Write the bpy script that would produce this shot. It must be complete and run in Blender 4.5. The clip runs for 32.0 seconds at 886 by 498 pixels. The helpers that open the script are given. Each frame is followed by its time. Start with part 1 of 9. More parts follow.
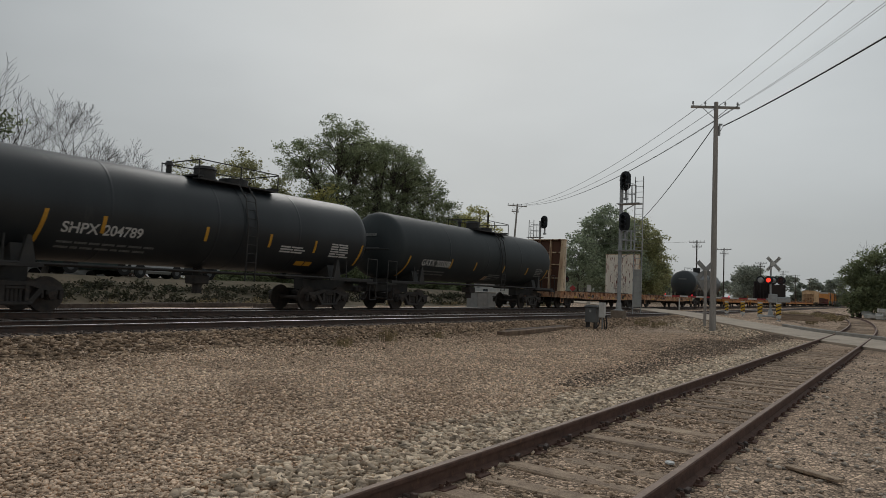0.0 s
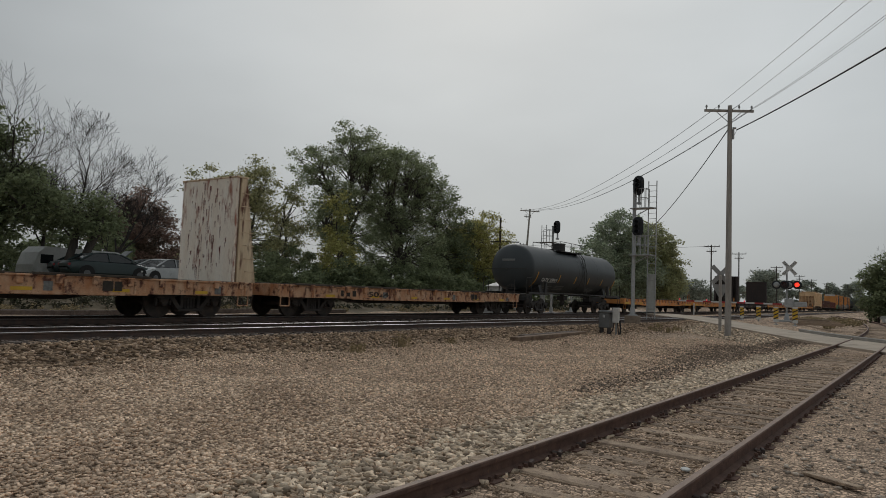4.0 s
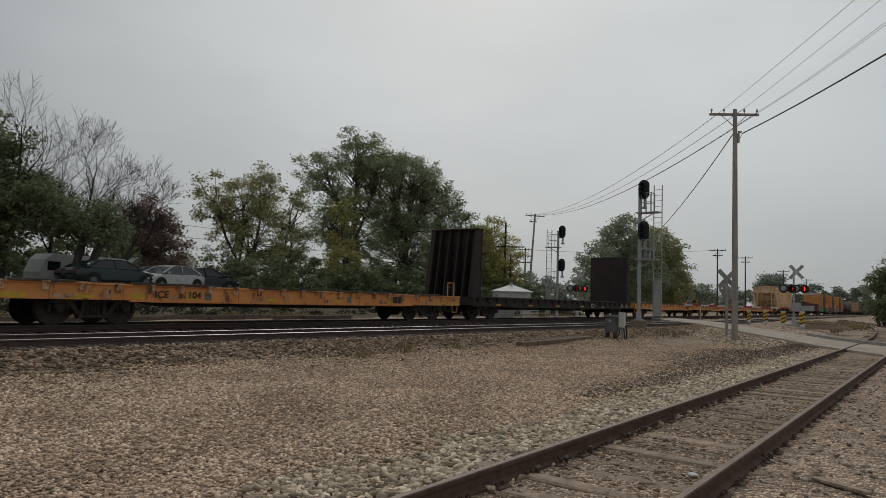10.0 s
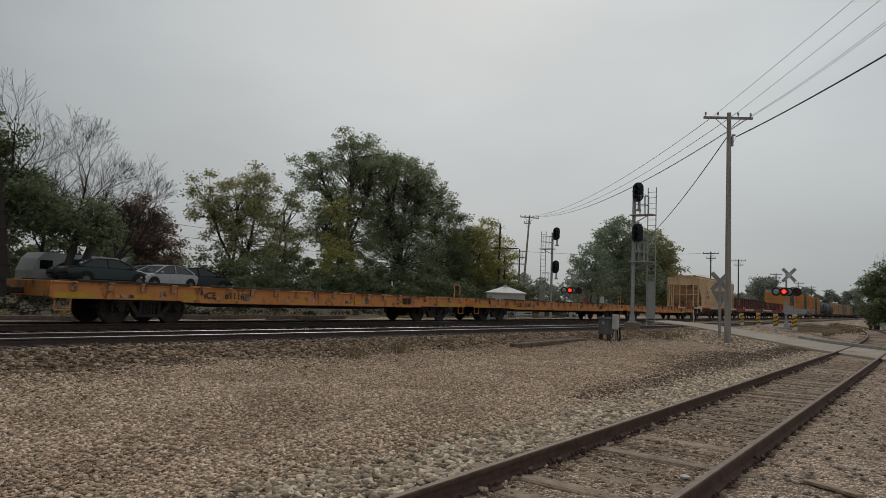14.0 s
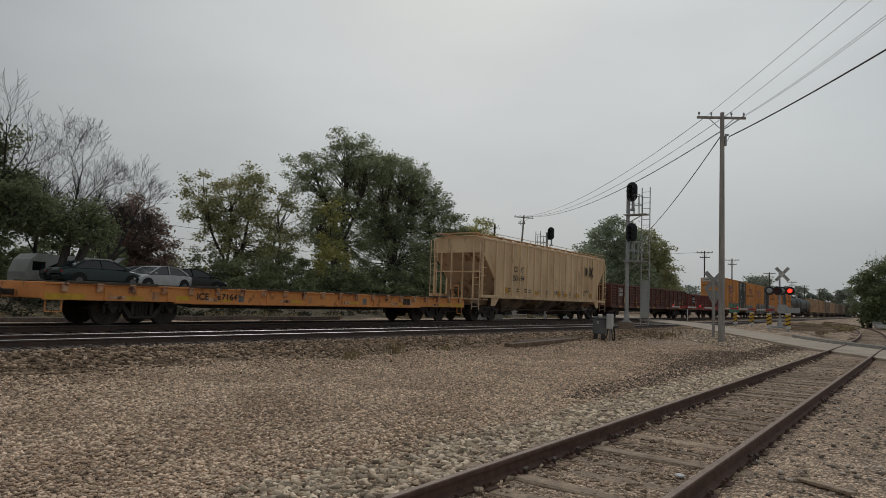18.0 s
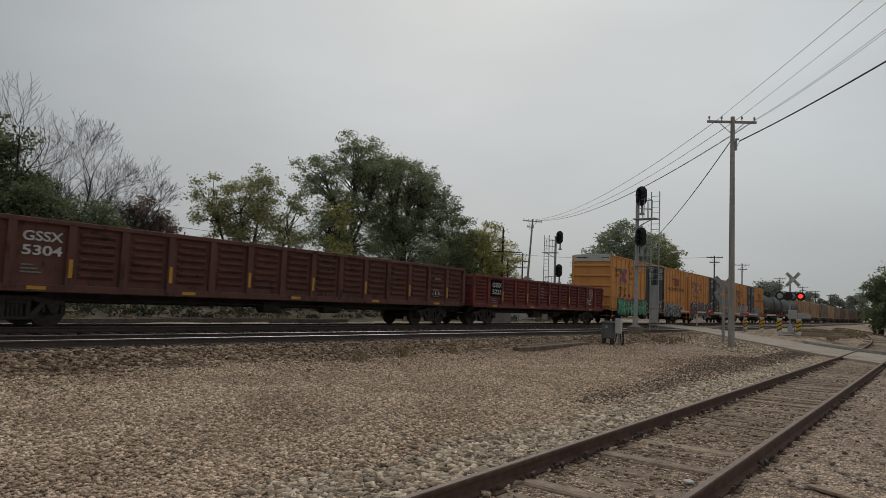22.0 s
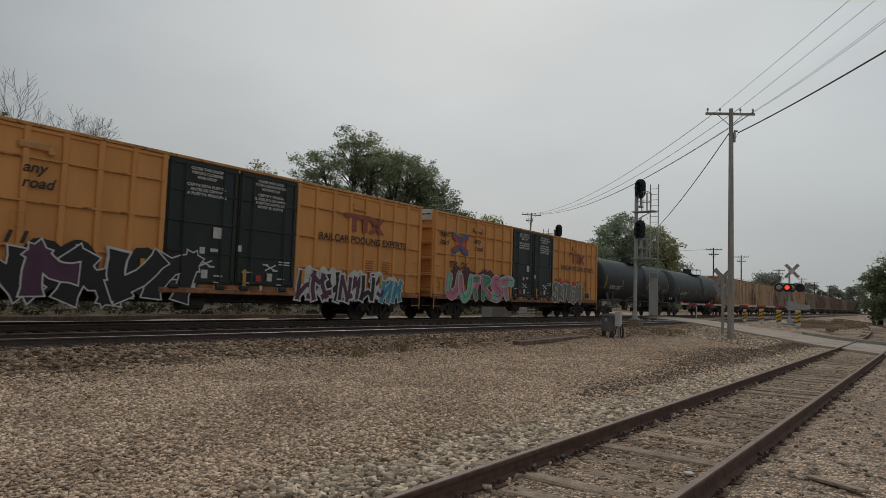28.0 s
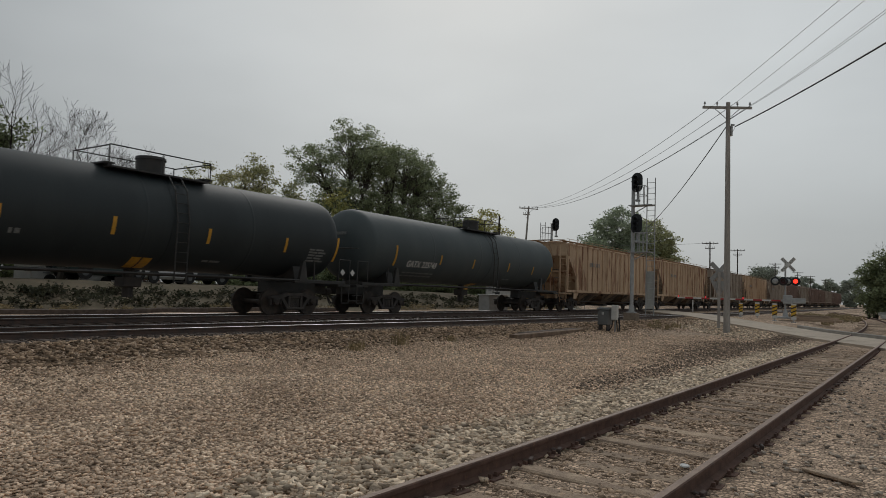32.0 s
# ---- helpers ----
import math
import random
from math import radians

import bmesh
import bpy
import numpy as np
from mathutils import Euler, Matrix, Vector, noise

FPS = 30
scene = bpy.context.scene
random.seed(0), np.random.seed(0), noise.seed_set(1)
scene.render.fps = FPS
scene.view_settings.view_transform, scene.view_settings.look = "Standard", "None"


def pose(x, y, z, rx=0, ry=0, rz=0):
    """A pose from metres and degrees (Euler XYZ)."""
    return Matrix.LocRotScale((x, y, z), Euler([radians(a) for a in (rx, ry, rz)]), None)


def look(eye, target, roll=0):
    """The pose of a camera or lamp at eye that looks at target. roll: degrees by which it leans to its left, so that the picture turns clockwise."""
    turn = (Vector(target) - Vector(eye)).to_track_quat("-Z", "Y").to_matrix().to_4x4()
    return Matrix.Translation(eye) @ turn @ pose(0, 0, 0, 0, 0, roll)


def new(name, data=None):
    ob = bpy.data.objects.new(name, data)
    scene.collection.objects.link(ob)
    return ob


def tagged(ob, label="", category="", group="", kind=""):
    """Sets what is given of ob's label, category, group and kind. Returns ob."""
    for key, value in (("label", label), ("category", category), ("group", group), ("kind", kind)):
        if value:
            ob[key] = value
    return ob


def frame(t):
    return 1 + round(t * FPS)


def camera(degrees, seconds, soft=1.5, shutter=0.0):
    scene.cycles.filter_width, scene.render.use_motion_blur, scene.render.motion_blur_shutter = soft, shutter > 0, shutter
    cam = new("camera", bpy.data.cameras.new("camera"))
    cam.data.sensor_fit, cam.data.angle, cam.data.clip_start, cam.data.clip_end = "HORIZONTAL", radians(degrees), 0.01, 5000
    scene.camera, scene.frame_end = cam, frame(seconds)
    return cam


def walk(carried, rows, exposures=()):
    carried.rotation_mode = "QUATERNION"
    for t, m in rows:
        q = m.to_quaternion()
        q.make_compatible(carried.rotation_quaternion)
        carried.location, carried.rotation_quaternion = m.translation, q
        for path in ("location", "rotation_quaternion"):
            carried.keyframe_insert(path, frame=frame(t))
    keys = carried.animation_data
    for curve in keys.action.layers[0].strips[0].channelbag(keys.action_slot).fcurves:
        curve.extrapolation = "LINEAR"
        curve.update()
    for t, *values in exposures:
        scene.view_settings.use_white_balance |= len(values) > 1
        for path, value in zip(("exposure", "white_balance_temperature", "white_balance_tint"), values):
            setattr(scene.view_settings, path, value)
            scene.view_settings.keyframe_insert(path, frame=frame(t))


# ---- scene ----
EYE = 1.56
cam = camera(66.7, 32.0, soft=0.25, shutter=0.1)
walk(cam, [
    (0.0, pose(0, 0, EYE, 93.32, -2.28, 35.06)),
    (0.5, pose(0, 0, EYE, 93.38, -2.27, 35.27)),
    (1.0, pose(0, 0, EYE, 93.60, -2.17, 35.19)),
    (1.5, pose(0, 0, EYE, 93.44, -1.91, 35.32)),
    (2.0, pose(0, 0, EYE, 93.41, -1.90, 35.34)),
    (2.5, pose(0, 0, EYE, 93.33, -2.19, 35.78)),
    (3.0, pose(0, 0, EYE, 93.47, -2.23, 36.05)),
    (3.5, pose(0, 0, EYE, 93.68, -2.13, 36.06)),
    (5.5, pose(0, 0, EYE, 93.84, -2.04, 36.45)),
    (6.0, pose(0, 0, EYE, 93.84, -1.98, 36.55)),
    (6.5, pose(0, 0, EYE, 93.78, -2.25, 36.51)),
    (7.0, pose(0, 0, EYE, 93.78, -2.34, 36.48)),
    (7.5, pose(0, 0, EYE, 93.98, -2.21, 36.60)),
    (8.0, pose(0, 0, EYE, 94.15, -2.10, 36.65)),
    (8.5, pose(0, 0, EYE, 94.13, -2.11, 36.80)),
    (9.0, pose(0, 0, EYE, 94.05, -2.25, 36.68)),
    (9.5, pose(0, 0, EYE, 94.32, -2.22, 36.42)),
    (10.0, pose(0, 0, EYE, 94.18, -1.89, 36.61)),
    (10.5, pose(0, 0, EYE, 94.11, -2.10, 36.72)),
    (11.0, pose(0, 0, EYE, 94.24, -2.12, 36.42)),
    (11.5, pose(0, 0, EYE, 94.21, -2.33, 36.56)),
    (12.0, pose(0, 0, EYE, 94.27, -2.21, 36.50)),
    (12.5, pose(0, 0, EYE, 94.25, -2.34, 36.41)),
    (13.0, pose(0, 0, EYE, 94.15, -2.30, 36.50)),
    (13.5, pose(0, 0, EYE, 94.38, -2.19, 36.36)),
    (14.0, pose(0, 0, EYE, 94.29, -2.21, 36.10)),
    (14.5, pose(0, 0, EYE, 94.28, -2.28, 35.97)),
    (16.5, pose(0, 0, EYE, 94.06, -2.22, 35.74)),
    (17.0, pose(0, 0, EYE, 94.09, -2.24, 35.67)),
    (17.5, pose(0, 0, EYE, 94.29, -2.07, 35.55)),
    (18.0, pose(0, 0, EYE, 94.32, -2.01, 35.65)),
    (18.5, pose(0, 0, EYE, 94.33, -1.90, 35.80)),
    (19.0, pose(0, 0, EYE, 94.23, -2.23, 35.74)),
    (19.5, pose(0, 0, EYE, 94.03, -2.23, 35.87)),
    (20.0, pose(0, 0, EYE, 94.02, -2.37, 35.87)),
    (20.5, pose(0, 0, EYE, 94.31, -1.95, 36.09)),
    (21.0, pose(0, 0, EYE, 94.50, -2.04, 36.27)),
    (21.5, pose(0, 0, EYE, 94.54, -2.16, 36.10)),
    (22.0, pose(0, 0, EYE, 94.58, -2.36, 36.35)),
    (22.5, pose(0, 0, EYE, 94.13, -2.36, 36.43)),
    (23.0, pose(0, 0, EYE, 94.33, -1.98, 36.60)),
    (23.5, pose(0, 0, EYE, 94.41, -1.76, 36.63)),
    (24.0, pose(0, 0, EYE, 94.09, -1.86, 36.70)),
    (24.5, pose(0, 0, EYE, 93.96, -1.89, 36.50)),
    (25.0, pose(0, 0, EYE, 94.08, -2.08, 36.43)),
    (25.5, pose(0, 0, EYE, 94.22, -1.89, 36.24)),
    (27.5, pose(0, 0, EYE, 93.99, -1.93, 36.46)),
    (28.0, pose(0, 0, EYE, 94.11, -1.87, 36.32)),
    (28.5, pose(0, 0, EYE, 93.74, -1.97, 36.55)),
    (29.0, pose(0, 0, EYE, 93.45, -1.96, 37.05)),
    (29.5, pose(0, 0, EYE, 93.45, -1.85, 36.65)),
    (30.0, pose(0, 0, EYE, 93.75, -1.86, 36.62)),
    (30.5, pose(0, 0, EYE, 93.84, -1.80, 36.84)),
    (31.0, pose(0, 0, EYE, 94.00, -2.02, 36.51)),
    (31.5, pose(0, 0, EYE, 93.53, -1.82, 36.69)),
    (32.0, pose(0, 0, EYE, 93.57, -1.89, 36.06)),
])

# ---- world and light: an overcast sky ----
SUN_EL, SUN_ROT = radians(38), radians(-35)
world = bpy.data.worlds.new("overcast")
scene.world = world
world.use_nodes = True
wn, wl = world.node_tree.nodes, world.node_tree.links
wn.clear()
w_out, w_bg = wn.new("ShaderNodeOutputWorld"), wn.new("ShaderNodeBackground")
w_sky = wn.new("ShaderNodeTexSky")
w_sky.sky_type, w_sky.sun_disc = "NISHITA", False
w_sky.sun_elevation, w_sky.sun_rotation = SUN_EL, SUN_ROT
w_sky.air_density, w_sky.dust_density = 1.0, 4.0
w_tc = wn.new("ShaderNodeTexCoord")
w_noise = wn.new("ShaderNodeTexNoise")
w_map = wn.new("ShaderNodeMapping")
w_map.inputs["Scale"].default_value = (1.0, 1.0, 2.6)
w_noise.inputs["Scale"].default_value, w_noise.inputs["Detail"].default_value = 1.6, 5
w_noise.inputs["Roughness"].default_value = 0.45
w_ramp = wn.new("ShaderNodeValToRGB")
w_ramp.color_ramp.elements[0].position, w_ramp.color_ramp.elements[1].position = 0.3, 0.75
w_ramp.color_ramp.elements[0].color = (0.375, 0.40, 0.41, 1)
w_ramp.color_ramp.elements[1].color = (0.50, 0.53, 0.54, 1)
# the cloud is brightest round the hidden sun
w_dot = wn.new("ShaderNodeVectorMath")
w_dot.operation = "DOT_PRODUCT"
w_dot.inputs[1].default_value = Vector((-0.40, 0.77, 0.52)).normalized()
w_glow = wn.new("ShaderNodeMapRange")
w_glow.interpolation_type = "SMOOTHSTEP"
for k, val in zip(("From Min", "From Max", "To Min", "To Max"), (0.55, 1.0, 0.72, 1.22)):
    w_glow.inputs[k].default_value = val
w_mul = wn.new("ShaderNodeMix")
w_mul.data_type, w_mul.blend_type = "RGBA", "MULTIPLY"
w_mul.inputs["Factor"].default_value = 1.0
w_mix = wn.new("ShaderNodeMix")
w_mix.data_type = "RGBA"
w_mix.inputs["Factor"].default_value = 0.06
w_sk = wn.new("ShaderNodeVectorMath")
w_sk.operation = "SCALE"
w_sk.inputs["Scale"].default_value = 0.08
wl.new(w_tc.outputs["Generated"], w_map.inputs["Vector"])
wl.new(w_map.outputs["Vector"], w_noise.inputs["Vector"])
wl.new(w_noise.outputs["Fac"], w_ramp.inputs["Fac"])
wl.new(w_tc.outputs["Generated"], w_dot.inputs[0])
wl.new(w_dot.outputs["Value"], w_glow.inputs["Value"])
# thicker, duller cloud towards the horizon
w_sep, w_low, w_both = wn.new("ShaderNodeSeparateXYZ"), wn.new("ShaderNodeMapRange"), wn.new("ShaderNodeMath")
for k, val in zip(("From Min", "From Max", "To Min", "To Max"), (0.0, 0.36, 0.84, 1.0)):
    w_low.inputs[k].default_value = val
w_both.operation = "MULTIPLY"
wl.new(w_tc.outputs["Generated"], w_sep.inputs[0])
wl.new(w_sep.outputs["Z"], w_low.inputs["Value"])
wl.new(w_low.outputs["Result"], w_both.inputs[0])
wl.new(w_glow.outputs["Result"], w_both.inputs[1])
wl.new(w_ramp.outputs["Color"], w_mul.inputs["A"])
wl.new(w_both.outputs["Value"], w_mul.inputs["B"])
wl.new(w_mul.outputs["Result"], w_mix.inputs["A"])
wl.new(w_sky.outputs["Color"], w_sk.inputs[0])
wl.new(w_sk.outputs["Vector"], w_mix.inputs["B"])
wl.new(w_mix.outputs["Result"], w_bg.inputs["Color"])
wl.new(w_bg.outputs["Background"], w_out.inputs["Surface"])
w_bg.inputs["Strength"].default_value = 1.0

sun = new("sun", bpy.data.lights.new("sun", "SUN"))
sun.data.energy, sun.data.angle, sun.data.color = 0.5, radians(25), (1.0, 0.97, 0.93)
sun.matrix_world = look((0, 0, 60), (0 + 50 * 0.5, -50 * 0.7, 60 - 50 * 0.7))
scene.view_settings.exposure = 0.0


# ---- materials ----
def material(name, a, b=None, rough=0.7, metal=0.0, scale=3.0, spread=0.5, fine=None, bump=0.15, fine_scale=40.0, dirt=None, dirt_at=0.58, vary=0.0, island=False, detail=5.0, streak=1.0, gloss=0.5):
    """Two colours mixed by coarse noise, a fine grain, a third colour for stains, bump from the grain."""
    m = bpy.data.materials.new(name)
    m.use_nodes = True
    n, l = m.node_tree.nodes, m.node_tree.links
    bs = n["Principled BSDF"]
    bs.inputs["Roughness"].default_value, bs.inputs["Metallic"].default_value = rough, metal
    bs.inputs["Specular IOR Level"].default_value = gloss
    b = b or tuple(c * 0.75 for c in a)
    tc, mp = n.new("ShaderNodeTexCoord"), n.new("ShaderNodeMapping")
    mp.inputs["Scale"].default_value = (1, 1, 1 / streak)
    l.new(tc.outputs["Object"], mp.inputs["Vector"])
    info = n.new("ShaderNodeObjectInfo")
    shift = n.new("ShaderNodeVectorMath")
    shift.operation = "MULTIPLY_ADD"
    shift.inputs[1].default_value = (37.0, 19.0, 53.0)
    l.new(info.outputs["Random"], shift.inputs[0])
    l.new(mp.outputs["Vector"], shift.inputs[2])
    big, small = n.new("ShaderNodeTexNoise"), n.new("ShaderNodeTexNoise")
    big.inputs["Scale"].default_value, big.inputs["Detail"].default_value = scale, detail
    small.inputs["Scale"].default_value, small.inputs["Detail"].default_value = fine_scale, 3
    l.new(shift.outputs["Vector"], big.inputs["Vector"])
    l.new(shift.outputs["Vector"], small.inputs["Vector"])
    ramp = n.new("ShaderNodeMapRange")
    ramp.inputs["From Min"].default_value, ramp.inputs["From Max"].default_value = 0.5 - 0.3 * spread, 0.5 + 0.3 * spread
    l.new(big.outputs["Fac"], ramp.inputs["Value"])
    mix = n.new("ShaderNodeMix")
    mix.data_type = "RGBA"
    mix.inputs["A"].default_value, mix.inputs["B"].default_value = (*a, 1), (*b, 1)
    l.new(ramp.outputs["Result"], mix.inputs["Factor"])
    last = mix.outputs["Result"]
    if dirt:
        third = n.new("ShaderNodeTexNoise")
        third.inputs["Scale"].default_value, third.inputs["Detail"].default_value = scale * 1.7, 8
        third.inputs["Roughness"].default_value = 0.65
        off = n.new("ShaderNodeVectorMath")
        off.inputs[1].default_value = (11.3, 4.1, 7.7)
        l.new(shift.outputs["Vector"], off.inputs[0])
        l.new(off.outputs["Vector"], third.inputs["Vector"])
        cut = n.new("ShaderNodeMapRange")
        cut.inputs["From Min"].default_value, cut.inputs["From Max"].default_value = dirt_at, dirt_at + 0.1
        l.new(third.outputs["Fac"], cut.inputs["Value"])
        dm = n.new("ShaderNodeMix")
        dm.data_type = "RGBA"
        dm.inputs["B"].default_value = (*dirt, 1)
        l.new(cut.outputs["Result"], dm.inputs["Factor"])
        l.new(last, dm.inputs["A"])
        last = dm.outputs["Result"]
    grain = n.new("ShaderNodeMapRange")
    grain.inputs["To Min"].default_value, grain.inputs["To Max"].default_value = 1 - 0.35 * (fine if fine is not None else 0.5), 1 + 0.35 * (fine if fine is not None else 0.5)
    l.new(small.outputs["Fac"], grain.inputs["Value"])
    gm = n.new("ShaderNodeVectorMath")
    gm.operation = "SCALE"
    l.new(last, gm.inputs[0])
    l.new(grain.outputs["Result"], gm.inputs["Scale"])
    last = gm.outputs["Vector"]
    if vary:
        src = n.new("ShaderNodeNewGeometry").outputs["Random Per Island"] if island else info.outputs["Random"]
        vr = n.new("ShaderNodeMapRange")
        vr.inputs["To Min"].default_value, vr.inputs["To Max"].default_value = 1 - vary, 1 + vary
        l.new(src, vr.inputs["Value"])
        vm = n.new("ShaderNodeVectorMath")
        vm.operation = "SCALE"
        l.new(last, vm.inputs[0])
        l.new(vr.outputs["Result"], vm.inputs["Scale"])
        last = vm.outputs["Vector"]
    l.new(last, bs.inputs["Base Color"])
    if bump:
        bp = n.new("ShaderNodeBump")
        bp.inputs["Strength"].default_value, bp.inputs["Distance"].default_value = bump, 0.02
        l.new(small.outputs["Fac"], bp.inputs["Height"])
        l.new(bp.outputs["Normal"], bs.inputs["Normal"])
    return m


def glowing(name, colour, strength):
    m = bpy.data.materials.new(name)
    m.use_nodes = True
    bs = m.node_tree.nodes["Principled BSDF"]
    bs.inputs["Base Color"].default_value = (*colour, 1)
    bs.inputs["Emission Color"].default_value = (*colour, 1)
    bs.inputs["Emission Strength"].default_value = strength
    return m


M_RAIL_RUST = material("rusty_rail", (0.15, 0.088, 0.068), (0.10, 0.06, 0.048), rough=0.85, metal=0.0, scale=9, fine_scale=90, dirt=(0.19, 0.105, 0.072), gloss=0.3)
M_RAIL_SHINE = material("polished_rail_head", (0.42, 0.42, 0.42), (0.30, 0.29, 0.28), rough=0.35, metal=0.9, scale=6, bump=0.03)
M_RAIL_DARK = material("oily_rail", (0.0704, 0.0544, 0.0496), (0.114, 0.072, 0.056), rough=0.7, metal=0.2, scale=7)
M_TIE_OLD = material("weathered_timber_tie", (0.44, 0.33, 0.235), (0.28, 0.205, 0.15), rough=0.95, scale=7, fine=1.0, fine_scale=60, bump=0.8, vary=0.3, streak=0.2, dirt=(0.13, 0.10, 0.078))
M_TIE_DARK = material("creosoted_timber_tie", (0.0919, 0.07, 0.0595), (0.156, 0.122, 0.101), rough=0.9, scale=5, fine=1.0, bump=0.5, vary=0.25)
M_STEEL_BLACK = material("dark_cast_steel", (0.0308, 0.028, 0.0266), (0.056, 0.0476, 0.042), rough=0.75, scale=4, dirt=(0.084, 0.063, 0.049), bump=0.25)
M_WHEEL = material("wheel_steel", (0.0364, 0.0312, 0.0286), (0.0715, 0.0546, 0.0442), rough=0.6, metal=0.3, scale=6)
M_WHEEL_TREAD = material("worn_wheel_rim", (0.24, 0.23, 0.22), (0.15, 0.14, 0.13), rough=0.4, metal=0.7, scale=6)
M_TANK = material("black_tank_paint", (0.016, 0.021, 0.025), (0.023, 0.029, 0.033), rough=0.42, scale=0.9, fine=0.3, fine_scale=30, bump=0.02, streak=3.0, dirt=(0.038, 0.042, 0.044), dirt_at=0.66, gloss=0.5)
M_TANK_MATT = material("matt_black_tank_paint", (0.019, 0.026, 0.029), (0.026, 0.034, 0.037), rough=0.58, scale=0.9, fine=0.3, fine_scale=30, bump=0.03, streak=3.0, dirt=(0.038, 0.045, 0.046), dirt_at=0.64, gloss=0.42)
M_TANK_BLUE = material("dark_slate_tank_paint", (0.029, 0.036, 0.040), (0.040, 0.048, 0.052), rough=0.48, scale=0.9, fine=0.3, fine_scale=30, bump=0.02, streak=3.0, dirt=(0.055, 0.062, 0.06), dirt_at=0.64, gloss=0.5)
M_BLACK = material("black_paint", (0.024, 0.024, 0.024), (0.039, 0.036, 0.033), rough=0.6, scale=3)
M_YELLOW = material("yellow_reflective_tape", (0.62, 0.33, 0.03), (0.5, 0.25, 0.03), rough=0.5, scale=8, bump=0)
M_WHITE_PRINT = material("white_stencil", (0.62, 0.62, 0.6), (0.5, 0.5, 0.48), rough=0.7, scale=10, bump=0)
M_GREY_PRINT = material("faded_stencil", (0.23, 0.24, 0.235), (0.14, 0.145, 0.14), rough=0.7, scale=14, bump=0)
M_BLACK_PRINT = material("black_stencil", (0.03, 0.025, 0.02), (0.05, 0.04, 0.03), rough=0.7, scale=10, bump=0)
M_BLACK_BOARD = material("matt_black_board", (0.008, 0.008, 0.009), (0.013, 0.012, 0.012), rough=0.9, scale=3, bump=0, gloss=0.15)
M_ORANGE = material("worn_orange_paint", (0.80, 0.36, 0.115), (0.66, 0.265, 0.085), rough=0.75, scale=1.6, spread=0.8, dirt=(0.23, 0.101, 0.0473), dirt_at=0.56, fine=0.6, streak=1.6)
M_ORANGE_OLD = material("rusted_orange_paint", (0.66, 0.45, 0.30), (0.50, 0.23, 0.11), rough=0.85, scale=3.4, spread=0.6, dirt=(0.12, 0.048, 0.035), dirt_at=0.51, fine=0.8, streak=1.8)
M_CREAM_RUST = material("cream_paint_with_rust_runs", (0.78, 0.66, 0.47), (0.50, 0.33, 0.20), rough=0.85, scale=2.6, spread=0.7, dirt=(0.15, 0.062, 0.042), dirt_at=0.52, fine=0.5, streak=6.0)
M_RUST_SHEET = material("rust_brown_bulkhead_sheet", (0.17, 0.085, 0.055), (0.105, 0.052, 0.038), rough=0.9, scale=2.2, spread=0.8, dirt=(0.45, 0.31, 0.19), dirt_at=0.66, fine=0.5, streak=7.0)
M_RUST_RUN = material("dark_red_rust_run", (0.20, 0.06, 0.045), (0.12, 0.035, 0.03), rough=0.9, scale=8, bump=0)
M_PALE_PANEL = material("peeling_white_plywood", (0.86, 0.80, 0.71), (0.80, 0.71, 0.60), rough=0.9, scale=2.6, dirt=(0.36, 0.17, 0.12), dirt_at=0.56, fine=0.6, streak=5.0)
M_DECK = material("old_plank_deck", (0.10, 0.08, 0.062), (0.06, 0.05, 0.04), rough=0.95, scale=4, vary=0.2, bump=0.5)
M_CP_BLACK = material("faded_black_car_paint", (0.0272, 0.021, 0.02), (0.0395, 0.027, 0.024), rough=0.75, scale=1.4, dirt=(0.0679, 0.038, 0.03), dirt_at=0.6, streak=2.5)
M_CREAM_EDGE = material("worn_cream_rib_paint", (0.86, 0.66, 0.43), (0.72, 0.52, 0.32), rough=0.7, scale=1.5, dirt=(0.40, 0.24, 0.14), dirt_at=0.6, fine=0.4, streak=4.0)
M_CREAM = material("weathered_cream_paint", (0.80, 0.59, 0.365), (0.62, 0.43, 0.25), rough=0.75, scale=0.9, dirt=(0.50, 0.33, 0.20), dirt_at=0.56, fine=0.5, streak=3.0)
M_CREAM_DIRT = material("dirty_cream_paint", (0.582, 0.42, 0.28), (0.466, 0.322, 0.21), rough=0.85, scale=1.0, dirt=(0.262, 0.14, 0.084), dirt_at=0.52, fine=0.6, streak=4.0)
M_HOPPER_GREY = material("grimy_grey_hopper_paint", (0.39, 0.338, 0.28), (0.286, 0.234, 0.189), rough=0.85, scale=1.0, dirt=(0.169, 0.104, 0.0715), dirt_at=0.52, fine=0.6, streak=4.0)
M_HOPPER_RED = material("grimy_brown_hopper_paint", (0.27, 0.185, 0.15), (0.2, 0.14, 0.115), rough=0.85, scale=1.0, dirt=(0.12, 0.085, 0.065), dirt_at=0.55, fine=0.6, streak=4.0)
M_TANK_SLATE = material("pale_slate_tank_paint", (0.06, 0.075, 0.079), (0.075, 0.09, 0.093), rough=0.6, scale=0.9, fine=0.3, fine_scale=30, bump=0.02, streak=3.0, dirt=(0.09, 0.095, 0.09), dirt_at=0.64, gloss=0.35)
M_GON_BROWN = material("brown_gondola_paint", (0.165, 0.068, 0.052), (0.105, 0.047, 0.038), rough=0.8, scale=1.6, dirt=(0.05, 0.028, 0.023), dirt_at=0.55, streak=2.5)
M_GON_RED = material("faded_red_gondola_paint", (0.24, 0.05, 0.042), (0.135, 0.038, 0.034), rough=0.75, scale=1.6, dirt=(0.05, 0.027, 0.023), dirt_at=0.53, streak=2.5)
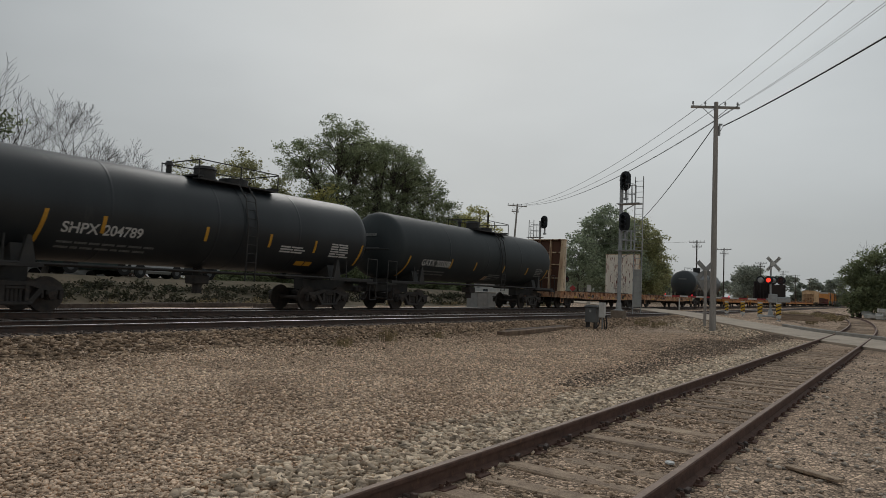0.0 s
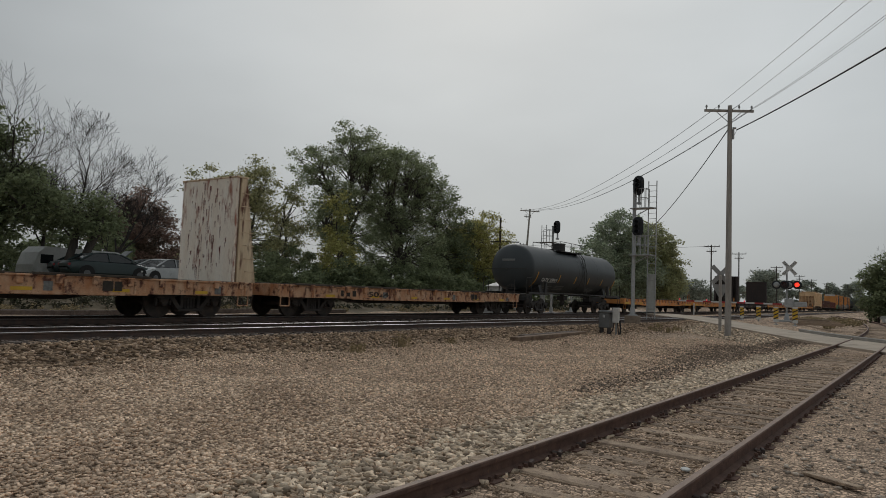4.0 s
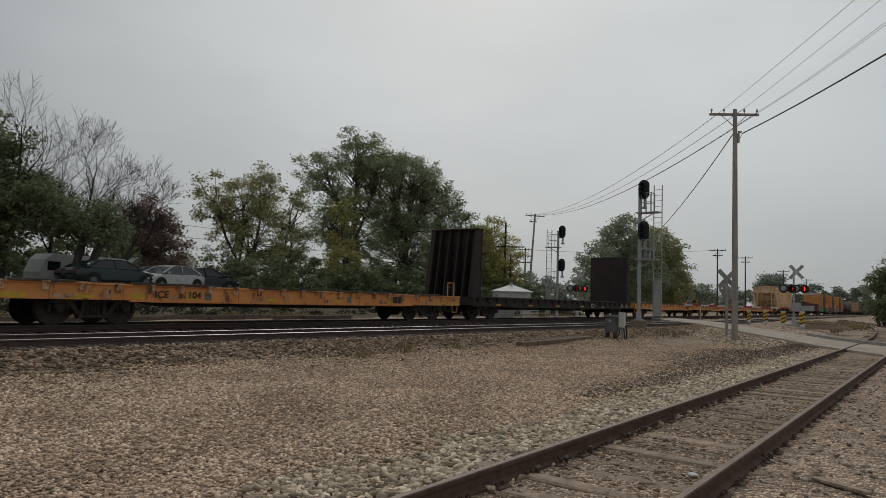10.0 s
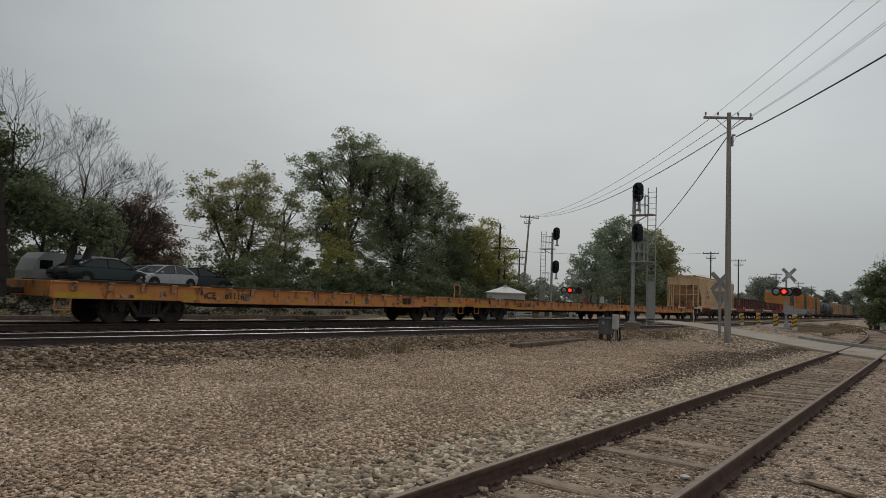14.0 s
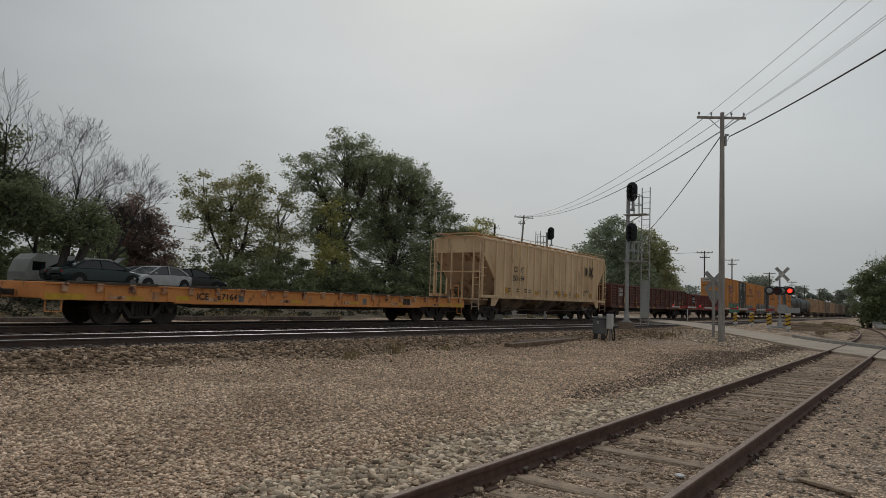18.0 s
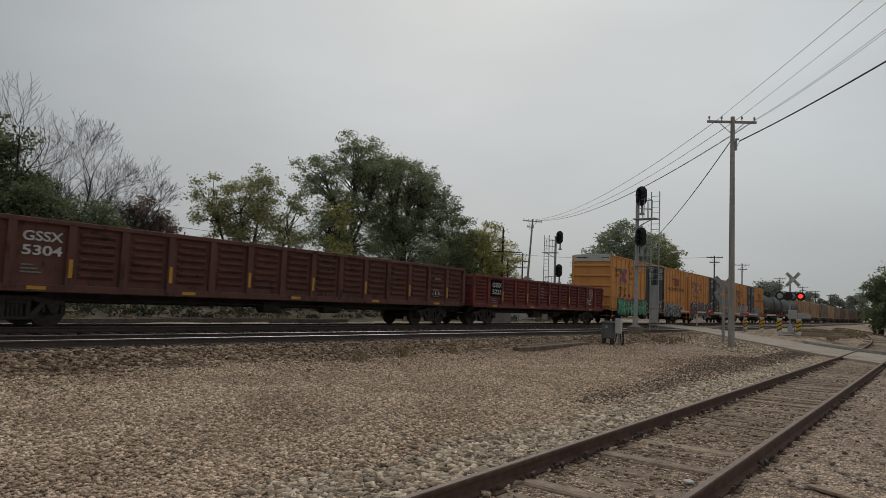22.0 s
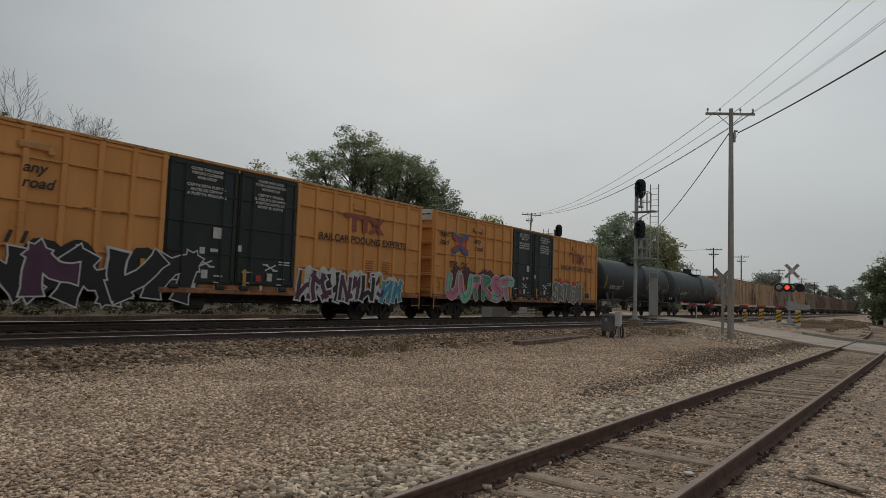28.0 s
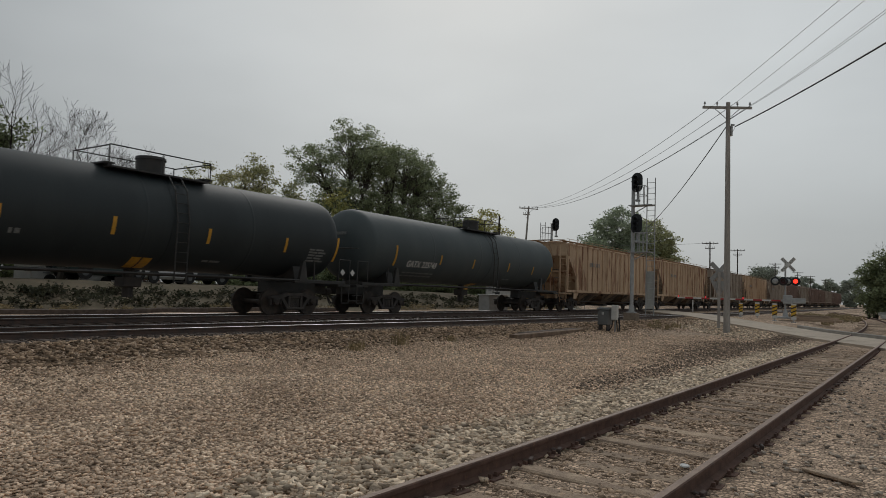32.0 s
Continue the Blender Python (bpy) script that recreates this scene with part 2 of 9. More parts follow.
M_BOX_YELLOW = material("mustard_boxcar_paint", (0.74, 0.35, 0.108), (0.61, 0.28, 0.087), rough=0.7, scale=0.8, dirt=(0.444, 0.23, 0.0878), dirt_at=0.62, fine=0.3, streak=4.0, bump=0.05)
M_DOOR_GREEN = material("dark_green_door_paint", (0.008, 0.017, 0.016), (0.014, 0.024, 0.022), rough=0.5, scale=1.2, streak=3.0, bump=0.05)
M_WHITE_PAINT = material("white_end_paint", (0.62, 0.60, 0.56), (0.54, 0.52, 0.48), rough=0.7, scale=2, dirt=(0.42, 0.38, 0.33), dirt_at=0.6)
M_GALV = material("galvanised_steel", (0.40, 0.41, 0.41), (0.32, 0.33, 0.33), rough=0.55, metal=0.4, scale=6, bump=0.05)
M_SILVER = material("silver_signal_paint", (0.42, 0.43, 0.43), (0.34, 0.35, 0.355), rough=0.6, metal=0.2, scale=5, bump=0.05)
M_SIGNAL_BLACK = material("matt_black_signal_paint", (0.022, 0.026, 0.030), (0.030, 0.035, 0.039), rough=0.7, scale=4)
M_POLE = material("grey_weathered_pole_wood", (0.40, 0.375, 0.345), (0.28, 0.26, 0.24), rough=0.95, scale=5, fine=1.0, fine_scale=50, bump=0.6, streak=8.0)
M_POLE_DARK = material("dark_pole_wood", (0.085, 0.075, 0.065), (0.055, 0.048, 0.042), rough=0.95, scale=5, bump=0.5, streak=6.0)
M_WIRE = material("black_cable", (0.02, 0.02, 0.021), rough=0.6, bump=0)
M_WIRE_THIN = material("weathered_wire", (0.10, 0.10, 0.10), rough=0.6, bump=0)
M_CONCRETE = material("old_concrete", (0.36, 0.34, 0.31), (0.28, 0.265, 0.24), rough=0.95, scale=2.5, fine=0.9, bump=0.4, dirt=(0.20, 0.18, 0.16))
M_ROAD = material("pale_worn_asphalt", (0.50, 0.42, 0.335), (0.39, 0.325, 0.26), rough=0.95, scale=0.7, fine=1.0, fine_scale=60, bump=0.4, dirt=(0.19, 0.168, 0.145), dirt_at=0.6)
M_BARK = material("bark", (0.11, 0.095, 0.08), (0.065, 0.057, 0.05), rough=0.95, scale=5, fine=1.0, bump=0.8, streak=5.0)
M_TWIG = material("grey_twigs", (0.062, 0.052, 0.047), (0.042, 0.036, 0.033), rough=0.95, scale=4, bump=0)


def leaves(name, a, b):
    m = material(name, a, b, rough=0.7, scale=0.35, spread=0.9, fine=0.2, bump=0, vary=0.45, island=True, gloss=0.25)
    # thin leaves let light through
    n, l = m.node_tree.nodes, m.node_tree.links
    bs = n["Principled BSDF"]
    tr, mx = n.new("ShaderNodeBsdfTranslucent"), n.new("ShaderNodeMixShader")
    mx.inputs[0].default_value = 0.45
    l.new(bs.inputs["Base Color"].links[0].from_socket, tr.inputs["Color"])
    l.new(bs.outputs[0], mx.inputs[1])
    l.new(tr.outputs[0], mx.inputs[2])
    l.new(mx.outputs[0], n["Material Output"].inputs["Surface"])
    return m


M_LEAF_DARK = leaves("dark_green_leaves", (0.265, 0.30, 0.165), (0.18, 0.215, 0.12))
M_LEAF_GREEN = leaves("green_leaves", (0.34, 0.38, 0.215), (0.235, 0.275, 0.16))
M_LEAF_YELLOW = leaves("yellowing_leaves", (0.55, 0.50, 0.18), (0.34, 0.345, 0.14))
M_LEAF_MIX = leaves("turning_leaves", (0.46, 0.42, 0.21), (0.26, 0.28, 0.145))
M_LEAF_RED = leaves("dull_red_leaves", (0.31, 0.185, 0.16), (0.22, 0.19, 0.14))
# distance haze is put into these two leaf colours: paler and greyer
M_LEAF_FAR = leaves("haze_paled_far_leaves", (0.38, 0.41, 0.34), (0.31, 0.34, 0.285))
M_LEAF_HAZED = leaves("haze_greyed_leaves", (0.37, 0.42, 0.29), (0.27, 0.32, 0.22))
M_LEAF_GOLD = leaves("pale_turning_leaves", (0.46, 0.44, 0.22), (0.31, 0.34, 0.19))
M_BRUSH = leaves("dry_dark_brush", (0.085, 0.075, 0.05), (0.05, 0.06, 0.035))
M_WEED = leaves("dry_weed", (0.36, 0.28, 0.17), (0.25, 0.21, 0.12))


# ---- mesh helpers ----
class Shape:
    """Vertices and faces gathered for one mesh."""

    def __init__(self):
        self.v, self.f = [], []

    def add(self, verts, faces):
        k = len(self.v)
        self.v += [tuple(p) for p in verts]
        self.f += [tuple(i + k for i in face) for face in faces]
        return self

    def box(self, cx, cy, cz, sx, sy, sz, b=0.0, m=None):
        hx, hy, hz = sx / 2, sy / 2, sz / 2
        b = min(b, hx * 0.6, hy * 0.6, hz * 0.6)
        if b <= 0:
            vs = [(x, y, z) for x in (-hx, hx) for y in (-hy, hy) for z in (-hz, hz)]
            fs = [(0, 1, 3, 2), (4, 6, 7, 5), (0, 4, 5, 1), (2, 3, 7, 6), (0, 2, 6, 4), (1, 5, 7, 3)]
        else:
            vs, fs, at = [], [], {}
            for i in (-1, 1):
                for j in (-1, 1):
                    for k in (-1, 1):
                        for axis in range(3):
                            p = [i * (hx - b), j * (hy - b), k * (hz - b)]
                            p[axis] = (i * hx, j * hy, k * hz)[axis]
                            at[i, j, k, axis] = len(vs)
                            vs.append(tuple(p))
            def quad(ids, out):
                c = Vector(out)
                a, b2, c2 = (Vector(vs[q]) for q in ids[:3])
                if (b2 - a).cross(c2 - a).dot(c) < 0:
                    ids = ids[::-1]
                fs.append(tuple(ids))
            for axis in range(3):
                o1, o2 = [q for q in range(3) if q != axis]
                for s in (-1, 1):
                    ids = []
                    for u, w in ((-1, -1), (1, -1), (1, 1), (-1, 1)):
                        key = [0, 0, 0]
                        key[axis], key[o1], key[o2] = s, u, w
                        ids.append(at[(*key, axis)])
                    out = [0, 0, 0]
                    out[axis] = s
                    quad(ids, out)
                for u in (-1, 1):
                    for w in (-1, 1):
                        ids = []
                        for s, ax in ((-1, o1), (1, o1), (1, o2), (-1, o2)):
                            key = [0, 0, 0]
                            key[axis], key[o1], key[o2] = s, u, w
                            ids.append(at[(*key, ax)])
                        out = [0, 0, 0]
                        out[o1], out[o2] = u, w
                        quad(ids, out)
            for i in (-1, 1):
                for j in (-1, 1):
                    for k in (-1, 1):
                        quad([at[i, j, k, 0], at[i, j, k, 1], at[i, j, k, 2]], (i, j, k))
        if m is not None:
            vs = [m @ Vector(p) for p in vs]
        return self.add([(x + cx, y + cy, z + cz) for x, y, z in vs], fs)

    def tube(self, a, b, r, r2=None, n=8, caps=True):
        a, b = Vector(a), Vector(b)
        r2 = r if r2 is None else r2
        d = (b - a)
        if d.length < 1e-6:
            return self
        d.normalize()
        u = d.orthogonal().normalized()
        w = d.cross(u)
        ring = [(math.cos(2 * math.pi * i / n), math.sin(2 * math.pi * i / n)) for i in range(n)]
        vs = [a + (u * c + w * s) * r for c, s in ring] + [b + (u * c + w * s) * r2 for c, s in ring]
        fs = [(i, (i + 1) % n, n + (i + 1) % n, n + i) for i in range(n)]
        if caps:
            fs += [tuple(range(n))[::-1], tuple(range(n, 2 * n))]
        return self.add(vs, fs)

    def path(self, pts, r, n=6):
        for a, b in zip(pts, pts[1:]):
            self.tube(a, b, r, n=n)
        return self

    def prism(self, outline, axis, lo, hi):
        """An outline of (p, q) pairs pushed along an axis: x takes (y, z), y takes (x, z), z takes (x, y)."""
        n = len(outline)
        def place(p, q, s):
            return {"x": (s, p, q), "y": (p, s, q), "z": (p, q, s)}[axis]
        vs = [place(p, q, lo) for p, q in outline] + [place(p, q, hi) for p, q in outline]
        area = sum(outline[i][0] * outline[(i + 1) % n][1] - outline[(i + 1) % n][0] * outline[i][1] for i in range(n))
        if axis == "y":
            area = -area
        fs = [(i, (i + 1) % n, n + (i + 1) % n, n + i) for i in range(n)] + [tuple(range(n))[::-1], tuple(range(n, 2 * n))]
        if area < 0:
            fs = [f[::-1] for f in fs]
        return self.add(vs, fs)

    def lathe_y(self, profile, cx, cz, n=24):
        """Rings of (y, radius) round an axis along y."""
        vs, fs = [], []
        for y, r in profile:
            vs += [(cx + r * math.cos(2 * math.pi * i / n), y, cz + r * math.sin(2 * math.pi * i / n)) for i in range(n)]
        for k in range(len(profile) - 1):
            for i in range(n):
                j = (i + 1) % n
                fs.append((k * n + i, (k + 1) * n + i, (k + 1) * n + j, k * n + j))
        fs.append(tuple(range(n)))
        fs.append(tuple(range((len(profile) - 1) * n, len(profile) * n))[::-1])
        return self.add(vs, fs)

    def mesh(self, name, smooth=False):
        me = bpy.data.meshes.new(name)
        me.from_pydata(self.v, [], self.f)
        if smooth:
            me.shade_smooth()
            me.set_sharp_from_angle(angle=radians(38))
        me.update()
        return me


def part(name, shape, mat, parent=None, label="", smooth=False, at=None):
    me = shape.mesh(name, smooth) if isinstance(shape, Shape) else shape
    if isinstance(shape, Shape):
        me.materials.append(mat)
    ob = new(name, me)
    if parent is not None:
        ob.parent = parent
    if at is not None:
        ob.matrix_local = at
    if label:
        tagged(ob, label)
    return ob


def thing(name, label, category, m=None, group="", kind=""):
    ob = tagged(new(name), label, category, group, kind)
    if m is not None:
        ob.matrix_world = m
    return ob


def quick(verts, faces, name, mat):
    """A mesh from arrays of vertices and of equal-sided faces."""
    verts, faces = np.asarray(verts, np.float32), np.asarray(faces, np.int32)
    me = bpy.data.meshes.new(name)
    k = faces.shape[1]
    me.vertices.add(len(verts))
    me.vertices.foreach_set("co", verts.ravel())
    me.loops.add(faces.size)
    me.loops.foreach_set("vertex_index", faces.ravel())
    me.polygons.add(len(faces))
    me.polygons.foreach_set("loop_start", np.arange(0, faces.size, k, dtype=np.int32))
    me.update(calc_edges=True)
    me.validate()
    me.materials.append(mat)
    return me


WORDS = {}


def lettering(name, text, height, mat, parent, place, bend=None, width=None, heavy=0.03, lean=0.0, centred=False):
    """Flat letters facing +x; they run along -y to +y as a viewer on that side reads. place: (x, y, z) of the first letter's foot."""
    key = (text, height, mat.name, width, heavy, lean, centred)
    if not bend and key in WORDS:
        ob = new(name, WORDS[key])
        ob.parent = parent
        ob.matrix_local = pose(*place)
        return ob
    cu = bpy.data.curves.new(name, "FONT")
    cu.body, cu.size, cu.extrude = text, height * 1.38, 0.0
    cu.align_x = "CENTER" if centred else "LEFT"
    cu.offset, cu.shear = heavy * height, lean
    tmp = bpy.data.objects.new(name, cu)
    scene.collection.objects.link(tmp)
    dg = bpy.context.evaluated_depsgraph_get()
    me = bpy.data.meshes.new_from_object(tmp.evaluated_get(dg))
    bpy.data.objects.remove(tmp)
    xs = [v.co.x for v in me.vertices] or [0]
    stretch = 1.0 if width is None else width / max(max(xs) - min(xs), 0.01)
    for v in me.vertices:
        p, q = (v.co.x - min(xs)) * stretch, v.co.y
        v.co = (0.0, p, q)
    if bend:
        zc, r = bend
        for v in me.vertices:
            v.co.x = math.sqrt(max(r * r - (place[2] + v.co.z - zc) ** 2, 0.01)) - place[0]
    me.materials.clear()
    me.materials.append(mat)
    if not bend:
        WORDS[key] = me
    ob = new(name, me)
    ob.parent = parent
    ob.matrix_local = pose(*place)
    return ob


# ---- ground ----
NEAR_X, NEAR_TOP = -2.33, 0.17
# the main line runs at a slight angle to the siding; places on it are given by distance along and aside
LINE = radians(-1.75)
LC, LS = math.cos(LINE), math.sin(LINE)
TRAIN_ASIDE, MAIN_TOP, SECOND_TOP = 19.1, 0.52, 0.46
ROAD_NEAR, ROAD_FAR = 13.6, 17.1


def on_line(aside, along):
    return -aside * LC + along * LS, aside * LS + along * LC


def aside(x, y):
    return -(x * LC - y * LS)


def along(x, y):
    return x * LS + y * LC


def second_aside(q):
    """The second track draws nearer to the yard as it goes."""
    return np.clip(15.75 - 0.055 * np.asarray(q, float), 12.7, 19.0)


def across(x, y):
    return 0.84 * x + 0.54 * y


def road_z(x):
    return np.interp(x, [-60, -24, -13.2, -4.0, 0.0, 40], [0.35, 0.475, 0.475, 0.125, 0.12, 0.03])


def near_track_x(y):
    y = np.asarray(y, float)
    return NEAR_X - np.where(y > 30, (y - 30) ** 2 / (2 * 420.0), 0.0)


def ground_z(x, y):
    x, y = np.asarray(x, float), np.asarray(y, float)
    wave = 0.035 * np.sin(0.9 * x + 0.35 * y) * np.sin(0.41 * y - 0.5 * x + 1.3) + 0.02 * np.sin(2.3 * x + 1.1 * y)
    base = np.interp(x, [-400, -40, -26, -13, -6, 0, 6], [0.4, 0.35, 0.15, 0.03, 0.0, 0.0, 0.12]) + wave * np.clip((np.abs(x - NEAR_X) - 1.3) / 1.5, 0, 1)
    a, edge = aside(x, y), second_aside(along(x, y)) - 2.0
    bed = np.interp(a - edge, [-1.15, 0.0, 0.4], [0.0, 0.29, 0.30]) * np.interp(a, [22.2, 24.4], [1, 0.4])
    z = np.where(a > edge - 1.15, np.maximum(base, bed + 0.25 * wave), base)
    # dirt has drifted over the sleepers and their ends
    d = x - near_track_x(y)
    z = z + np.interp(d, [-1.5, -0.9, 0.85, 1.0, 1.7, 2.4], [0, 0.0, 0.004, 0.032, 0.028, 0]) + np.where(np.abs(d) < 1.4, 0.011 * np.sin(5.1 * x + 2.3 * y) * np.sin(3.7 * y - 2.9 * x), 0.0)
    p = across(x, y)
    w = np.clip(1 - np.maximum(ROAD_NEAR - p, p - ROAD_FAR) / 2.6, 0, 1)
    w = w * w * (3 - 2 * w)
    z = z * (1 - w) + (road_z(x) - 0.09) * w
    far = np.clip((p - ROAD_FAR) / 1.2, 0, 1) * np.clip((x + 13) / 3.0, 0, 1)
    return z + far * (0.16 + 0.16 * np.clip((-x - 4) / 4, 0, 1)) * np.clip((-2.6 - (x - near_track_x(y))) / 1.5, 0, 1)


def gravel_material():
    m = bpy.data.materials.new("compacted_gravel")
    m.use_nodes = True
    n, l = m.node_tree.nodes, m.node_tree.links
    bs = n["Principled BSDF"]
    bs.inputs["Roughness"].default_value = 0.95
    bs.inputs["Specular IOR Level"].default_value = 0.25
    tc = n.new("ShaderNodeTexCoord")
    cells = []
    for sc in (24.0, 9.0):
        v = n.new("ShaderNodeTexVoronoi")
        v.inputs["Scale"].default_value = sc
        l.new(tc.outputs["Object"], v.inputs["Vector"])
        cells.append(v)
    patch, patch2 = n.new("ShaderNodeTexNoise"), n.new("ShaderNodeTexNoise")
    patch.inputs["Scale"].default_value, patch.inputs["Detail"].default_value = 0.22, 6
    patch2.inputs["Scale"].default_value, patch2.inputs["Detail"].default_value = 1.3, 7
    l.new(tc.outputs["Object"], patch.inputs["Vector"])
    l.new(tc.outputs["Object"], patch2.inputs["Vector"])
    r1 = n.new("ShaderNodeValToRGB")
    r1.color_ramp.elements[0].position, r1.color_ramp.elements[1].position = 0.36, 0.64
    r1.color_ramp.elements[0].color, r1.color_ramp.elements[1].color = (0.47, 0.335, 0.235, 1), (0.66, 0.49, 0.36, 1)
    l.new(patch.outputs["Fac"], r1.inputs["Fac"])
    r2 = n.new("ShaderNodeMapRange")
    r2.inputs["From Min"].default_value, r2.inputs["From Max"].default_value = 0.3, 0.7
    r2.inputs["To Min"].default_value, r2.inputs["To Max"].default_value = 0.74, 1.2
    l.new(patch2.outputs["Fac"], r2.inputs["Value"])
    r3 = n.new("ShaderNodeMapRange")
    r3.inputs["To Min"].default_value, r3.inputs["To Max"].default_value = 0.5, 1.5
    sep = n.new("ShaderNodeSeparateColor")
    l.new(cells[0].outputs["Color"], sep.inputs["Color"])
    l.new(sep.outputs["Red"], r3.inputs["Value"])
    # shade between pebbles painted into the colour, darker towards cell edges
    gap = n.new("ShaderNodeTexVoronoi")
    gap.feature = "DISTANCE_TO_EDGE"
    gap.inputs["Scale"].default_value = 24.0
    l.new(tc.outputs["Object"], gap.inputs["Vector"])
    gap_shade = n.new("ShaderNodeMapRange")
    gap_shade.inputs["From Min"].default_value, gap_shade.inputs["From Max"].default_value = 0.02, 0.16
    gap_shade.inputs["To Min"].default_value, gap_shade.inputs["To Max"].default_value = 0.3, 1.12
    l.new(gap.outputs["Distance"], gap_shade.inputs["Value"])
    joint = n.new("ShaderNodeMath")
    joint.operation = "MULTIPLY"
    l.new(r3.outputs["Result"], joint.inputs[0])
    l.new(gap_shade.outputs["Result"], joint.inputs[1])
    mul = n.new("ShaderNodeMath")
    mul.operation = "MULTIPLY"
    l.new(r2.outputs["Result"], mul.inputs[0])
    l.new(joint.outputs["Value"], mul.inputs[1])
    sc = n.new("ShaderNodeVectorMath")
    sc.operation = "SCALE"
    l.new(r1.outputs["Color"], sc.inputs[0])
    l.new(mul.outputs["Value"], sc.inputs["Scale"])
    l.new(sc.outputs["Vector"], bs.inputs["Base Color"])
    add = n.new("ShaderNodeMath")
    l.new(cells[0].outputs["Distance"], add.inputs[0])
    l.new(cells[1].outputs["Distance"], add.inputs[1])
    bp = n.new("ShaderNodeBump")
    bp.invert = True
    bp.inputs["Strength"].default_value, bp.inputs["Distance"].default_value = 0.9, 0.035
    l.new(add.outputs["Value"], bp.inputs["Height"])
    l.new(bp.outputs["Normal"], bs.inputs["Normal"])
    return m


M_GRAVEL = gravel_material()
gx = np.concatenate([[-2500, -1000, -400, -200, -120, -80, -60, -50, -42, -36, -32, -29], np.arange(-27, 7.01, 0.25), [8, 10, 14, 20, 30, 50, 100, 400, 1000, 2500]])
gy = np.concatenate([[-2500, -1000, -400, -150, -60, -25, -12, -6], np.arange(-3, 70.1, 0.4), np.arange(72, 200, 4), [220, 260, 320, 400, 600, 1000, 2500]])
GX, GY = np.meshgrid(gx, gy, indexing="ij")
gv = np.stack([GX, GY, ground_z(GX, GY)], -1).reshape(-1, 3)
ii, jj = np.meshgrid(np.arange(len(gx) - 1), np.arange(len(gy) - 1), indexing="ij")
a = (ii * len(gy) + jj).ravel()
gf = np.stack([a, a + len(gy), a + len(gy) + 1, a + 1], 1)
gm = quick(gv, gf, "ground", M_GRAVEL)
gm.shade_smooth()
tagged(new("ground", gm), "brown and grey gravel yard beside the railway", "ground", kind="structure")


def stones(name, count, xr, yr, size, mat, label, keep=None, lift=0.0, seed=1):
    """Loose angular stones: jittered cubes, flattened and turned."""
    rng = np.random.default_rng(seed)
    x, y = rng.uniform(*xr, count), rng.uniform(*yr, count)
    if keep is not None:
        ok = keep(x, y, rng.uniform(0, 1, count))
        x, y = x[ok], y[ok]
    n = len(x)
    s = rng.uniform(size[0], size[1], n) ** 1.0
    cube = np.array([(i, j, k) for i in (-1, 1) for j in (-1, 1) for k in (-1, 1)], float)
    v = cube[None] * rng.uniform(0.3, 1.0, (n, 8, 3)) * 0.5 * s[:, None, None]
    v[:, :, 0] *= rng.uniform(1.0, 1.6, n)[:, None]
    v[:, :, 2] *= rng.uniform(0.3, 0.75, n)[:, None]
    ang = rng.uniform(0, 2 * math.pi, n)
    tilt = rng.uniform(-0.5, 0.5, n)
    ca, sa, ct, st = np.cos(ang), np.sin(ang), np.cos(tilt), np.sin(tilt)
    vx, vz = v[:, :, 0] * ct[:, None] - v[:, :, 2] * st[:, None], v[:, :, 0] * st[:, None] + v[:, :, 2] * ct[:, None]
    vx, vy = vx * ca[:, None] - v[:, :, 1] * sa[:, None], vx * sa[:, None] + v[:, :, 1] * ca[:, None]
    v = np.stack([vx + x[:, None], vy + y[:, None], vz + (ground_z(x, y) + lift + 0.2 * s)[:, None]], -1).reshape(-1, 3)
    q = np.array([(0, 1, 3, 2), (4, 6, 7, 5), (0, 4, 5, 1), (2, 3, 7, 6), (0, 2, 6, 4), (1, 5, 7, 3)])
    f = (np.arange(n)[:, None, None] * 8 + q[None]).reshape(-1, 4)
    return tagged(new(name, quick(v, f, name, mat)), label, "gravel", kind="stuff")


M_STONE_LIGHT = material("pale_ballast_stone", (0.70, 0.57, 0.43), (0.48, 0.375, 0.275), rough=0.95, scale=5, fine=0.8, vary=0.6, island=True, bump=0.3, gloss=0.2)
M_STONE_BROWN = material("brown_gravel_stone", (0.78, 0.595, 0.44), (0.59, 0.435, 0.315), rough=0.95, scale=0.7, fine=0.8, vary=0.5, island=True, bump=0.3, gloss=0.2)
M_STONE_DARK = material("grimy_ballast_stone", (0.403, 0.294, 0.207), (0.273, 0.196, 0.136), rough=0.95, scale=3, fine=0.8, vary=0.6, island=True, bump=0.3, gloss=0.2)
M_STONE_OILY = material("oily_ballast_stone", (0.168, 0.136, 0.115), (0.109, 0.088, 0.0768), rough=0.9, scale=3, fine=0.8, vary=0.6, island=True, bump=0.3, gloss=0.2)
M_STONE_CINDER = material("damp_cinder_stone", (0.23, 0.175, 0.132), (0.15, 0.115, 0.09), rough=0.9, scale=3, fine=0.8, vary=0.6, island=True, bump=0.3, gloss=0.2)
M_STONE_BANK = material("rust_tinged_ballast_stone", (0.42, 0.305, 0.21), (0.25, 0.178, 0.122), rough=0.95, scale=2, fine=0.8, vary=0.7, island=True, bump=0.3, gloss=0.2)


def clear_of_rails(x, y):
    d = np.abs(x - near_track_x(y))
    return np.abs(d - 0.75) > 0.06


def off_road(x, y):
    p = across(x, y)
    return (p < ROAD_NEAR - 0.1) | (p > ROAD_FAR + 0.6)


def shoulder(x, y):
    return aside(x, y) - (second_aside(along(x, y)) - 2.0)


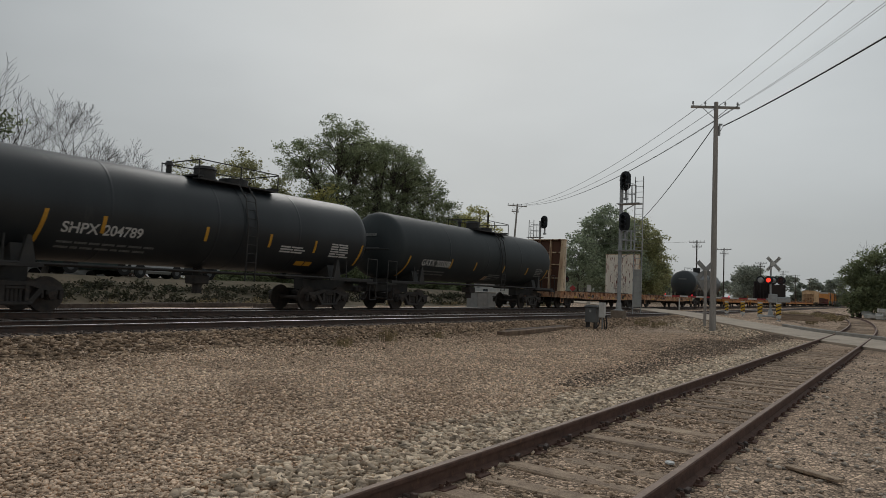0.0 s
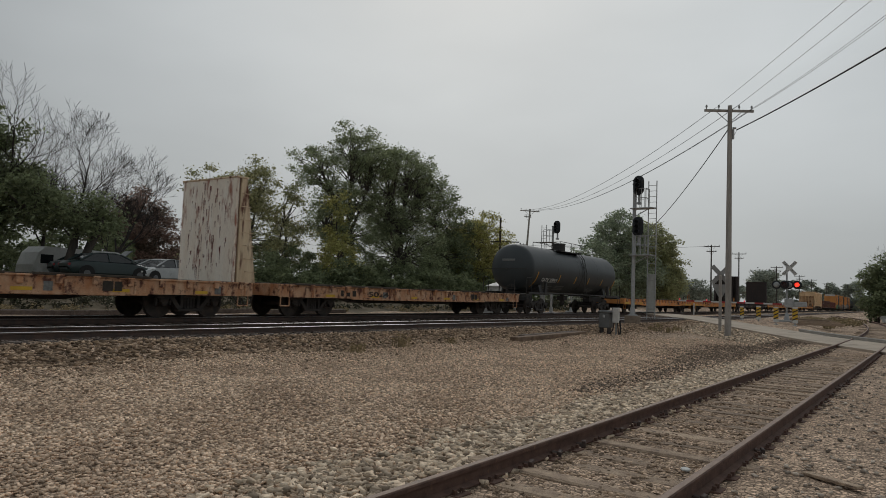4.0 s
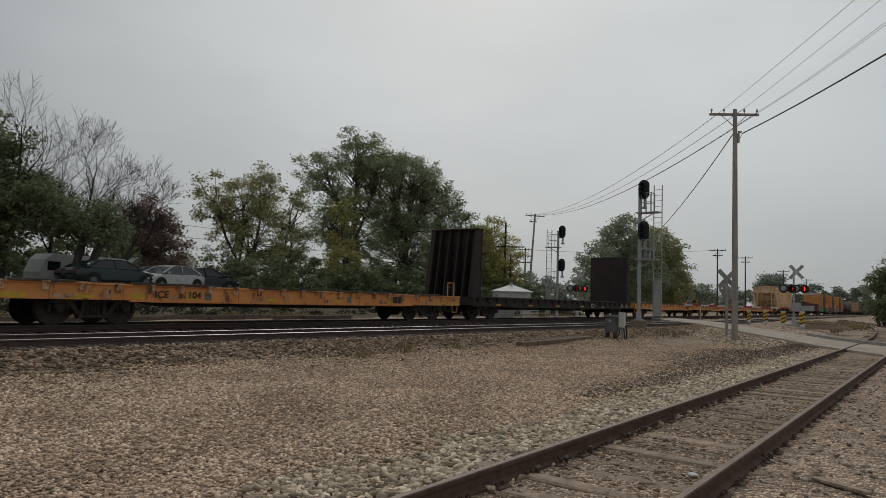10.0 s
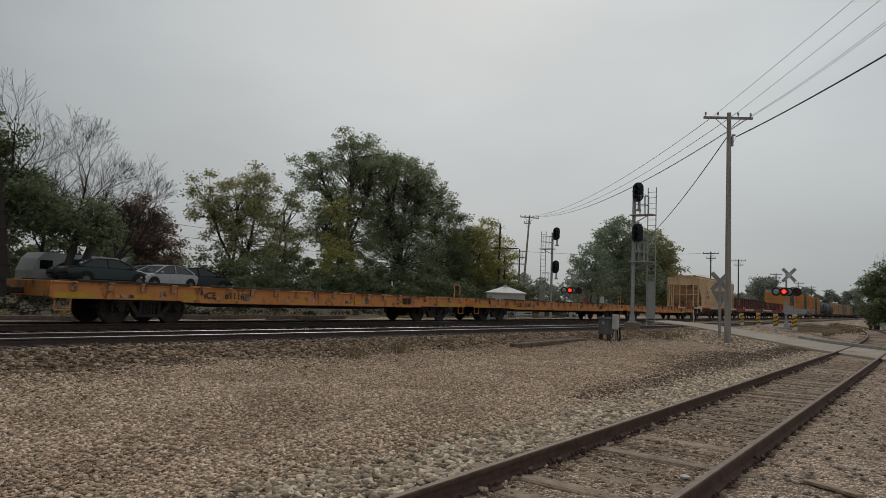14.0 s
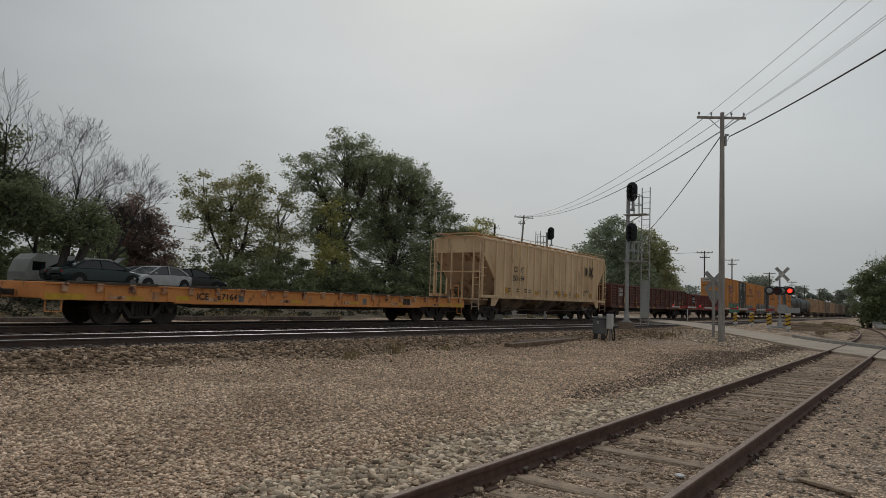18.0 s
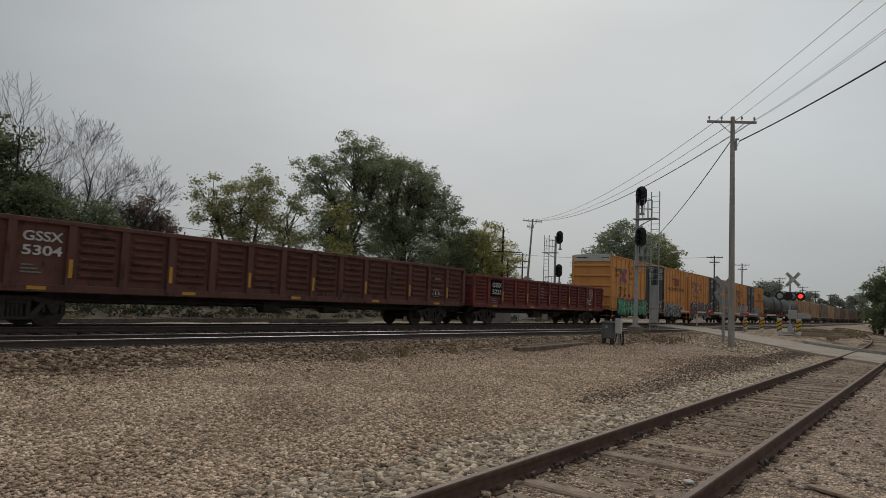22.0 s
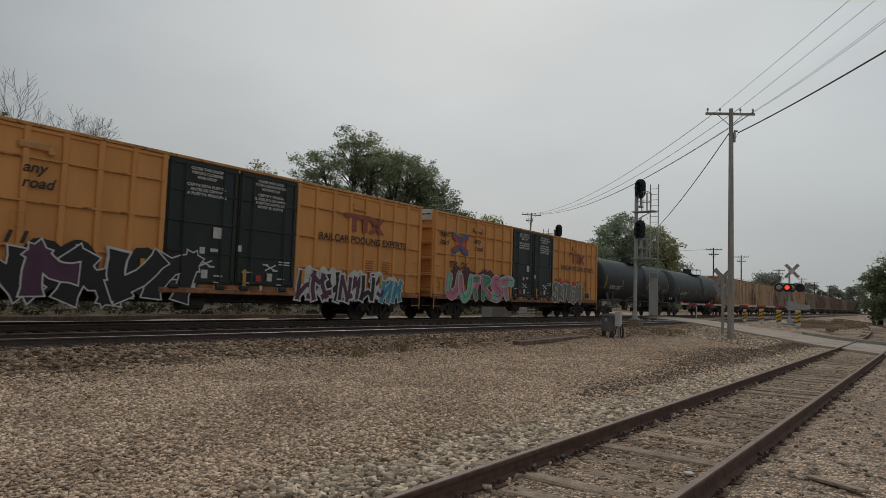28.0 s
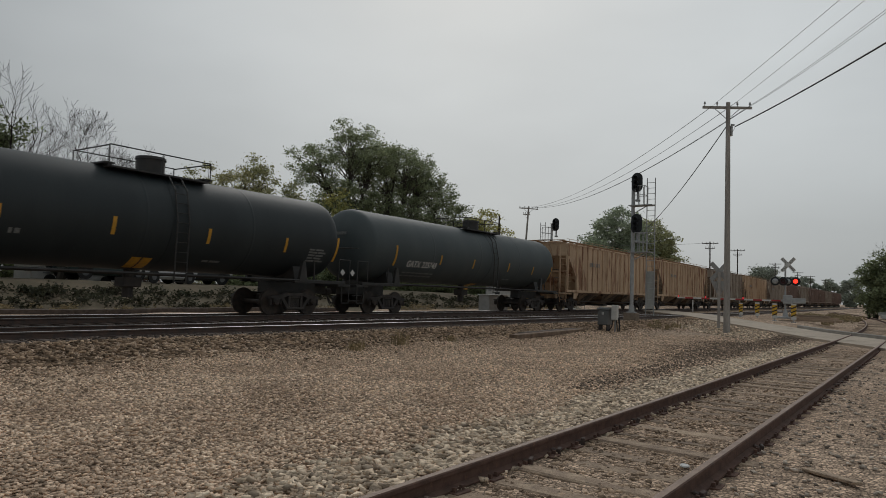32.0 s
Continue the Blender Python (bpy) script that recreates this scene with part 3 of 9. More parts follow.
stones("pale_ballast", 34000, (-4.7, -3.0), (1.5, 29), (0.026, 0.085), M_STONE_LIGHT, "pale crushed ballast along the siding",
       lambda x, y, r: (r < np.clip((x + 4.45 + 0.12 * np.sin(2.1 * y)) / 0.45, 0.02, 1) * np.clip(1.6 - y / 24, 0.3, 1)) & clear_of_rails(x, y) & off_road(x, y), seed=2)
stones("loose_gravel", 210000, (-13.6, -3.6), (1.5, 30), (0.016, 0.05), M_STONE_BROWN, "brown loose gravel on the yard",
       lambda x, y, r: (r < np.clip(1.3 - np.hypot(x, y) / 26, 0.15, 1)) & (shoulder(x, y) < -1.0) & off_road(x, y), seed=3)
stones("brown_grit", 52000, (-14.0, -7.5), (2, 34), (0.02, 0.055), M_STONE_BANK, "dark brown gravel washed down from the main line",
       lambda x, y, r: (r < np.clip((shoulder(x, y) + 5.0) / 4.0, 0, 1) ** 2 * (0.65 + 0.35 * np.sin(0.8 * x + 0.5 * y) * np.sin(0.6 * y)) * np.clip(1.5 - y / 30, 0.3, 1)) & (shoulder(x, y) < -1.0) & off_road(x, y), lift=0.006, seed=10)
stones("track_ballast", 9000, (-3.0, -1.62), (2, 27), (0.02, 0.055), M_STONE_DARK, "dusty stones between the sleepers",
       lambda x, y, r: clear_of_rails(x, y) & (r < 1.3 - y / 26) & off_road(x, y), lift=-0.01, seed=4)
M_STONE_SIDE = material("dusty_grey_stone", (0.458, 0.387, 0.322), (0.316, 0.262, 0.213), rough=0.95, scale=3, fine=0.8, vary=0.6, island=True, bump=0.3, gloss=0.2)
stones("side_ballast", 26000, (-1.5, 5.0), (2, 24), (0.02, 0.062), M_STONE_SIDE, "dusty grey stones beside the siding",
       lambda x, y, r: (r < np.where(x > -0.35 + 0.25 * np.sin(y), 1.0, 0.16) * np.clip(1.4 - y / 24, 0.2, 1)) & off_road(x, y), seed=5)
stones("bank_ballast", 60000, (-16.0, -9.5), (2, 46), (0.045, 0.105), M_STONE_BANK, "rust-tinged ballast on the main line shoulder",
       lambda x, y, r: (shoulder(x, y) > -1.35) & (shoulder(x, y) < 0.35) & off_road(x, y), seed=6)
stones("main_ballast", 30000, (-22.0, -12.0), (5, 60), (0.04, 0.09), M_STONE_OILY, "dark oily ballast between the main tracks",
       lambda x, y, r: (shoulder(x, y) > 0.35) & (np.abs(np.abs(aside(x, y) - second_aside(along(x, y))) - 0.75) > 0.08) & (np.abs(np.abs(aside(x, y) - TRAIN_ASIDE) - 0.75) > 0.08) & off_road(x, y), seed=7)
stones("crossing_stones", 6000, (-12.5, -5.5), (27, 42), (0.05, 0.12), M_STONE_LIGHT, "pale rubble beside the level crossing",
       lambda x, y, r: (across(x, y) < ROAD_NEAR - 0.2) & (across(x, y) > ROAD_NEAR - 3.2), seed=8)
stones("cinder_patch", 90000, (-9.5, -3.95), (10.5, 36), (0.022, 0.048), M_STONE_CINDER, "damp brown cinders trodden into the gravel",
       lambda x, y, r: (r < 0.62 * np.exp(-((x + 4.8 + 0.7 * np.exp(-((y - 23.5) / 5) ** 2)) / (0.38 + 0.75 * np.exp(-((y - 23.5) / 6) ** 2))) ** 2) * (0.75 + 0.25 * np.sin(2.1 * x + 0.9 * y) * np.sin(1.3 * y))) & off_road(x, y), lift=0.008, seed=9)

# ---- tracks ----
RAIL = [(-0.07, 0), (0.07, 0), (0.07, 0.012), (0.012, 0.03), (0.010, 0.105), (0.036, 0.118), (0.036, 0.145), (0.028, 0.152), (-0.028, 0.152), (-0.036, 0.145), (-0.036, 0.118), (-0.010, 0.105), (-0.012, 0.03), (-0.07, 0.012)]


def sweep(outline, pts):
    """An (across, up) outline carried along points of a level path."""
    s, n = Shape(), len(outline)
    pts = [Vector(p) for p in pts]
    for k, p in enumerate(pts):
        d = (pts[min(k + 1, len(pts) - 1)] - pts[max(k - 1, 0)])
        d.z = 0
        d.normalize()
        side = Vector((d.y, -d.x, 0))
        s.v += [tuple(p + side * a + Vector((0, 0, b))) for a, b in outline]
    for k in range(len(pts) - 1):
        for i in range(n):
            j = (i + 1) % n
            s.f.append((k * n + i, k * n + j, (k + 1) * n + j, (k + 1) * n + i))
    s.f += [tuple(range(n)), tuple(range((len(pts) - 1) * n, len(pts) * n))[::-1]]
    return s


M_RAIL_HEAD = material("worn_rusty_rail_head", (0.30, 0.20, 0.145), (0.22, 0.145, 0.105), rough=0.6, scale=7, fine_scale=80, dirt=(0.17, 0.11, 0.08))
near_track = tagged(new("near_track"), "rusty siding track on weathered timber sleepers", "railway track", kind="structure")
path_y = list(np.arange(-30, 30, 6.0)) + list(np.arange(30, 190, 3.0))
for side in (-0.7525, 0.7525):
    pts = [(float(near_track_x(y)) + side, y, NEAR_TOP - 0.152) for y in path_y]
    part("rail", sweep(RAIL, pts), M_RAIL_RUST, near_track, "brown rusty steel rail", smooth=True)
    part("rail_head", sweep([(-0.030, 0.149), (0.030, 0.149), (0.026, 0.1545), (-0.026, 0.1545)], pts), M_RAIL_HEAD, near_track, "lighter rusty top of the rail")


def main_track(name, where, top, label):
    t = tagged(new(name), label, "railway track", kind="structure")
    for side in (-0.7525, 0.7525):
        pts = [(*on_line(float(where(q)) + side, q), top - 0.152) for q in (-200, -60, 0, 20, 40, 55.4, 70, 200, 700)]
        part("rail", sweep(RAIL, pts), M_RAIL_DARK, t, "dark steel rail", smooth=True)
        part("running_surface", sweep([(-0.034, 0.142), (0.034, 0.142), (0.033, 0.149), (0.024, 0.1545), (0.010, 0.157), (-0.010, 0.157), (-0.024, 0.1545), (-0.033, 0.149)], pts), M_RAIL_SHINE, t, "polished rail head", smooth=True)
    return t


main_a = main_track("main_track_1", lambda q: TRAIN_ASIDE, MAIN_TOP, "main line track under the freight train")
main_b = main_track("main_track_2", second_aside, SECOND_TOP, "empty main line track with polished rails")

# ---- road over the crossing ----
s = Shape()
rows = []
for q in np.arange(-10, 110.1, 1.5):
    row = []
    for p in np.linspace(ROAD_NEAR, ROAD_FAR, 7):
        x, y = 0.84 * p - 0.54 * q, 0.54 * p + 0.84 * q
        row.append((x, y, float(road_z(x)) + 0.02 * (1 - ((p - 15.35) / 1.75) ** 2)))
    rows.append(row)
for row in rows:
    s.v += row
for r in range(len(rows) - 1):
    for c in range(6):
        k = r * 7 + c
        s.f.append((k, k + 1, k + 8, k + 7))
k = len(s.v)
for row in rows:
    s.v += [(row[0][0], row[0][1], row[0][2] - 0.3), (row[-1][0], row[-1][1], row[-1][2] - 0.3)]
for r in range(len(rows) - 1):
    s.f += [(r * 7, (r + 1) * 7, k + 2 * r + 2, k + 2 * r), (r * 7 + 6, k + 2 * r + 1, k + 2 * r + 3, (r + 1) * 7 + 6)]
tagged(part("road", s, M_ROAD, smooth=False), "pale worn asphalt road over the level crossing", "road", kind="structure")


# ---- freight train ----
V, WHEEL_R = 10.716, 0.457
WHEELS = []


def truck_parts():
    """One two-axle truck, built once: a bolster carrying side frames and wheelsets."""
    s = Shape()
    s.box(0, 0, 0.62, 1.9, 0.32, 0.22, 0.03).box(0, 0, 0.80, 0.5, 0.45, 0.16, 0.03)
    bolster = s.mesh("truck")
    bolster.materials.append(M_STEEL_BLACK)
    f = Shape()
    f.prism([(-1.18, 0.60), (-1.10, 0.68), (-0.72, 0.70), (-0.42, 0.80), (0.42, 0.80), (0.72, 0.70), (1.10, 0.68), (1.18, 0.60), (0.66, 0.585), (0.36, 0.69), (-0.36, 0.69), (-0.66, 0.585)], "x", -0.09, 0.09)
    for sgn in (-1, 1):
        f.prism([(sgn * 0.70, 0.60), (sgn * 0.56, 0.62), (sgn * 0.26, 0.24), (sgn * 0.40, 0.22)], "x", -0.08, 0.08)
        f.prism([(sgn * 0.34, 0.72), (sgn * 0.24, 0.72), (sgn * 0.24, 0.30), (sgn * 0.34, 0.30)], "x", -0.07, 0.07)
        f.box(0, sgn * 0.89, 0.53, 0.20, 0.30, 0.16, 0.03)
        f.box(0, sgn * 1.12, 0.46, 0.12, 0.07, 0.24, 0.02).box(0, sgn * 0.67, 0.48, 0.12, 0.07, 0.22, 0.02)
    f.box(0, 0, 0.24, 0.20, 0.86, 0.09, 0.02)
    for k in range(4):
        f.tube((0, -0.15 + 0.1 * k, 0.28), (0, -0.15 + 0.1 * k, 0.60), 0.045, n=7)
    f.box(0, 0, 0.64, 0.16, 0.46, 0.09, 0.02)
    frame_mesh = f.mesh("side_frame")
    frame_mesh.materials.append(M_STEEL_BLACK)
    w = Shape()
    w.tube((-1.02, 0, 0), (1.02, 0, 0), 0.08, n=10)
    for sgn in (-1, 1):
        w.tube((sgn * 0.685, 0, 0), (sgn * 0.715, 0, 0), WHEEL_R + 0.026, n=28)
        w.tube((sgn * 0.715, 0, 0), (sgn * 0.775, 0, 0), WHEEL_R, n=28)
        w.tube((sgn * 0.775, 0, 0), (sgn * 0.825, 0, 0), 0.15, 0.12, n=16)
        w.tube((sgn * 1.0, 0, 0), (sgn * 1.11, 0, 0), 0.115, 0.10, n=14)
        for k in range(3):
            a = 2 * math.pi * k / 3
            w.tube((sgn * 1.11, 0.055 * math.cos(a), 0.055 * math.sin(a)), (sgn * 1.13, 0.055 * math.cos(a), 0.055 * math.sin(a)), 0.018, n=6)
    wheel_mesh = w.mesh("wheelset", smooth=True)
    wheel_mesh.materials.append(M_WHEEL)
    t = Shape()
    n = 28
    for sgn in (-1, 1):
        k = len(t.v)
        for r in (WHEEL_R - 0.012, WHEEL_R - 0.055):
            t.v += [(sgn * 0.779, r * math.cos(2 * math.pi * i / n), r * math.sin(2 * math.pi * i / n)) for i in range(n)]
        for i in range(n):
            j = (i + 1) % n
            face = (k + i, k + j, k + n + j, k + n + i)
            t.f.append(face if sgn > 0 else face[::-1])
    rim_mesh = t.mesh("wheel_rim")
    rim_mesh.materials.append(M_WHEEL_TREAD)
    return bolster, frame_mesh, wheel_mesh, rim_mesh


BOLSTER, SIDE_FRAME, WHEELSET, WHEEL_RIM = truck_parts()


def add_truck(car, y):
    truck = part("truck", BOLSTER, None, car, "dark cast steel two-axle truck", at=pose(0, y, 0))
    for x in (-1.0, 1.0):
        part("side_frame", SIDE_FRAME, None, truck, at=pose(x, 0, 0))
    for a in (-0.89, 0.89):
        w = part("wheelset", WHEELSET, None, truck, at=pose(0, a, WHEEL_R))
        WHEELS.append((w, a))


def coupler(car, y, sgn):
    s = Shape()
    s.box(0, y - sgn * 0.35, 0.86, 0.16, 0.8, 0.16, 0.02)
    s.box(0, y + sgn * 0.02, 0.86, 0.30, 0.22, 0.28, 0.05)
    s.path([(0.3, y - sgn * 0.3, 0.72), (0.34, y - sgn * 0.1, 0.45), (0.3, y + sgn * 0.08, 0.40), (0.2, y + sgn * 0.12, 0.62)], 0.025)
    part("coupler", s, M_STEEL_BLACK, car, "dark steel coupler with air hose")


def tank_patch(y0, y1, z0, z1, zc, r, skew=0.0):
    """A thin curved patch lying on the tank's near side."""
    s, n = Shape(), 8
    for i in range(n + 1):
        z = z0 + (z1 - z0) * i / n
        x = math.sqrt(max(r * r - (z - zc) ** 2, 0.001))
        d = skew * i / n
        s.v += [(x, y0 + d, z), (x, y1 + d, z)]
    s.f = [(2 * i, 2 * i + 1, 2 * i + 3, 2 * i + 2) for i in range(n)]
    return s


def blocks(y0, z0, widths, h, gap, x=None, bend=None):
    """A row of plain marks."""
    s, y = Shape(), y0
    for w in widths:
        if w > 0:
            if bend:
                zc, r = bend
                q = tank_patch(y, y + w, z0, z0 + h, zc, r)
                s.add(q.v, q.f)
            else:
                s.add([(x, y, z0), (x, y + w, z0), (x, y + w, z0 + h), (x, y, z0 + h)], [(0, 1, 2, 3)])
        y += abs(w) + gap
    return s


def marks(name, y0, z0, widths, h, gap, mat, car, label, bend):
    """A row of plain marks, each a part of its own."""
    y = y0
    for w in widths:
        part(name, tank_patch(y, y + w, z0, z0 + h, *bend), mat, car, label)
        y += w + gap


def tank_car(label, L, number, mat, mark_w, stripes, panel, R=1.48, zc=2.85, dome="housing", number_at=None, placard=False, top=0.0, lad=0.65, word=""):
    car = thing("tank_car", label, "tank car")
    half = L / 2 - 0.62
    prof = [(-half + 0.72 * (1 - math.cos(math.pi / 2 * k / 8)) , max(R * math.sin(math.pi / 2 * k / 8), 0.04)) for k in range(9)]
    seams = [-half + 0.72 + q * (2 * half - 1.44) for q in (0.25, 0.5, 0.75)]
    body = list(prof) + [(prof[-1][0] + 0.12, R), (prof[-1][0] + 0.3, R)]
    for q in seams:
        body += [(q - 0.07, R), (q - 0.03, R), (q - 0.01, R + 0.006), (q + 0.01, R + 0.006), (q + 0.03, R), (q + 0.07, R)]
    body += [(-prof[-1][0] - 0.3, R), (-prof[-1][0] - 0.12, R)] + [(-y, r) for y, r in prof[::-1]]
    part("tank", Shape().lathe_y(body, 0, zc, n=48), mat, car, smooth=True)
    band = Shape().lathe_y([(lad - 0.3, R + 0.001), (lad - 0.3, R + 0.008), (lad - 0.27, R + 0.008), (lad + 0.27, R + 0.008), (lad + 0.3, R + 0.008), (lad + 0.3, R + 0.001)], 0, zc, n=48)
    part("band", band, mat, car, smooth=True)
    # saddles, stub sills and end platforms
    for sgn in (-1, 1):
        s = Shape()
        ye = sgn * (L / 2 - 0.65)
        s.box(0, sgn * (L / 2 - 1.9), 0.98, 0.5, 3.0, 0.42, 0.02)
        s.prism([(-1.2, 1.2), (1.2, 1.2), (1.05, 1.75), (0, 1.5), (-1.05, 1.75)], "y", sgn * (L / 2 - 2.75) - 0.2, sgn * (L / 2 - 2.75) + 0.2)
        s.box(0, ye, 1.12, 2.9, 0.7, 0.09, 0.01)
        part("stub_sill", s, M_BLACK, car)
        h = Shape()
        for x in (-1.42, 1.42):
            h.path([(x, ye - sgn * 1.6, 1.15), (x, ye - sgn * 1.6, 1.95), (x, ye - sgn * 1.55, 1.15)], 0.02)
            h.path([(x, ye + sgn * 0.3, 1.12), (x, ye + sgn * 0.3, 2.1), (x, ye - sgn * 0.3, 2.1), (x, ye - sgn * 0.3, 1.12)], 0.018)
            h.path([(x, ye + sgn * 0.3, 1.1), (x, ye + sgn * 0.3, 0.45), (x, ye - sgn * 0.1, 0.45), (x, ye - sgn * 0.1, 1.1)], 0.02)
            h.box(x, sgn * (L / 2 - 1.9), 1.22, 0.09, 2.6, 0.12, 0.01)
            h.prism([(sgn * (L / 2 - 2.6), 1.22), (sgn * (L / 2 - 2.75), 1.95), (sgn * (L / 2 - 2.85), 1.95), (sgn * (L / 2 - 3.0), 1.22)], "x", x - 0.06, x + 0.06)
        h.path([(-1.45, ye + sgn * 0.33, 2.6), (1.45, ye + sgn * 0.33, 2.6)], 0.02)
        h.path([(0, ye + sgn * 0.33, 2.6), (0, ye - sgn * 0.1, 2.5)], 0.02)
        part("handrail", h, M_BLACK, car)
        coupler(car, sgn * (L / 2 - 0.1), sgn)
        add_truck(car, sgn * (L / 2 - 2.75))
    for x in (-1.44, 1.44):
        part("side_rail", Shape().path([(x, -L / 2 + 2.0, 1.26), (x, L / 2 - 2.0, 1.26)], 0.035), M_BLACK, car)
    # top fittings
    crest = zc + R
    if dome == "housing":
        part("manway_housing", Shape().tube((0, top + 0.3, crest - 0.06), (0, top + 0.3, crest + 0.42), 0.42, n=20).tube((0, top + 0.3, crest + 0.42), (0, top + 0.3, crest + 0.50), 0.46, 0.44, n=20), M_BLACK, car, smooth=True)
    else:
        part("manway_housing", Shape().tube((0, top - 0.6, crest - 0.06), (0, top - 0.6, crest + 0.34), 0.36, n=18).tube((0, top - 0.6, crest + 0.34), (0, top - 0.6, crest + 0.44), 0.40, 0.34, n=18).tube((0, top + 0.6, crest - 0.06), (0, top + 0.6, crest + 0.18), 0.5, n=18), M_BLACK, car, smooth=True)
        part("vent", Shape().tube((0, top - 1.95, crest - 0.06), (0, top - 1.95, crest + 0.26), 0.09, n=10).tube((0, top - 1.95, crest + 0.26), (0, top - 1.95, crest + 0.40), 0.15, 0.09, n=10), M_BLACK, car)
    s = Shape()
    for x in (-0.75, 0.75):
        s.box(x, top + 0.1, crest - 0.12, 0.5, 3.2, 0.05)
    for y in (top - 1.5, top + 1.7):
        s.box(0, y, crest - 0.03, 1.9, 0.3, 0.05)
    part("walkway", s, M_BLACK, car)
    h = Shape()
    for x in (-0.98, 0.98):
        h.path([(x, top - 1.55, crest - 0.15), (x, top - 1.55, crest + 0.48), (x, top + 1.75, crest + 0.48), (x, top + 1.75, crest - 0.15)], 0.02)
        h.path([(x, top + 0.1, crest - 0.15), (x, top + 0.1, crest + 0.48)], 0.018)
    for y in (top - 1.55, top + 1.75):
        h.path([(-0.98, y, crest + 0.46), (0.98, y, crest + 0.46)], 0.02)
    part("top_railing", h, M_BLACK, car)
    l = Shape()
    for y in (lad - 0.2, lad + 0.2):
        l.path([(R + 0.04, y, 1.0), (R + 0.08, y, zc), (R - 0.12, y, zc + 0.9), (0.95, y, crest - 0.1)], 0.022)
    for k in range(11):
        z = 1.05 + k * 0.29
        x = R + 0.07 if z < zc else R + 0.07 - (z - zc) ** 2 * 0.28
        l.tube((x, lad - 0.2, z), (x, lad + 0.2, z), 0.013, n=5)
    part("ladder", l, M_BLACK, car)
    part("bottom_outlet", Shape().tube((0, 0.4, 0.55), (0, 0.4, zc - R + 0.1), 0.16, n=10).box(0, 0.4, 1.0, 0.5, 0.6, 0.3, 0.03), M_STEEL_BLACK, car)
    # markings
    bend = (zc, R + 0.006)
    for y, z0, z1, sk in stripes:
        part("reflective_stripe", tank_patch(y, y + 0.11, z0, z1, *bend, skew=sk), M_YELLOW, car, "yellow reflective stripe")
    ny, nz, nh = number_at
    if word:
        lettering("reporting_mark", word, nh, M_WHITE_PRINT, car, (R, ny, nz), bend=bend, width=mark_w)
    else:
        for k in range(4):
            part("reporting_mark", blocks(ny + k * mark_w * 0.26, nz, [mark_w * 0.21], nh, 0, bend=bend), M_WHITE_PRINT, car, "white company mark")
    lettering("car_number", number, nh, M_WHITE_PRINT, car, (R, ny + mark_w * 1.12, nz), bend=bend)
    rng = random.Random(number)
    for k in range(2):
        marks("stencil_line", ny, nz - 0.28 - 0.13 * k, [rng.uniform(0.15, 0.42) for _ in range(7)], 0.055, 0.06, M_GREY_PRINT, car, "faint stencilled data", bend)
    for y, z, w, h_, rows_, mt in panel:
        for k in range(rows_):
            marks("stencil_line", y, z + h_ - (k + 1) * h_ / rows_, [rng.uniform(0.5, 1.0) * w / 2, w / 2.4], h_ / rows_ * 0.6, 0.05, mt, car, "small stencilled data panel", bend)
    part("stencil_line", Shape().add([(-0.35, -half - 0.006, zc + 0.35), (0.5, -half - 0.006, zc + 0.35), (0.5, -half - 0.006, zc + 0.47), (-0.35, -half - 0.006, zc + 0.47)], [(0, 1, 2, 3)]), M_GREY_PRINT, car)
    if placard:
        for y in (half - 0.2, half + 0.35):
            part("placard", Shape().add([(1.50, y - 0.13, 1.62), (1.50, y, 1.49), (1.50, y + 0.13, 1.62), (1.50, y, 1.75)], [(0, 1, 2, 3)]), M_WHITE_PRINT, car, "white diamond placard")
    return car


M_TAPE = material("bright_yellow_tape", (0.72, 0.47, 0.04), (0.6, 0.36, 0.04), rough=0.5, scale=6, bump=0)


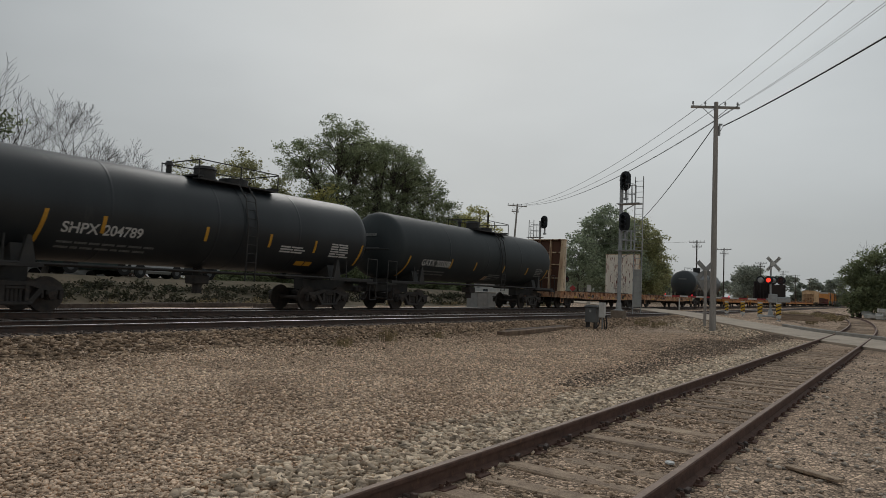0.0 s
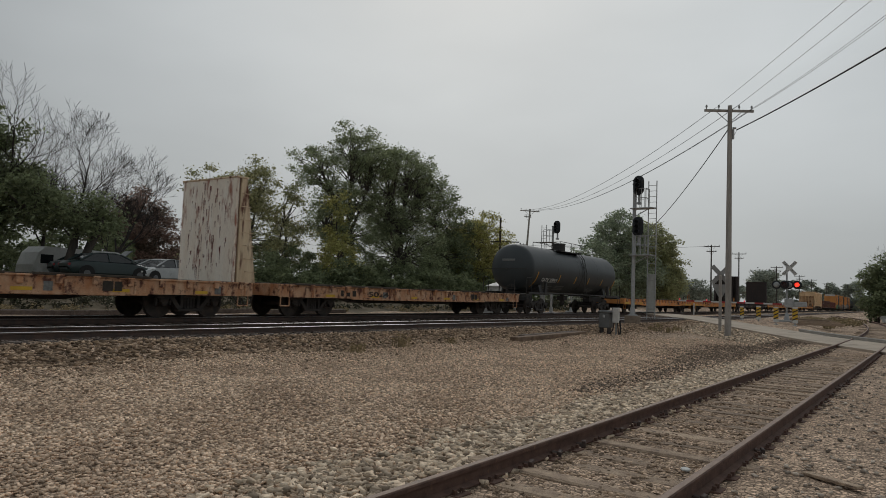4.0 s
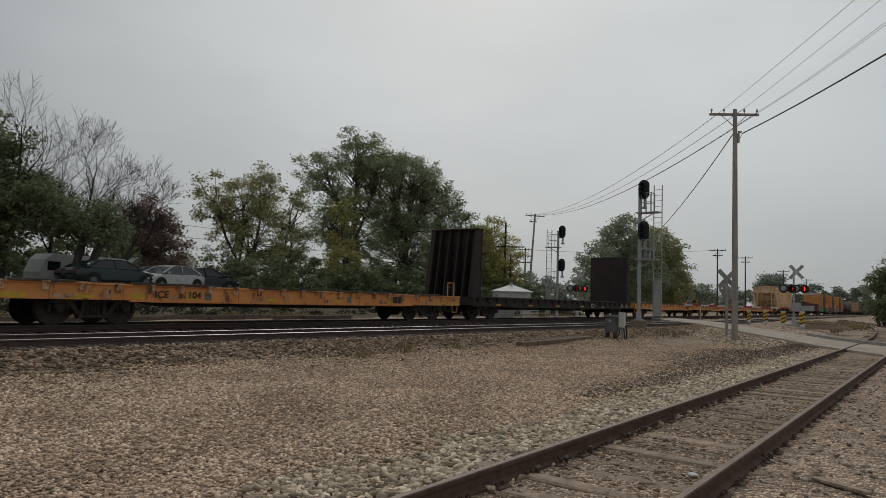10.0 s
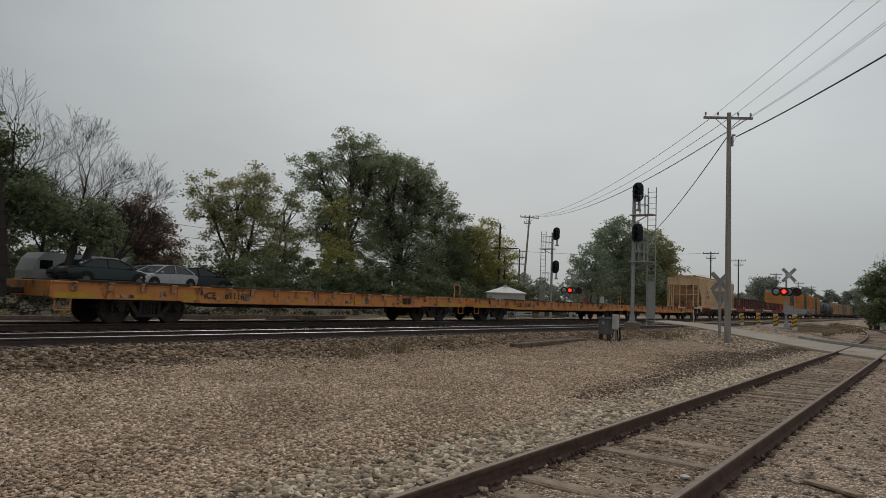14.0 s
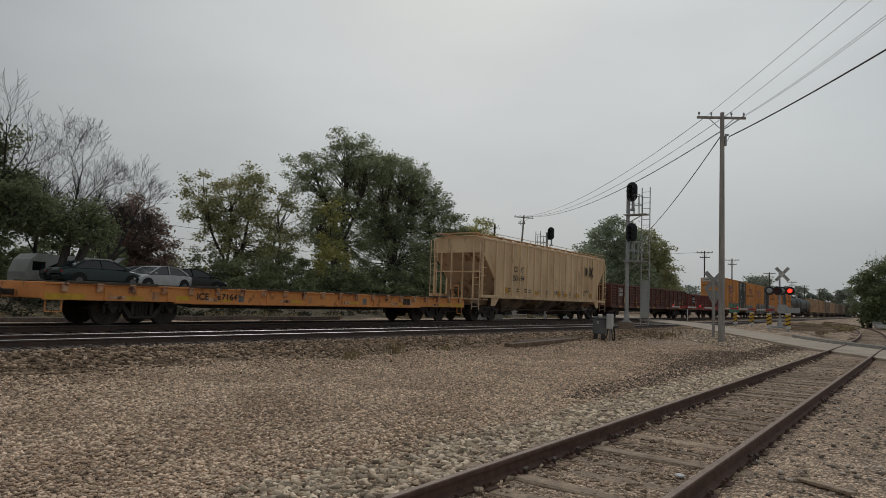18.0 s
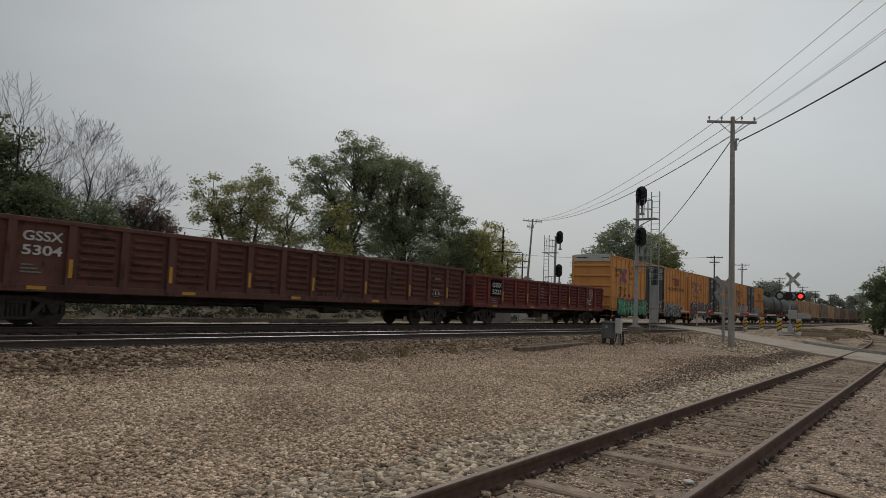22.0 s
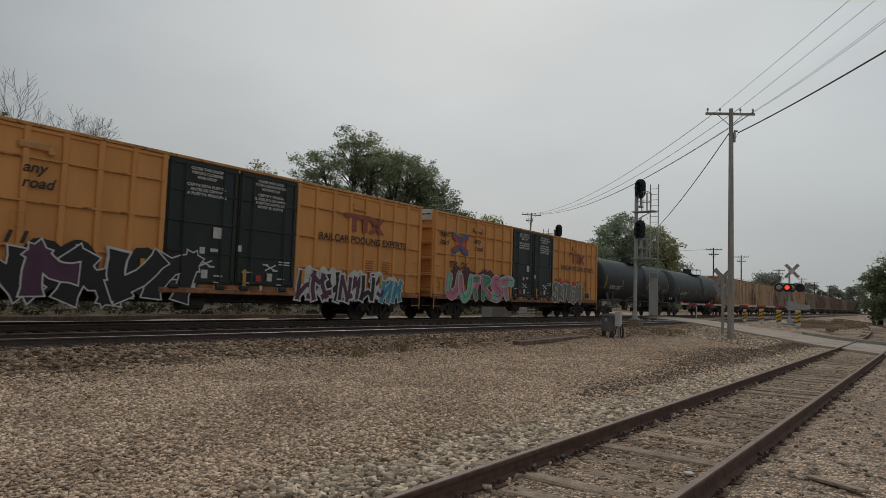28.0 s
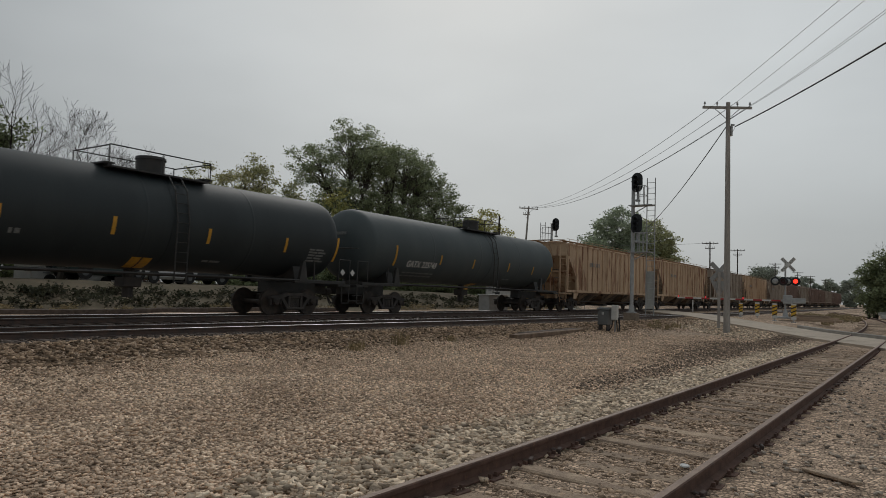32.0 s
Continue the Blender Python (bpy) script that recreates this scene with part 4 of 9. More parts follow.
def flat_car(label, L, mat, bulkheads=None, number="", dark=False, name="flat_car", mark=True, cat="flat car"):
    car = thing(name, label, cat)
    hb, top = L / 2 - 0.55, 1.14
    rng = random.Random(label + number)
    # fish-bellied side sills with stake pockets
    for sgn in (-1, 1):
        x = sgn * 1.44
        o = [(-hb, top), (hb, top), (hb, top - 0.44), (hb - 3.6, top - 0.44), (hb - 4.4, top - 0.50), (-hb + 4.4, top - 0.50), (-hb + 3.6, top - 0.44), (-hb, top - 0.44)]
        part("side_sill", Shape().prism(o, "x", x - 0.03, x + 0.03).box(x + sgn * 0.02, 0, top - 0.02, 0.12, 2 * hb, 0.05, 0.006).box(x + sgn * 0.02, 0, top - 0.46, 0.10, 2 * hb - 7.4, 0.04), mat, car)
        n = int(2 * hb / 0.92)
        pocket = Shape().box(sgn * 0.075, 0, -0.12, 0.10, 0.15, 0.2, 0.012).box(sgn * 0.085, 0, -0.01, 0.13, 0.19, 0.05, 0.01).mesh("stake_pocket")
        pocket.materials.append(M_ORANGE_OLD if mat is M_ORANGE else mat)
        web = Shape().box(sgn * 0.045, 0, -0.27, 0.03, 0.06, 0.34, 0.006).mesh("stiffener")
        web.materials.append(mat)
        for k in range(n):
            y = -hb + (k + 0.5) * 2 * hb / n
            part("stake_pocket", pocket, None, car, at=pose(x, y + rng.uniform(-0.03, 0.03), top + rng.uniform(-0.02, 0.01)))
            if k % 2:
                part("stiffener", web, None, car, at=pose(x, y + 0.18, top))
        # deck boards lap over the sill here and there
        y = -hb + 0.6
        while y < hb - 3.5:
            w = rng.uniform(1.2, 3.4)
            part("edge_board", Shape().box(x + sgn * 0.05, y + w / 2, top + 0.025, 0.16, w, 0.07, 0.01), M_DECK, car, "dark worn edge board")
            y += w + rng.uniform(0.2, 1.6)
    part("centre_sill", Shape().prism([(-hb + 0.3, 1.0), (hb - 0.3, 1.0), (hb - 0.3, 0.78), (hb - 3.8, 0.78), (hb - 5.4, 0.50), (-hb + 5.4, 0.50), (-hb + 3.8, 0.78), (-hb + 0.3, 0.78)], "x", -0.32, 0.32), M_STEEL_BLACK, car)
    for sgn in (-1, 1):
        part("end_sill", Shape().box(0, sgn * hb, top - 0.20, 2.9, 0.10, 0.42, 0.015), mat, car)
        coupler(car, sgn * (L / 2 - 0.1), sgn)
        add_truck(car, sgn * (L / 2 - (3.5 if mat is M_ORANGE and sgn < 0 else 2.55)))
        s = Shape()
        s.path([(1.40, sgn * (hb - 0.1), top - 0.4), (1.40, sgn * (hb - 0.1), 0.40), (1.40, sgn * (hb - 0.5), 0.40), (1.40, sgn * (hb - 0.5), top - 0.4)], 0.02)
        part("step", s, mat, car)
    n = int(2 * hb / 0.45)
    s = Shape()
    for k in range(n):
        y = -hb + (k + 0.5) * 2 * hb / n
        s.box(0, y, top - 0.015 + rng.uniform(-0.008, 0.008), 2.76, 2 * hb / n - 0.02, 0.05)
    part("deck", s, M_DECK, car, "worn plank deck")
    for k in range(6):
        y = -hb + 2.2 + k * (2 * hb - 4.4) / 5
        part("reflective_stripe", Shape().add([(1.476, y, top - 0.40), (1.476, y + 0.5, top - 0.40), (1.476, y + 0.5, top - 0.31), (1.476, y, top - 0.31)], [(0, 1, 2, 3)]), M_TAPE if not dark else M_YELLOW, car, "yellow reflective stripe")
        if not dark:
            part("faded_patch", Shape().add([(1.476, y - 0.52, top - 0.40), (1.476, y - 0.02, top - 0.40), (1.476, y - 0.02, top - 0.30), (1.476, y - 0.52, top - 0.30)], [(0, 1, 2, 3)]), M_ORANGE_OLD, car, "darker faded patch")
            part("data_panel", Shape().add([(1.477, y + 0.75, top - 0.40), (1.477, y + 0.98, top - 0.40), (1.477, y + 0.98, top - 0.16), (1.477, y + 0.75, top - 0.16)], [(0, 1, 2, 3)]), M_GREY_PRINT if k % 2 else M_ORANGE_OLD, car)
    if dark:
        lettering("reporting_mark", "C P", 0.27, M_WHITE_PRINT, car, (1.493, 3.55, top - 0.40), width=0.64, heavy=0.06)
        for y in (hb - 2.2, hb - 1.1):
            part("data_panel", blocks(y, top - 0.36, [0.34, 0.22], 0.24, 0.05, x=1.492), M_GREY_PRINT, car, "white stencilled data panel")
    if mark:
        ink = M_WHITE_PRINT if dark else M_BLACK_PRINT
        if number and not dark and mat is M_ORANGE_OLD:
            for k, (yy, ww) in enumerate(((3.0, 0.16), (3.32, 0.2), (3.66, 0.2))):
                part("reporting_mark", blocks(-hb + yy, top - 0.36, [ww], 0.22, 0, x=1.492), ink, car, "dark company mark")
        elif number and not dark:
            lettering("reporting_mark", "ICE", 0.20, ink, car, (1.493, -hb + 4.45, top - 0.35), width=0.42)
        if number:
            lettering("car_number", number, 0.20, ink, car, (1.493, -hb + (5.2 if mat is M_ORANGE else 4.6), top - 0.35), width=(0.15 if mat is M_ORANGE else 0.32) * len(number))
        part("data_panel", blocks(hb - 5.0, top - 0.37, [0.3, 0.22], 0.26, 0.03, x=1.492), M_BLACK_PRINT, car, "small data panel")
    if mat is M_ORANGE:
        y = hb - 0.85
        part("end_rail", Shape().path([(1.36, y, top), (1.36, y, top + 0.62), (1.36, y + 0.5, top + 0.62), (1.36, y + 0.5, top)], 0.022), mat, car)
        for y, w, z in ((-hb + 0.05, 1.0, 0.0), (-hb + 3.75, 0.42, 0.02), (hb - 1.5, 0.45, 0.04), (hb - 0.75, 0.6, 0.0)):
            part("reflective_stripe", Shape().add([(1.478, y, top - 0.42 + z), (1.478, y + w, top - 0.42 + z), (1.478, y + w, top - 0.28 + z), (1.478, y, top - 0.28 + z)], [(0, 1, 2, 3)]), M_TAPE, car, "yellow reflective stripe")
    if not bulkheads:
        s = Shape()
        s.path([(1.2, hb - 0.05, top), (1.2, hb - 0.05, top + 0.42), (0.7, hb - 0.05, top + 0.42), (0.7, hb - 0.05, top)], 0.025)
        rim = [(0.95 + 0.24 * math.cos(a * math.pi / 8), hb + 0.05, top + 0.30 + 0.24 * math.sin(a * math.pi / 8)) for a in range(17)]
        s.path(rim, 0.018).path([rim[0], rim[8]], 0.012).path([rim[4], rim[12]], 0.012).path([(1.2, hb - 0.05, top + 0.42), (1.2, hb - 0.05, top + 0.8)], 0.018)
        part("hand_brake", s, M_STEEL_BLACK, car, "dark hand brake wheel and rail")
    else:
        face, shell = bulkheads
        for sgn in (-1, 1):
            bh = 4.52
            yi = sgn * (hb - 0.80)
            # ribbed outer side, sheeted inner side
            part("bulkhead_face", Shape().box(0, yi + sgn * 0.06, (top + bh) / 2, 2.86, 0.10, bh - top, 0.015), face, car, "sheeted inner face of the bulkhead")
            if not dark:
                # rust runs down the sheeting, thickest along its middle
                runs = random.Random(31)
                for k in range(90):
                    a = max(-1.38, min(1.38, runs.gauss(0, 0.55) if k % 3 else runs.uniform(-1.35, 1.35)))
                    z1, ln, w = runs.uniform(1.5, bh - 0.05), runs.uniform(0.05, 0.7) * (1.0 if k % 3 else 0.4), runs.uniform(0.012, 0.035)
                    y = yi + sgn * 0.006
                    z0 = max(top + 0.02, z1 - ln)
                    part("rust_run", Shape().add([(a - w, y, z1), (a + w * 0.7, y, z1 + 0.02), (a + w * 0.4, y, (z0 + z1) / 2), (a + w * 0.15, y, z0), (a - w * 0.3, y, z0 + 0.03)], [(0, 1, 2, 3, 4)]), M_RUST_RUN, car)
            part("bulkhead_back", Shape().box(0, yi + sgn * 0.15, (top + bh) / 2, 2.78, 0.06, bh - top, 0.01), shell if dark else M_RUST_SHEET, car)
            for x in (-1.32, -0.82, -0.28, 0.28, 0.82, 1.32) if dark else (-1.32, -0.42, 0.42, 1.32):
                w, deep = (0.24, 0.92) if abs(x) > 1 else (0.06, 0.92 if dark else 0.62)
                part("rib", Shape().prism([(yi + sgn * 0.18, top), (yi + sgn * deep, top), (yi + sgn * 0.40, bh), (yi + sgn * 0.18, bh)], "x", x - w / 2, x + w / 2), shell, car)
            s = Shape().box(0, yi + sgn * 0.22, bh + 0.02, 2.92, 0.46, 0.06, 0.01)
            for z in (2.0, 2.9, 3.7):
                s.box(0, yi + sgn * 0.22, z, 2.7, 0.08, 0.08)
            part("cap_rail", s, shell, car)
            for k in range(7):
                z = top + 0.35 + k * 0.42
                y = yi + sgn * (0.92 - 0.52 * (z - top) / (bh - top))
                l = Shape().path([(1.45, y - sgn * 0.02, z), (1.52, y + sgn * 0.0, z), (1.52, y - sgn * 0.4, z), (1.45, y - sgn * 0.4, z)], 0.012, n=5)
                part("ladder_rung", l, shell, car)
    return car


def ribbon(pts, width, rounded=True):
    """A smooth painted band along (y, z) points, as a strip of quads in the plane x = 0."""
    p = [Vector(q) for q in pts]
    p = [p[0] * 2 - p[1]] + p + [p[-1] * 2 - p[-2]]
    line = []
    for k in range(1, len(p) - 2):
        for i in range(6 if rounded else 2):
            t = i / (6 if rounded else 2)
            line.append(0.5 * (2 * p[k] + (p[k + 1] - p[k - 1]) * t + (2 * p[k - 1] - 5 * p[k] + 4 * p[k + 1] - p[k + 2]) * t * t + (3 * p[k] - p[k - 1] - 3 * p[k + 1] + p[k + 2]) * t ** 3))
    line.append(p[-2])
    first, last = (line[0] - line[1]).normalized(), (line[-1] - line[-2]).normalized()
    line = [line[0] + first * width * 0.45] + line + [line[-1] + last * width * 0.45]
    s = Shape()
    for k, q in enumerate(line):
        d = line[min(k + 1, len(line) - 1)] - line[max(k - 1, 0)]
        d = Vector((-d.y, d.x)).normalized() * width / 2 * ((0.55 if rounded else 1.25) if k in (0, len(line) - 1) else 1.0)
        s.v += [(0.00003 * k, q.x - d.x, q.y - d.y), (0.00003 * k, q.x + d.x, q.y + d.y)]
    s.f = [(2 * k, 2 * k + 2, 2 * k + 3, 2 * k + 1) for k in range(len(line) - 1)]
    return s


def covered_hopper(label, L, mat, dirty, number="", logo=True):
    car = thing("covered_hopper", label, "hopper car")
    edge = M_CREAM_EDGE if mat is M_CREAM else mat
    hb = L / 2 - 0.75
    top, sill, W = 4.28, 1.32, 1.50
    # side sheets: cut away below at the ends along the slope sheet
    for sgn in (-1, 1):
        x = sgn * W
        o = [(-hb + 0.4, top), (hb - 0.4, top), (hb - 0.4, 3.55), (hb - 1.72, 2.2), (hb - 1.72, sill), (-hb + 1.72, sill), (-hb + 1.72, 2.2), (-hb + 0.4, 3.55)]
        part("side_sheet", Shape().prism(o, "x", x - 0.025, x + 0.025), mat, car)
        part("side_sill", Shape().box(x + sgn * 0.01, 0, sill - 0.02, 0.14, 2 * hb - 0.4, 0.16, 0.015), mat, car)
        part("top_chord", Shape().box(x, 0, top + 0.02, 0.14, 2 * hb - 0.8, 0.12, 0.015), edge, car)
        n = 17
        for k in range(n):
            y = -(hb - 1.75) + k * (2 * hb - 3.5) / (n - 1)
            part("rib", Shape().box(x + sgn * 0.05, y, (top + sill) / 2, 0.10, 0.10, top - sill, 0.012), edge, car)
        for e in (-1, 1):
            part("rib", Shape().box(x + sgn * 0.05, e * (hb - 0.46), 3.9, 0.08, 0.09, 0.75, 0.012), mat, car)
            part("corner_post", Shape().box(x - sgn * 0.02, e * (hb - 0.45), 2.45, 0.10, 0.12, 2.3, 0.012), mat, car)
            part("sill_gusset", Shape().prism([(e * (hb - 2.2), sill - 0.1), (e * (hb - 1.4), sill - 0.1), (e * (hb - 1.4), sill - 0.5), (e * (hb - 1.8), sill - 0.5)], "x", x - 0.02, x + 0.02), mat, car)
    # end slopes, end frames, ladders
    for e in (-1, 1):
        part("slope_sheet", Shape().prism([(e * (hb - 0.42), 3.60), (e * (hb - 0.47), 3.52), (e * (hb - 2.75), 1.32), (e * (hb - 2.65), 1.22)], "x", -W, W), dirty, car)
        part("end_sheet", Shape().box(0, e * (hb - 0.42), 3.92, 2 * W, 0.05, 0.74), mat, car)
        s = Shape()
        for x in (-1.0, -0.35, 0.35, 1.0):
            s.box(x, e * (hb - 0.35), 2.35, 0.07, 0.10, 2.4, 0.01)
        s.box(0, e * (hb - 0.3), 2.55, 2 * W - 0.1, 0.05, 0.06)
        part("end_post", s, mat, car)
        part("end_platform", Shape().box(0, e * (hb - 0.5), 1.14, 2 * W, 1.2, 0.10, 0.015).box(0, e * (hb - 1.6), 1.0, 0.6, 3.0, 0.4, 0.02), dirty, car)
        for x0, x1 in ((-1.53, -1.12), (1.12, 1.53)):
            l = Shape()
            for k in range(9):
                l.tube((x0, e * (hb - 0.1), 0.75 + k * 0.37), (x1, e * (hb - 0.1), 0.75 + k * 0.37), 0.014, n=5)
            l.path([(x0, e * (hb - 0.1), 0.6), (x0, e * (hb - 0.1), 4.2)], 0.02)
            l.path([(x1, e * (hb - 0.1), 0.6), (x1, e * (hb - 0.1), 4.0)], 0.02)
            part("ladder", l, edge, car)
        for k in range(5):
            l = Shape().path([(1.56, e * (hb - 0.12), 1.5 + k * 0.42), (1.62, e * (hb - 0.14), 1.5 + k * 0.42), (1.62, e * (hb - 0.62), 1.5 + k * 0.42), (1.56, e * (hb - 0.64), 1.5 + k * 0.42)], 0.013, n=5)
            part("grab_iron", l, edge, car)
        coupler(car, e * (L / 2 - 0.1), e)
        add_truck(car, e * (L / 2 - 2.6))
    # roof with running board
    part("roof", Shape().prism([(-W, top), (-1.1, top + 0.13), (0, top + 0.17), (1.1, top + 0.13), (W, top), (W, top - 0.04), (-W, top - 0.04)], "y", -hb + 0.4, hb - 0.4), mat, car)
    s = Shape()
    for x in (-0.95, 0.95):
        s.box(x, 0, top + 0.27, 0.34, 2 * hb - 0.3, 0.03)
        for k in range(16):
            s.box(x, -hb + 1.1 + k * (2 * hb - 2.2) / 15, top + 0.19, 0.3, 0.05, 0.14)
    for e in (-1, 1):
        s.box(0, e * (hb - 0.25), top + 0.27, 2.6, 0.3, 0.03)
    part("running_board", s, mat, car)
    h = Shape()
    for k in range(14):
        y = -hb + 0.6 + k * (2 * hb - 1.2) / 13
        h.tube((1.5, y, top), (1.5, y, top + 0.34), 0.014, n=5)
    h.path([(1.5, -hb + 0.2, top + 0.34), (1.5, hb - 0.2, top + 0.34)], 0.016)
    part("roof_rail", h, mat, car)
    s = Shape()
    for k in range(4):
        s.box(0, -hb + 2.6 + k * (2 * hb - 5.2) / 3, top + 0.24, 0.95, 2.3, 0.12, 0.03)
    part("hatch", s, mat, car)
    # discharge bays
    span = (2 * hb - 5.2) / 3
    for k in range(3):
        y = -(hb - 2.6) + (k + 0.5) * span
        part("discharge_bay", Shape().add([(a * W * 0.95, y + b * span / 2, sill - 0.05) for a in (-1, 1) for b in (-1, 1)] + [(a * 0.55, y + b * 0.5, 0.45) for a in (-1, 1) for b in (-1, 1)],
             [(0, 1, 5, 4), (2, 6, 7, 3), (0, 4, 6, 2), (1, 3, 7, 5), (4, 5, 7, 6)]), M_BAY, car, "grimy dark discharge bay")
        part("outlet_gate", Shape().box(0, y, 0.40, 1.5, 0.9, 0.14, 0.02), M_STEEL_BLACK, car)
    part("train_line", Shape().path([(1.2, -hb + 3, 0.62), (1.2, hb - 3, 0.62)], 0.03), M_STEEL_BLACK, car)
    x = W + 0.10
    if number:
        a, b = number
        lettering("reporting_mark", "CS", 0.30, M_BLACK_PRINT, car, (x, -hb + 3.66, 2.73), width=0.42)
        lettering("reporting_mark", "XT", 0.30, M_BLACK_PRINT, car, (x, -hb + 4.42, 2.73), width=0.42)
        lettering("car_number", a, 0.30, M_BLACK_PRINT, car, (x, -hb + 3.50, 2.24), width=0.60)
        lettering("car_number", b, 0.30, M_BLACK_PRINT, car, (x, -hb + 4.32, 2.24), width=0.60)
        for a, w in ((3.0, 0.3), (4.0, 0.3), (4.95, 0.35)):
            for z in (1.62, 1.75):
                part("stencil_line", blocks(-hb + a, z, [w], 0.055, 0, x=x), M_BLACK_PRINT, car)
        logo = Shape()
        for e in (-1, 1):
            q = ribbon([(hb - 3.0 - e * 0.26, 3.0), (hb - 3.0, 3.28), (hb - 3.0 + e * 0.26, 3.56)], 0.17, False)
            logo.add(q.v, q.f)
        part("logo", logo, M_BLACK_PRINT, car, "black crossed company emblem", at=pose(x, 0, 0))
        part("logo", Shape().add([(x, hb - 4.0, 3.0), (x, hb - 3.72, 3.0), (x, hb - 3.66, 3.45), (x, hb - 4.05, 3.6)], [(0, 1, 2, 3)]), M_BLACK_PRINT, car, "black company emblem")
        for k in range(9):
            yy = -hb + 5.5 + k * 1.15
            part("stencil_line", blocks(yy, 1.62, [0.34], 0.05, 0, x=x), M_GREY_PRINT, car)
            part("stencil_line", blocks(yy + 0.04, 1.74, [0.26], 0.05, 0, x=x), M_GREY_PRINT, car)
        part("hazard_diamond", Shape().add([(x + 0.001, 0.25, 1.75), (x + 0.001, 0.37, 1.63), (x + 0.001, 0.49, 1.75), (x + 0.001, 0.37, 1.87)], [(0, 1, 2, 3)]), M_GREY_PRINT, car, "small diamond mark")
        for yy in (-hb + 6.3, 1.5, 3.4):
            part("reflective_stripe", Shape().add([(x + 0.001, yy, 1.52), (x + 0.001, yy + 0.5, 1.52), (x + 0.001, yy + 0.5, 1.72), (x + 0.001, yy, 1.72)], [(0, 1, 2, 3)]), M_YELLOW, car, "faded yellow patch")
        g = Shape()
        for y0, z0, y1, z1 in ((-0.2, 1.95, 0.0, 2.1), (0, 2.1, 0.1, 1.95), (0.1, 1.95, 0.25, 2.12), (0.25, 2.12, 0.45, 2.0), (0.45, 2.0, 0.6, 2.15), (0.6, 2.15, 0.75, 1.95)):
            g.add([(x, hb - 4.1 + y0, z0 - 0.15), (x, hb - 4.1 + y1, z1 - 0.15), (x, hb - 4.1 + y1, z1 - 0.08), (x, hb - 4.1 + y0, z0 - 0.08)], [(0, 1, 2, 3)])
        part("scrawl", g, M_BLACK_PRINT, car, "black sprayed scrawl")
        for yy in (-hb + 2.72, 0.6, hb - 3.2):
            part("reflective_stripe", Shape().add([(x, yy, 1.55), (x, yy + 0.42, 1.55), (x, yy + 0.42, 1.83), (x, yy, 1.83)], [(0, 1, 2, 3)]), M_YELLOW, car, "faded yellow patch")
    else:
        part("reporting_mark", blocks(-hb + 3.9, 3.0, [0.2, 0.2, 0.2, -0.2, 0.15, 0.15, 0.15], 0.26, 0.07, x=x), M_GREY_PRINT, car, "faded company mark")
    return car


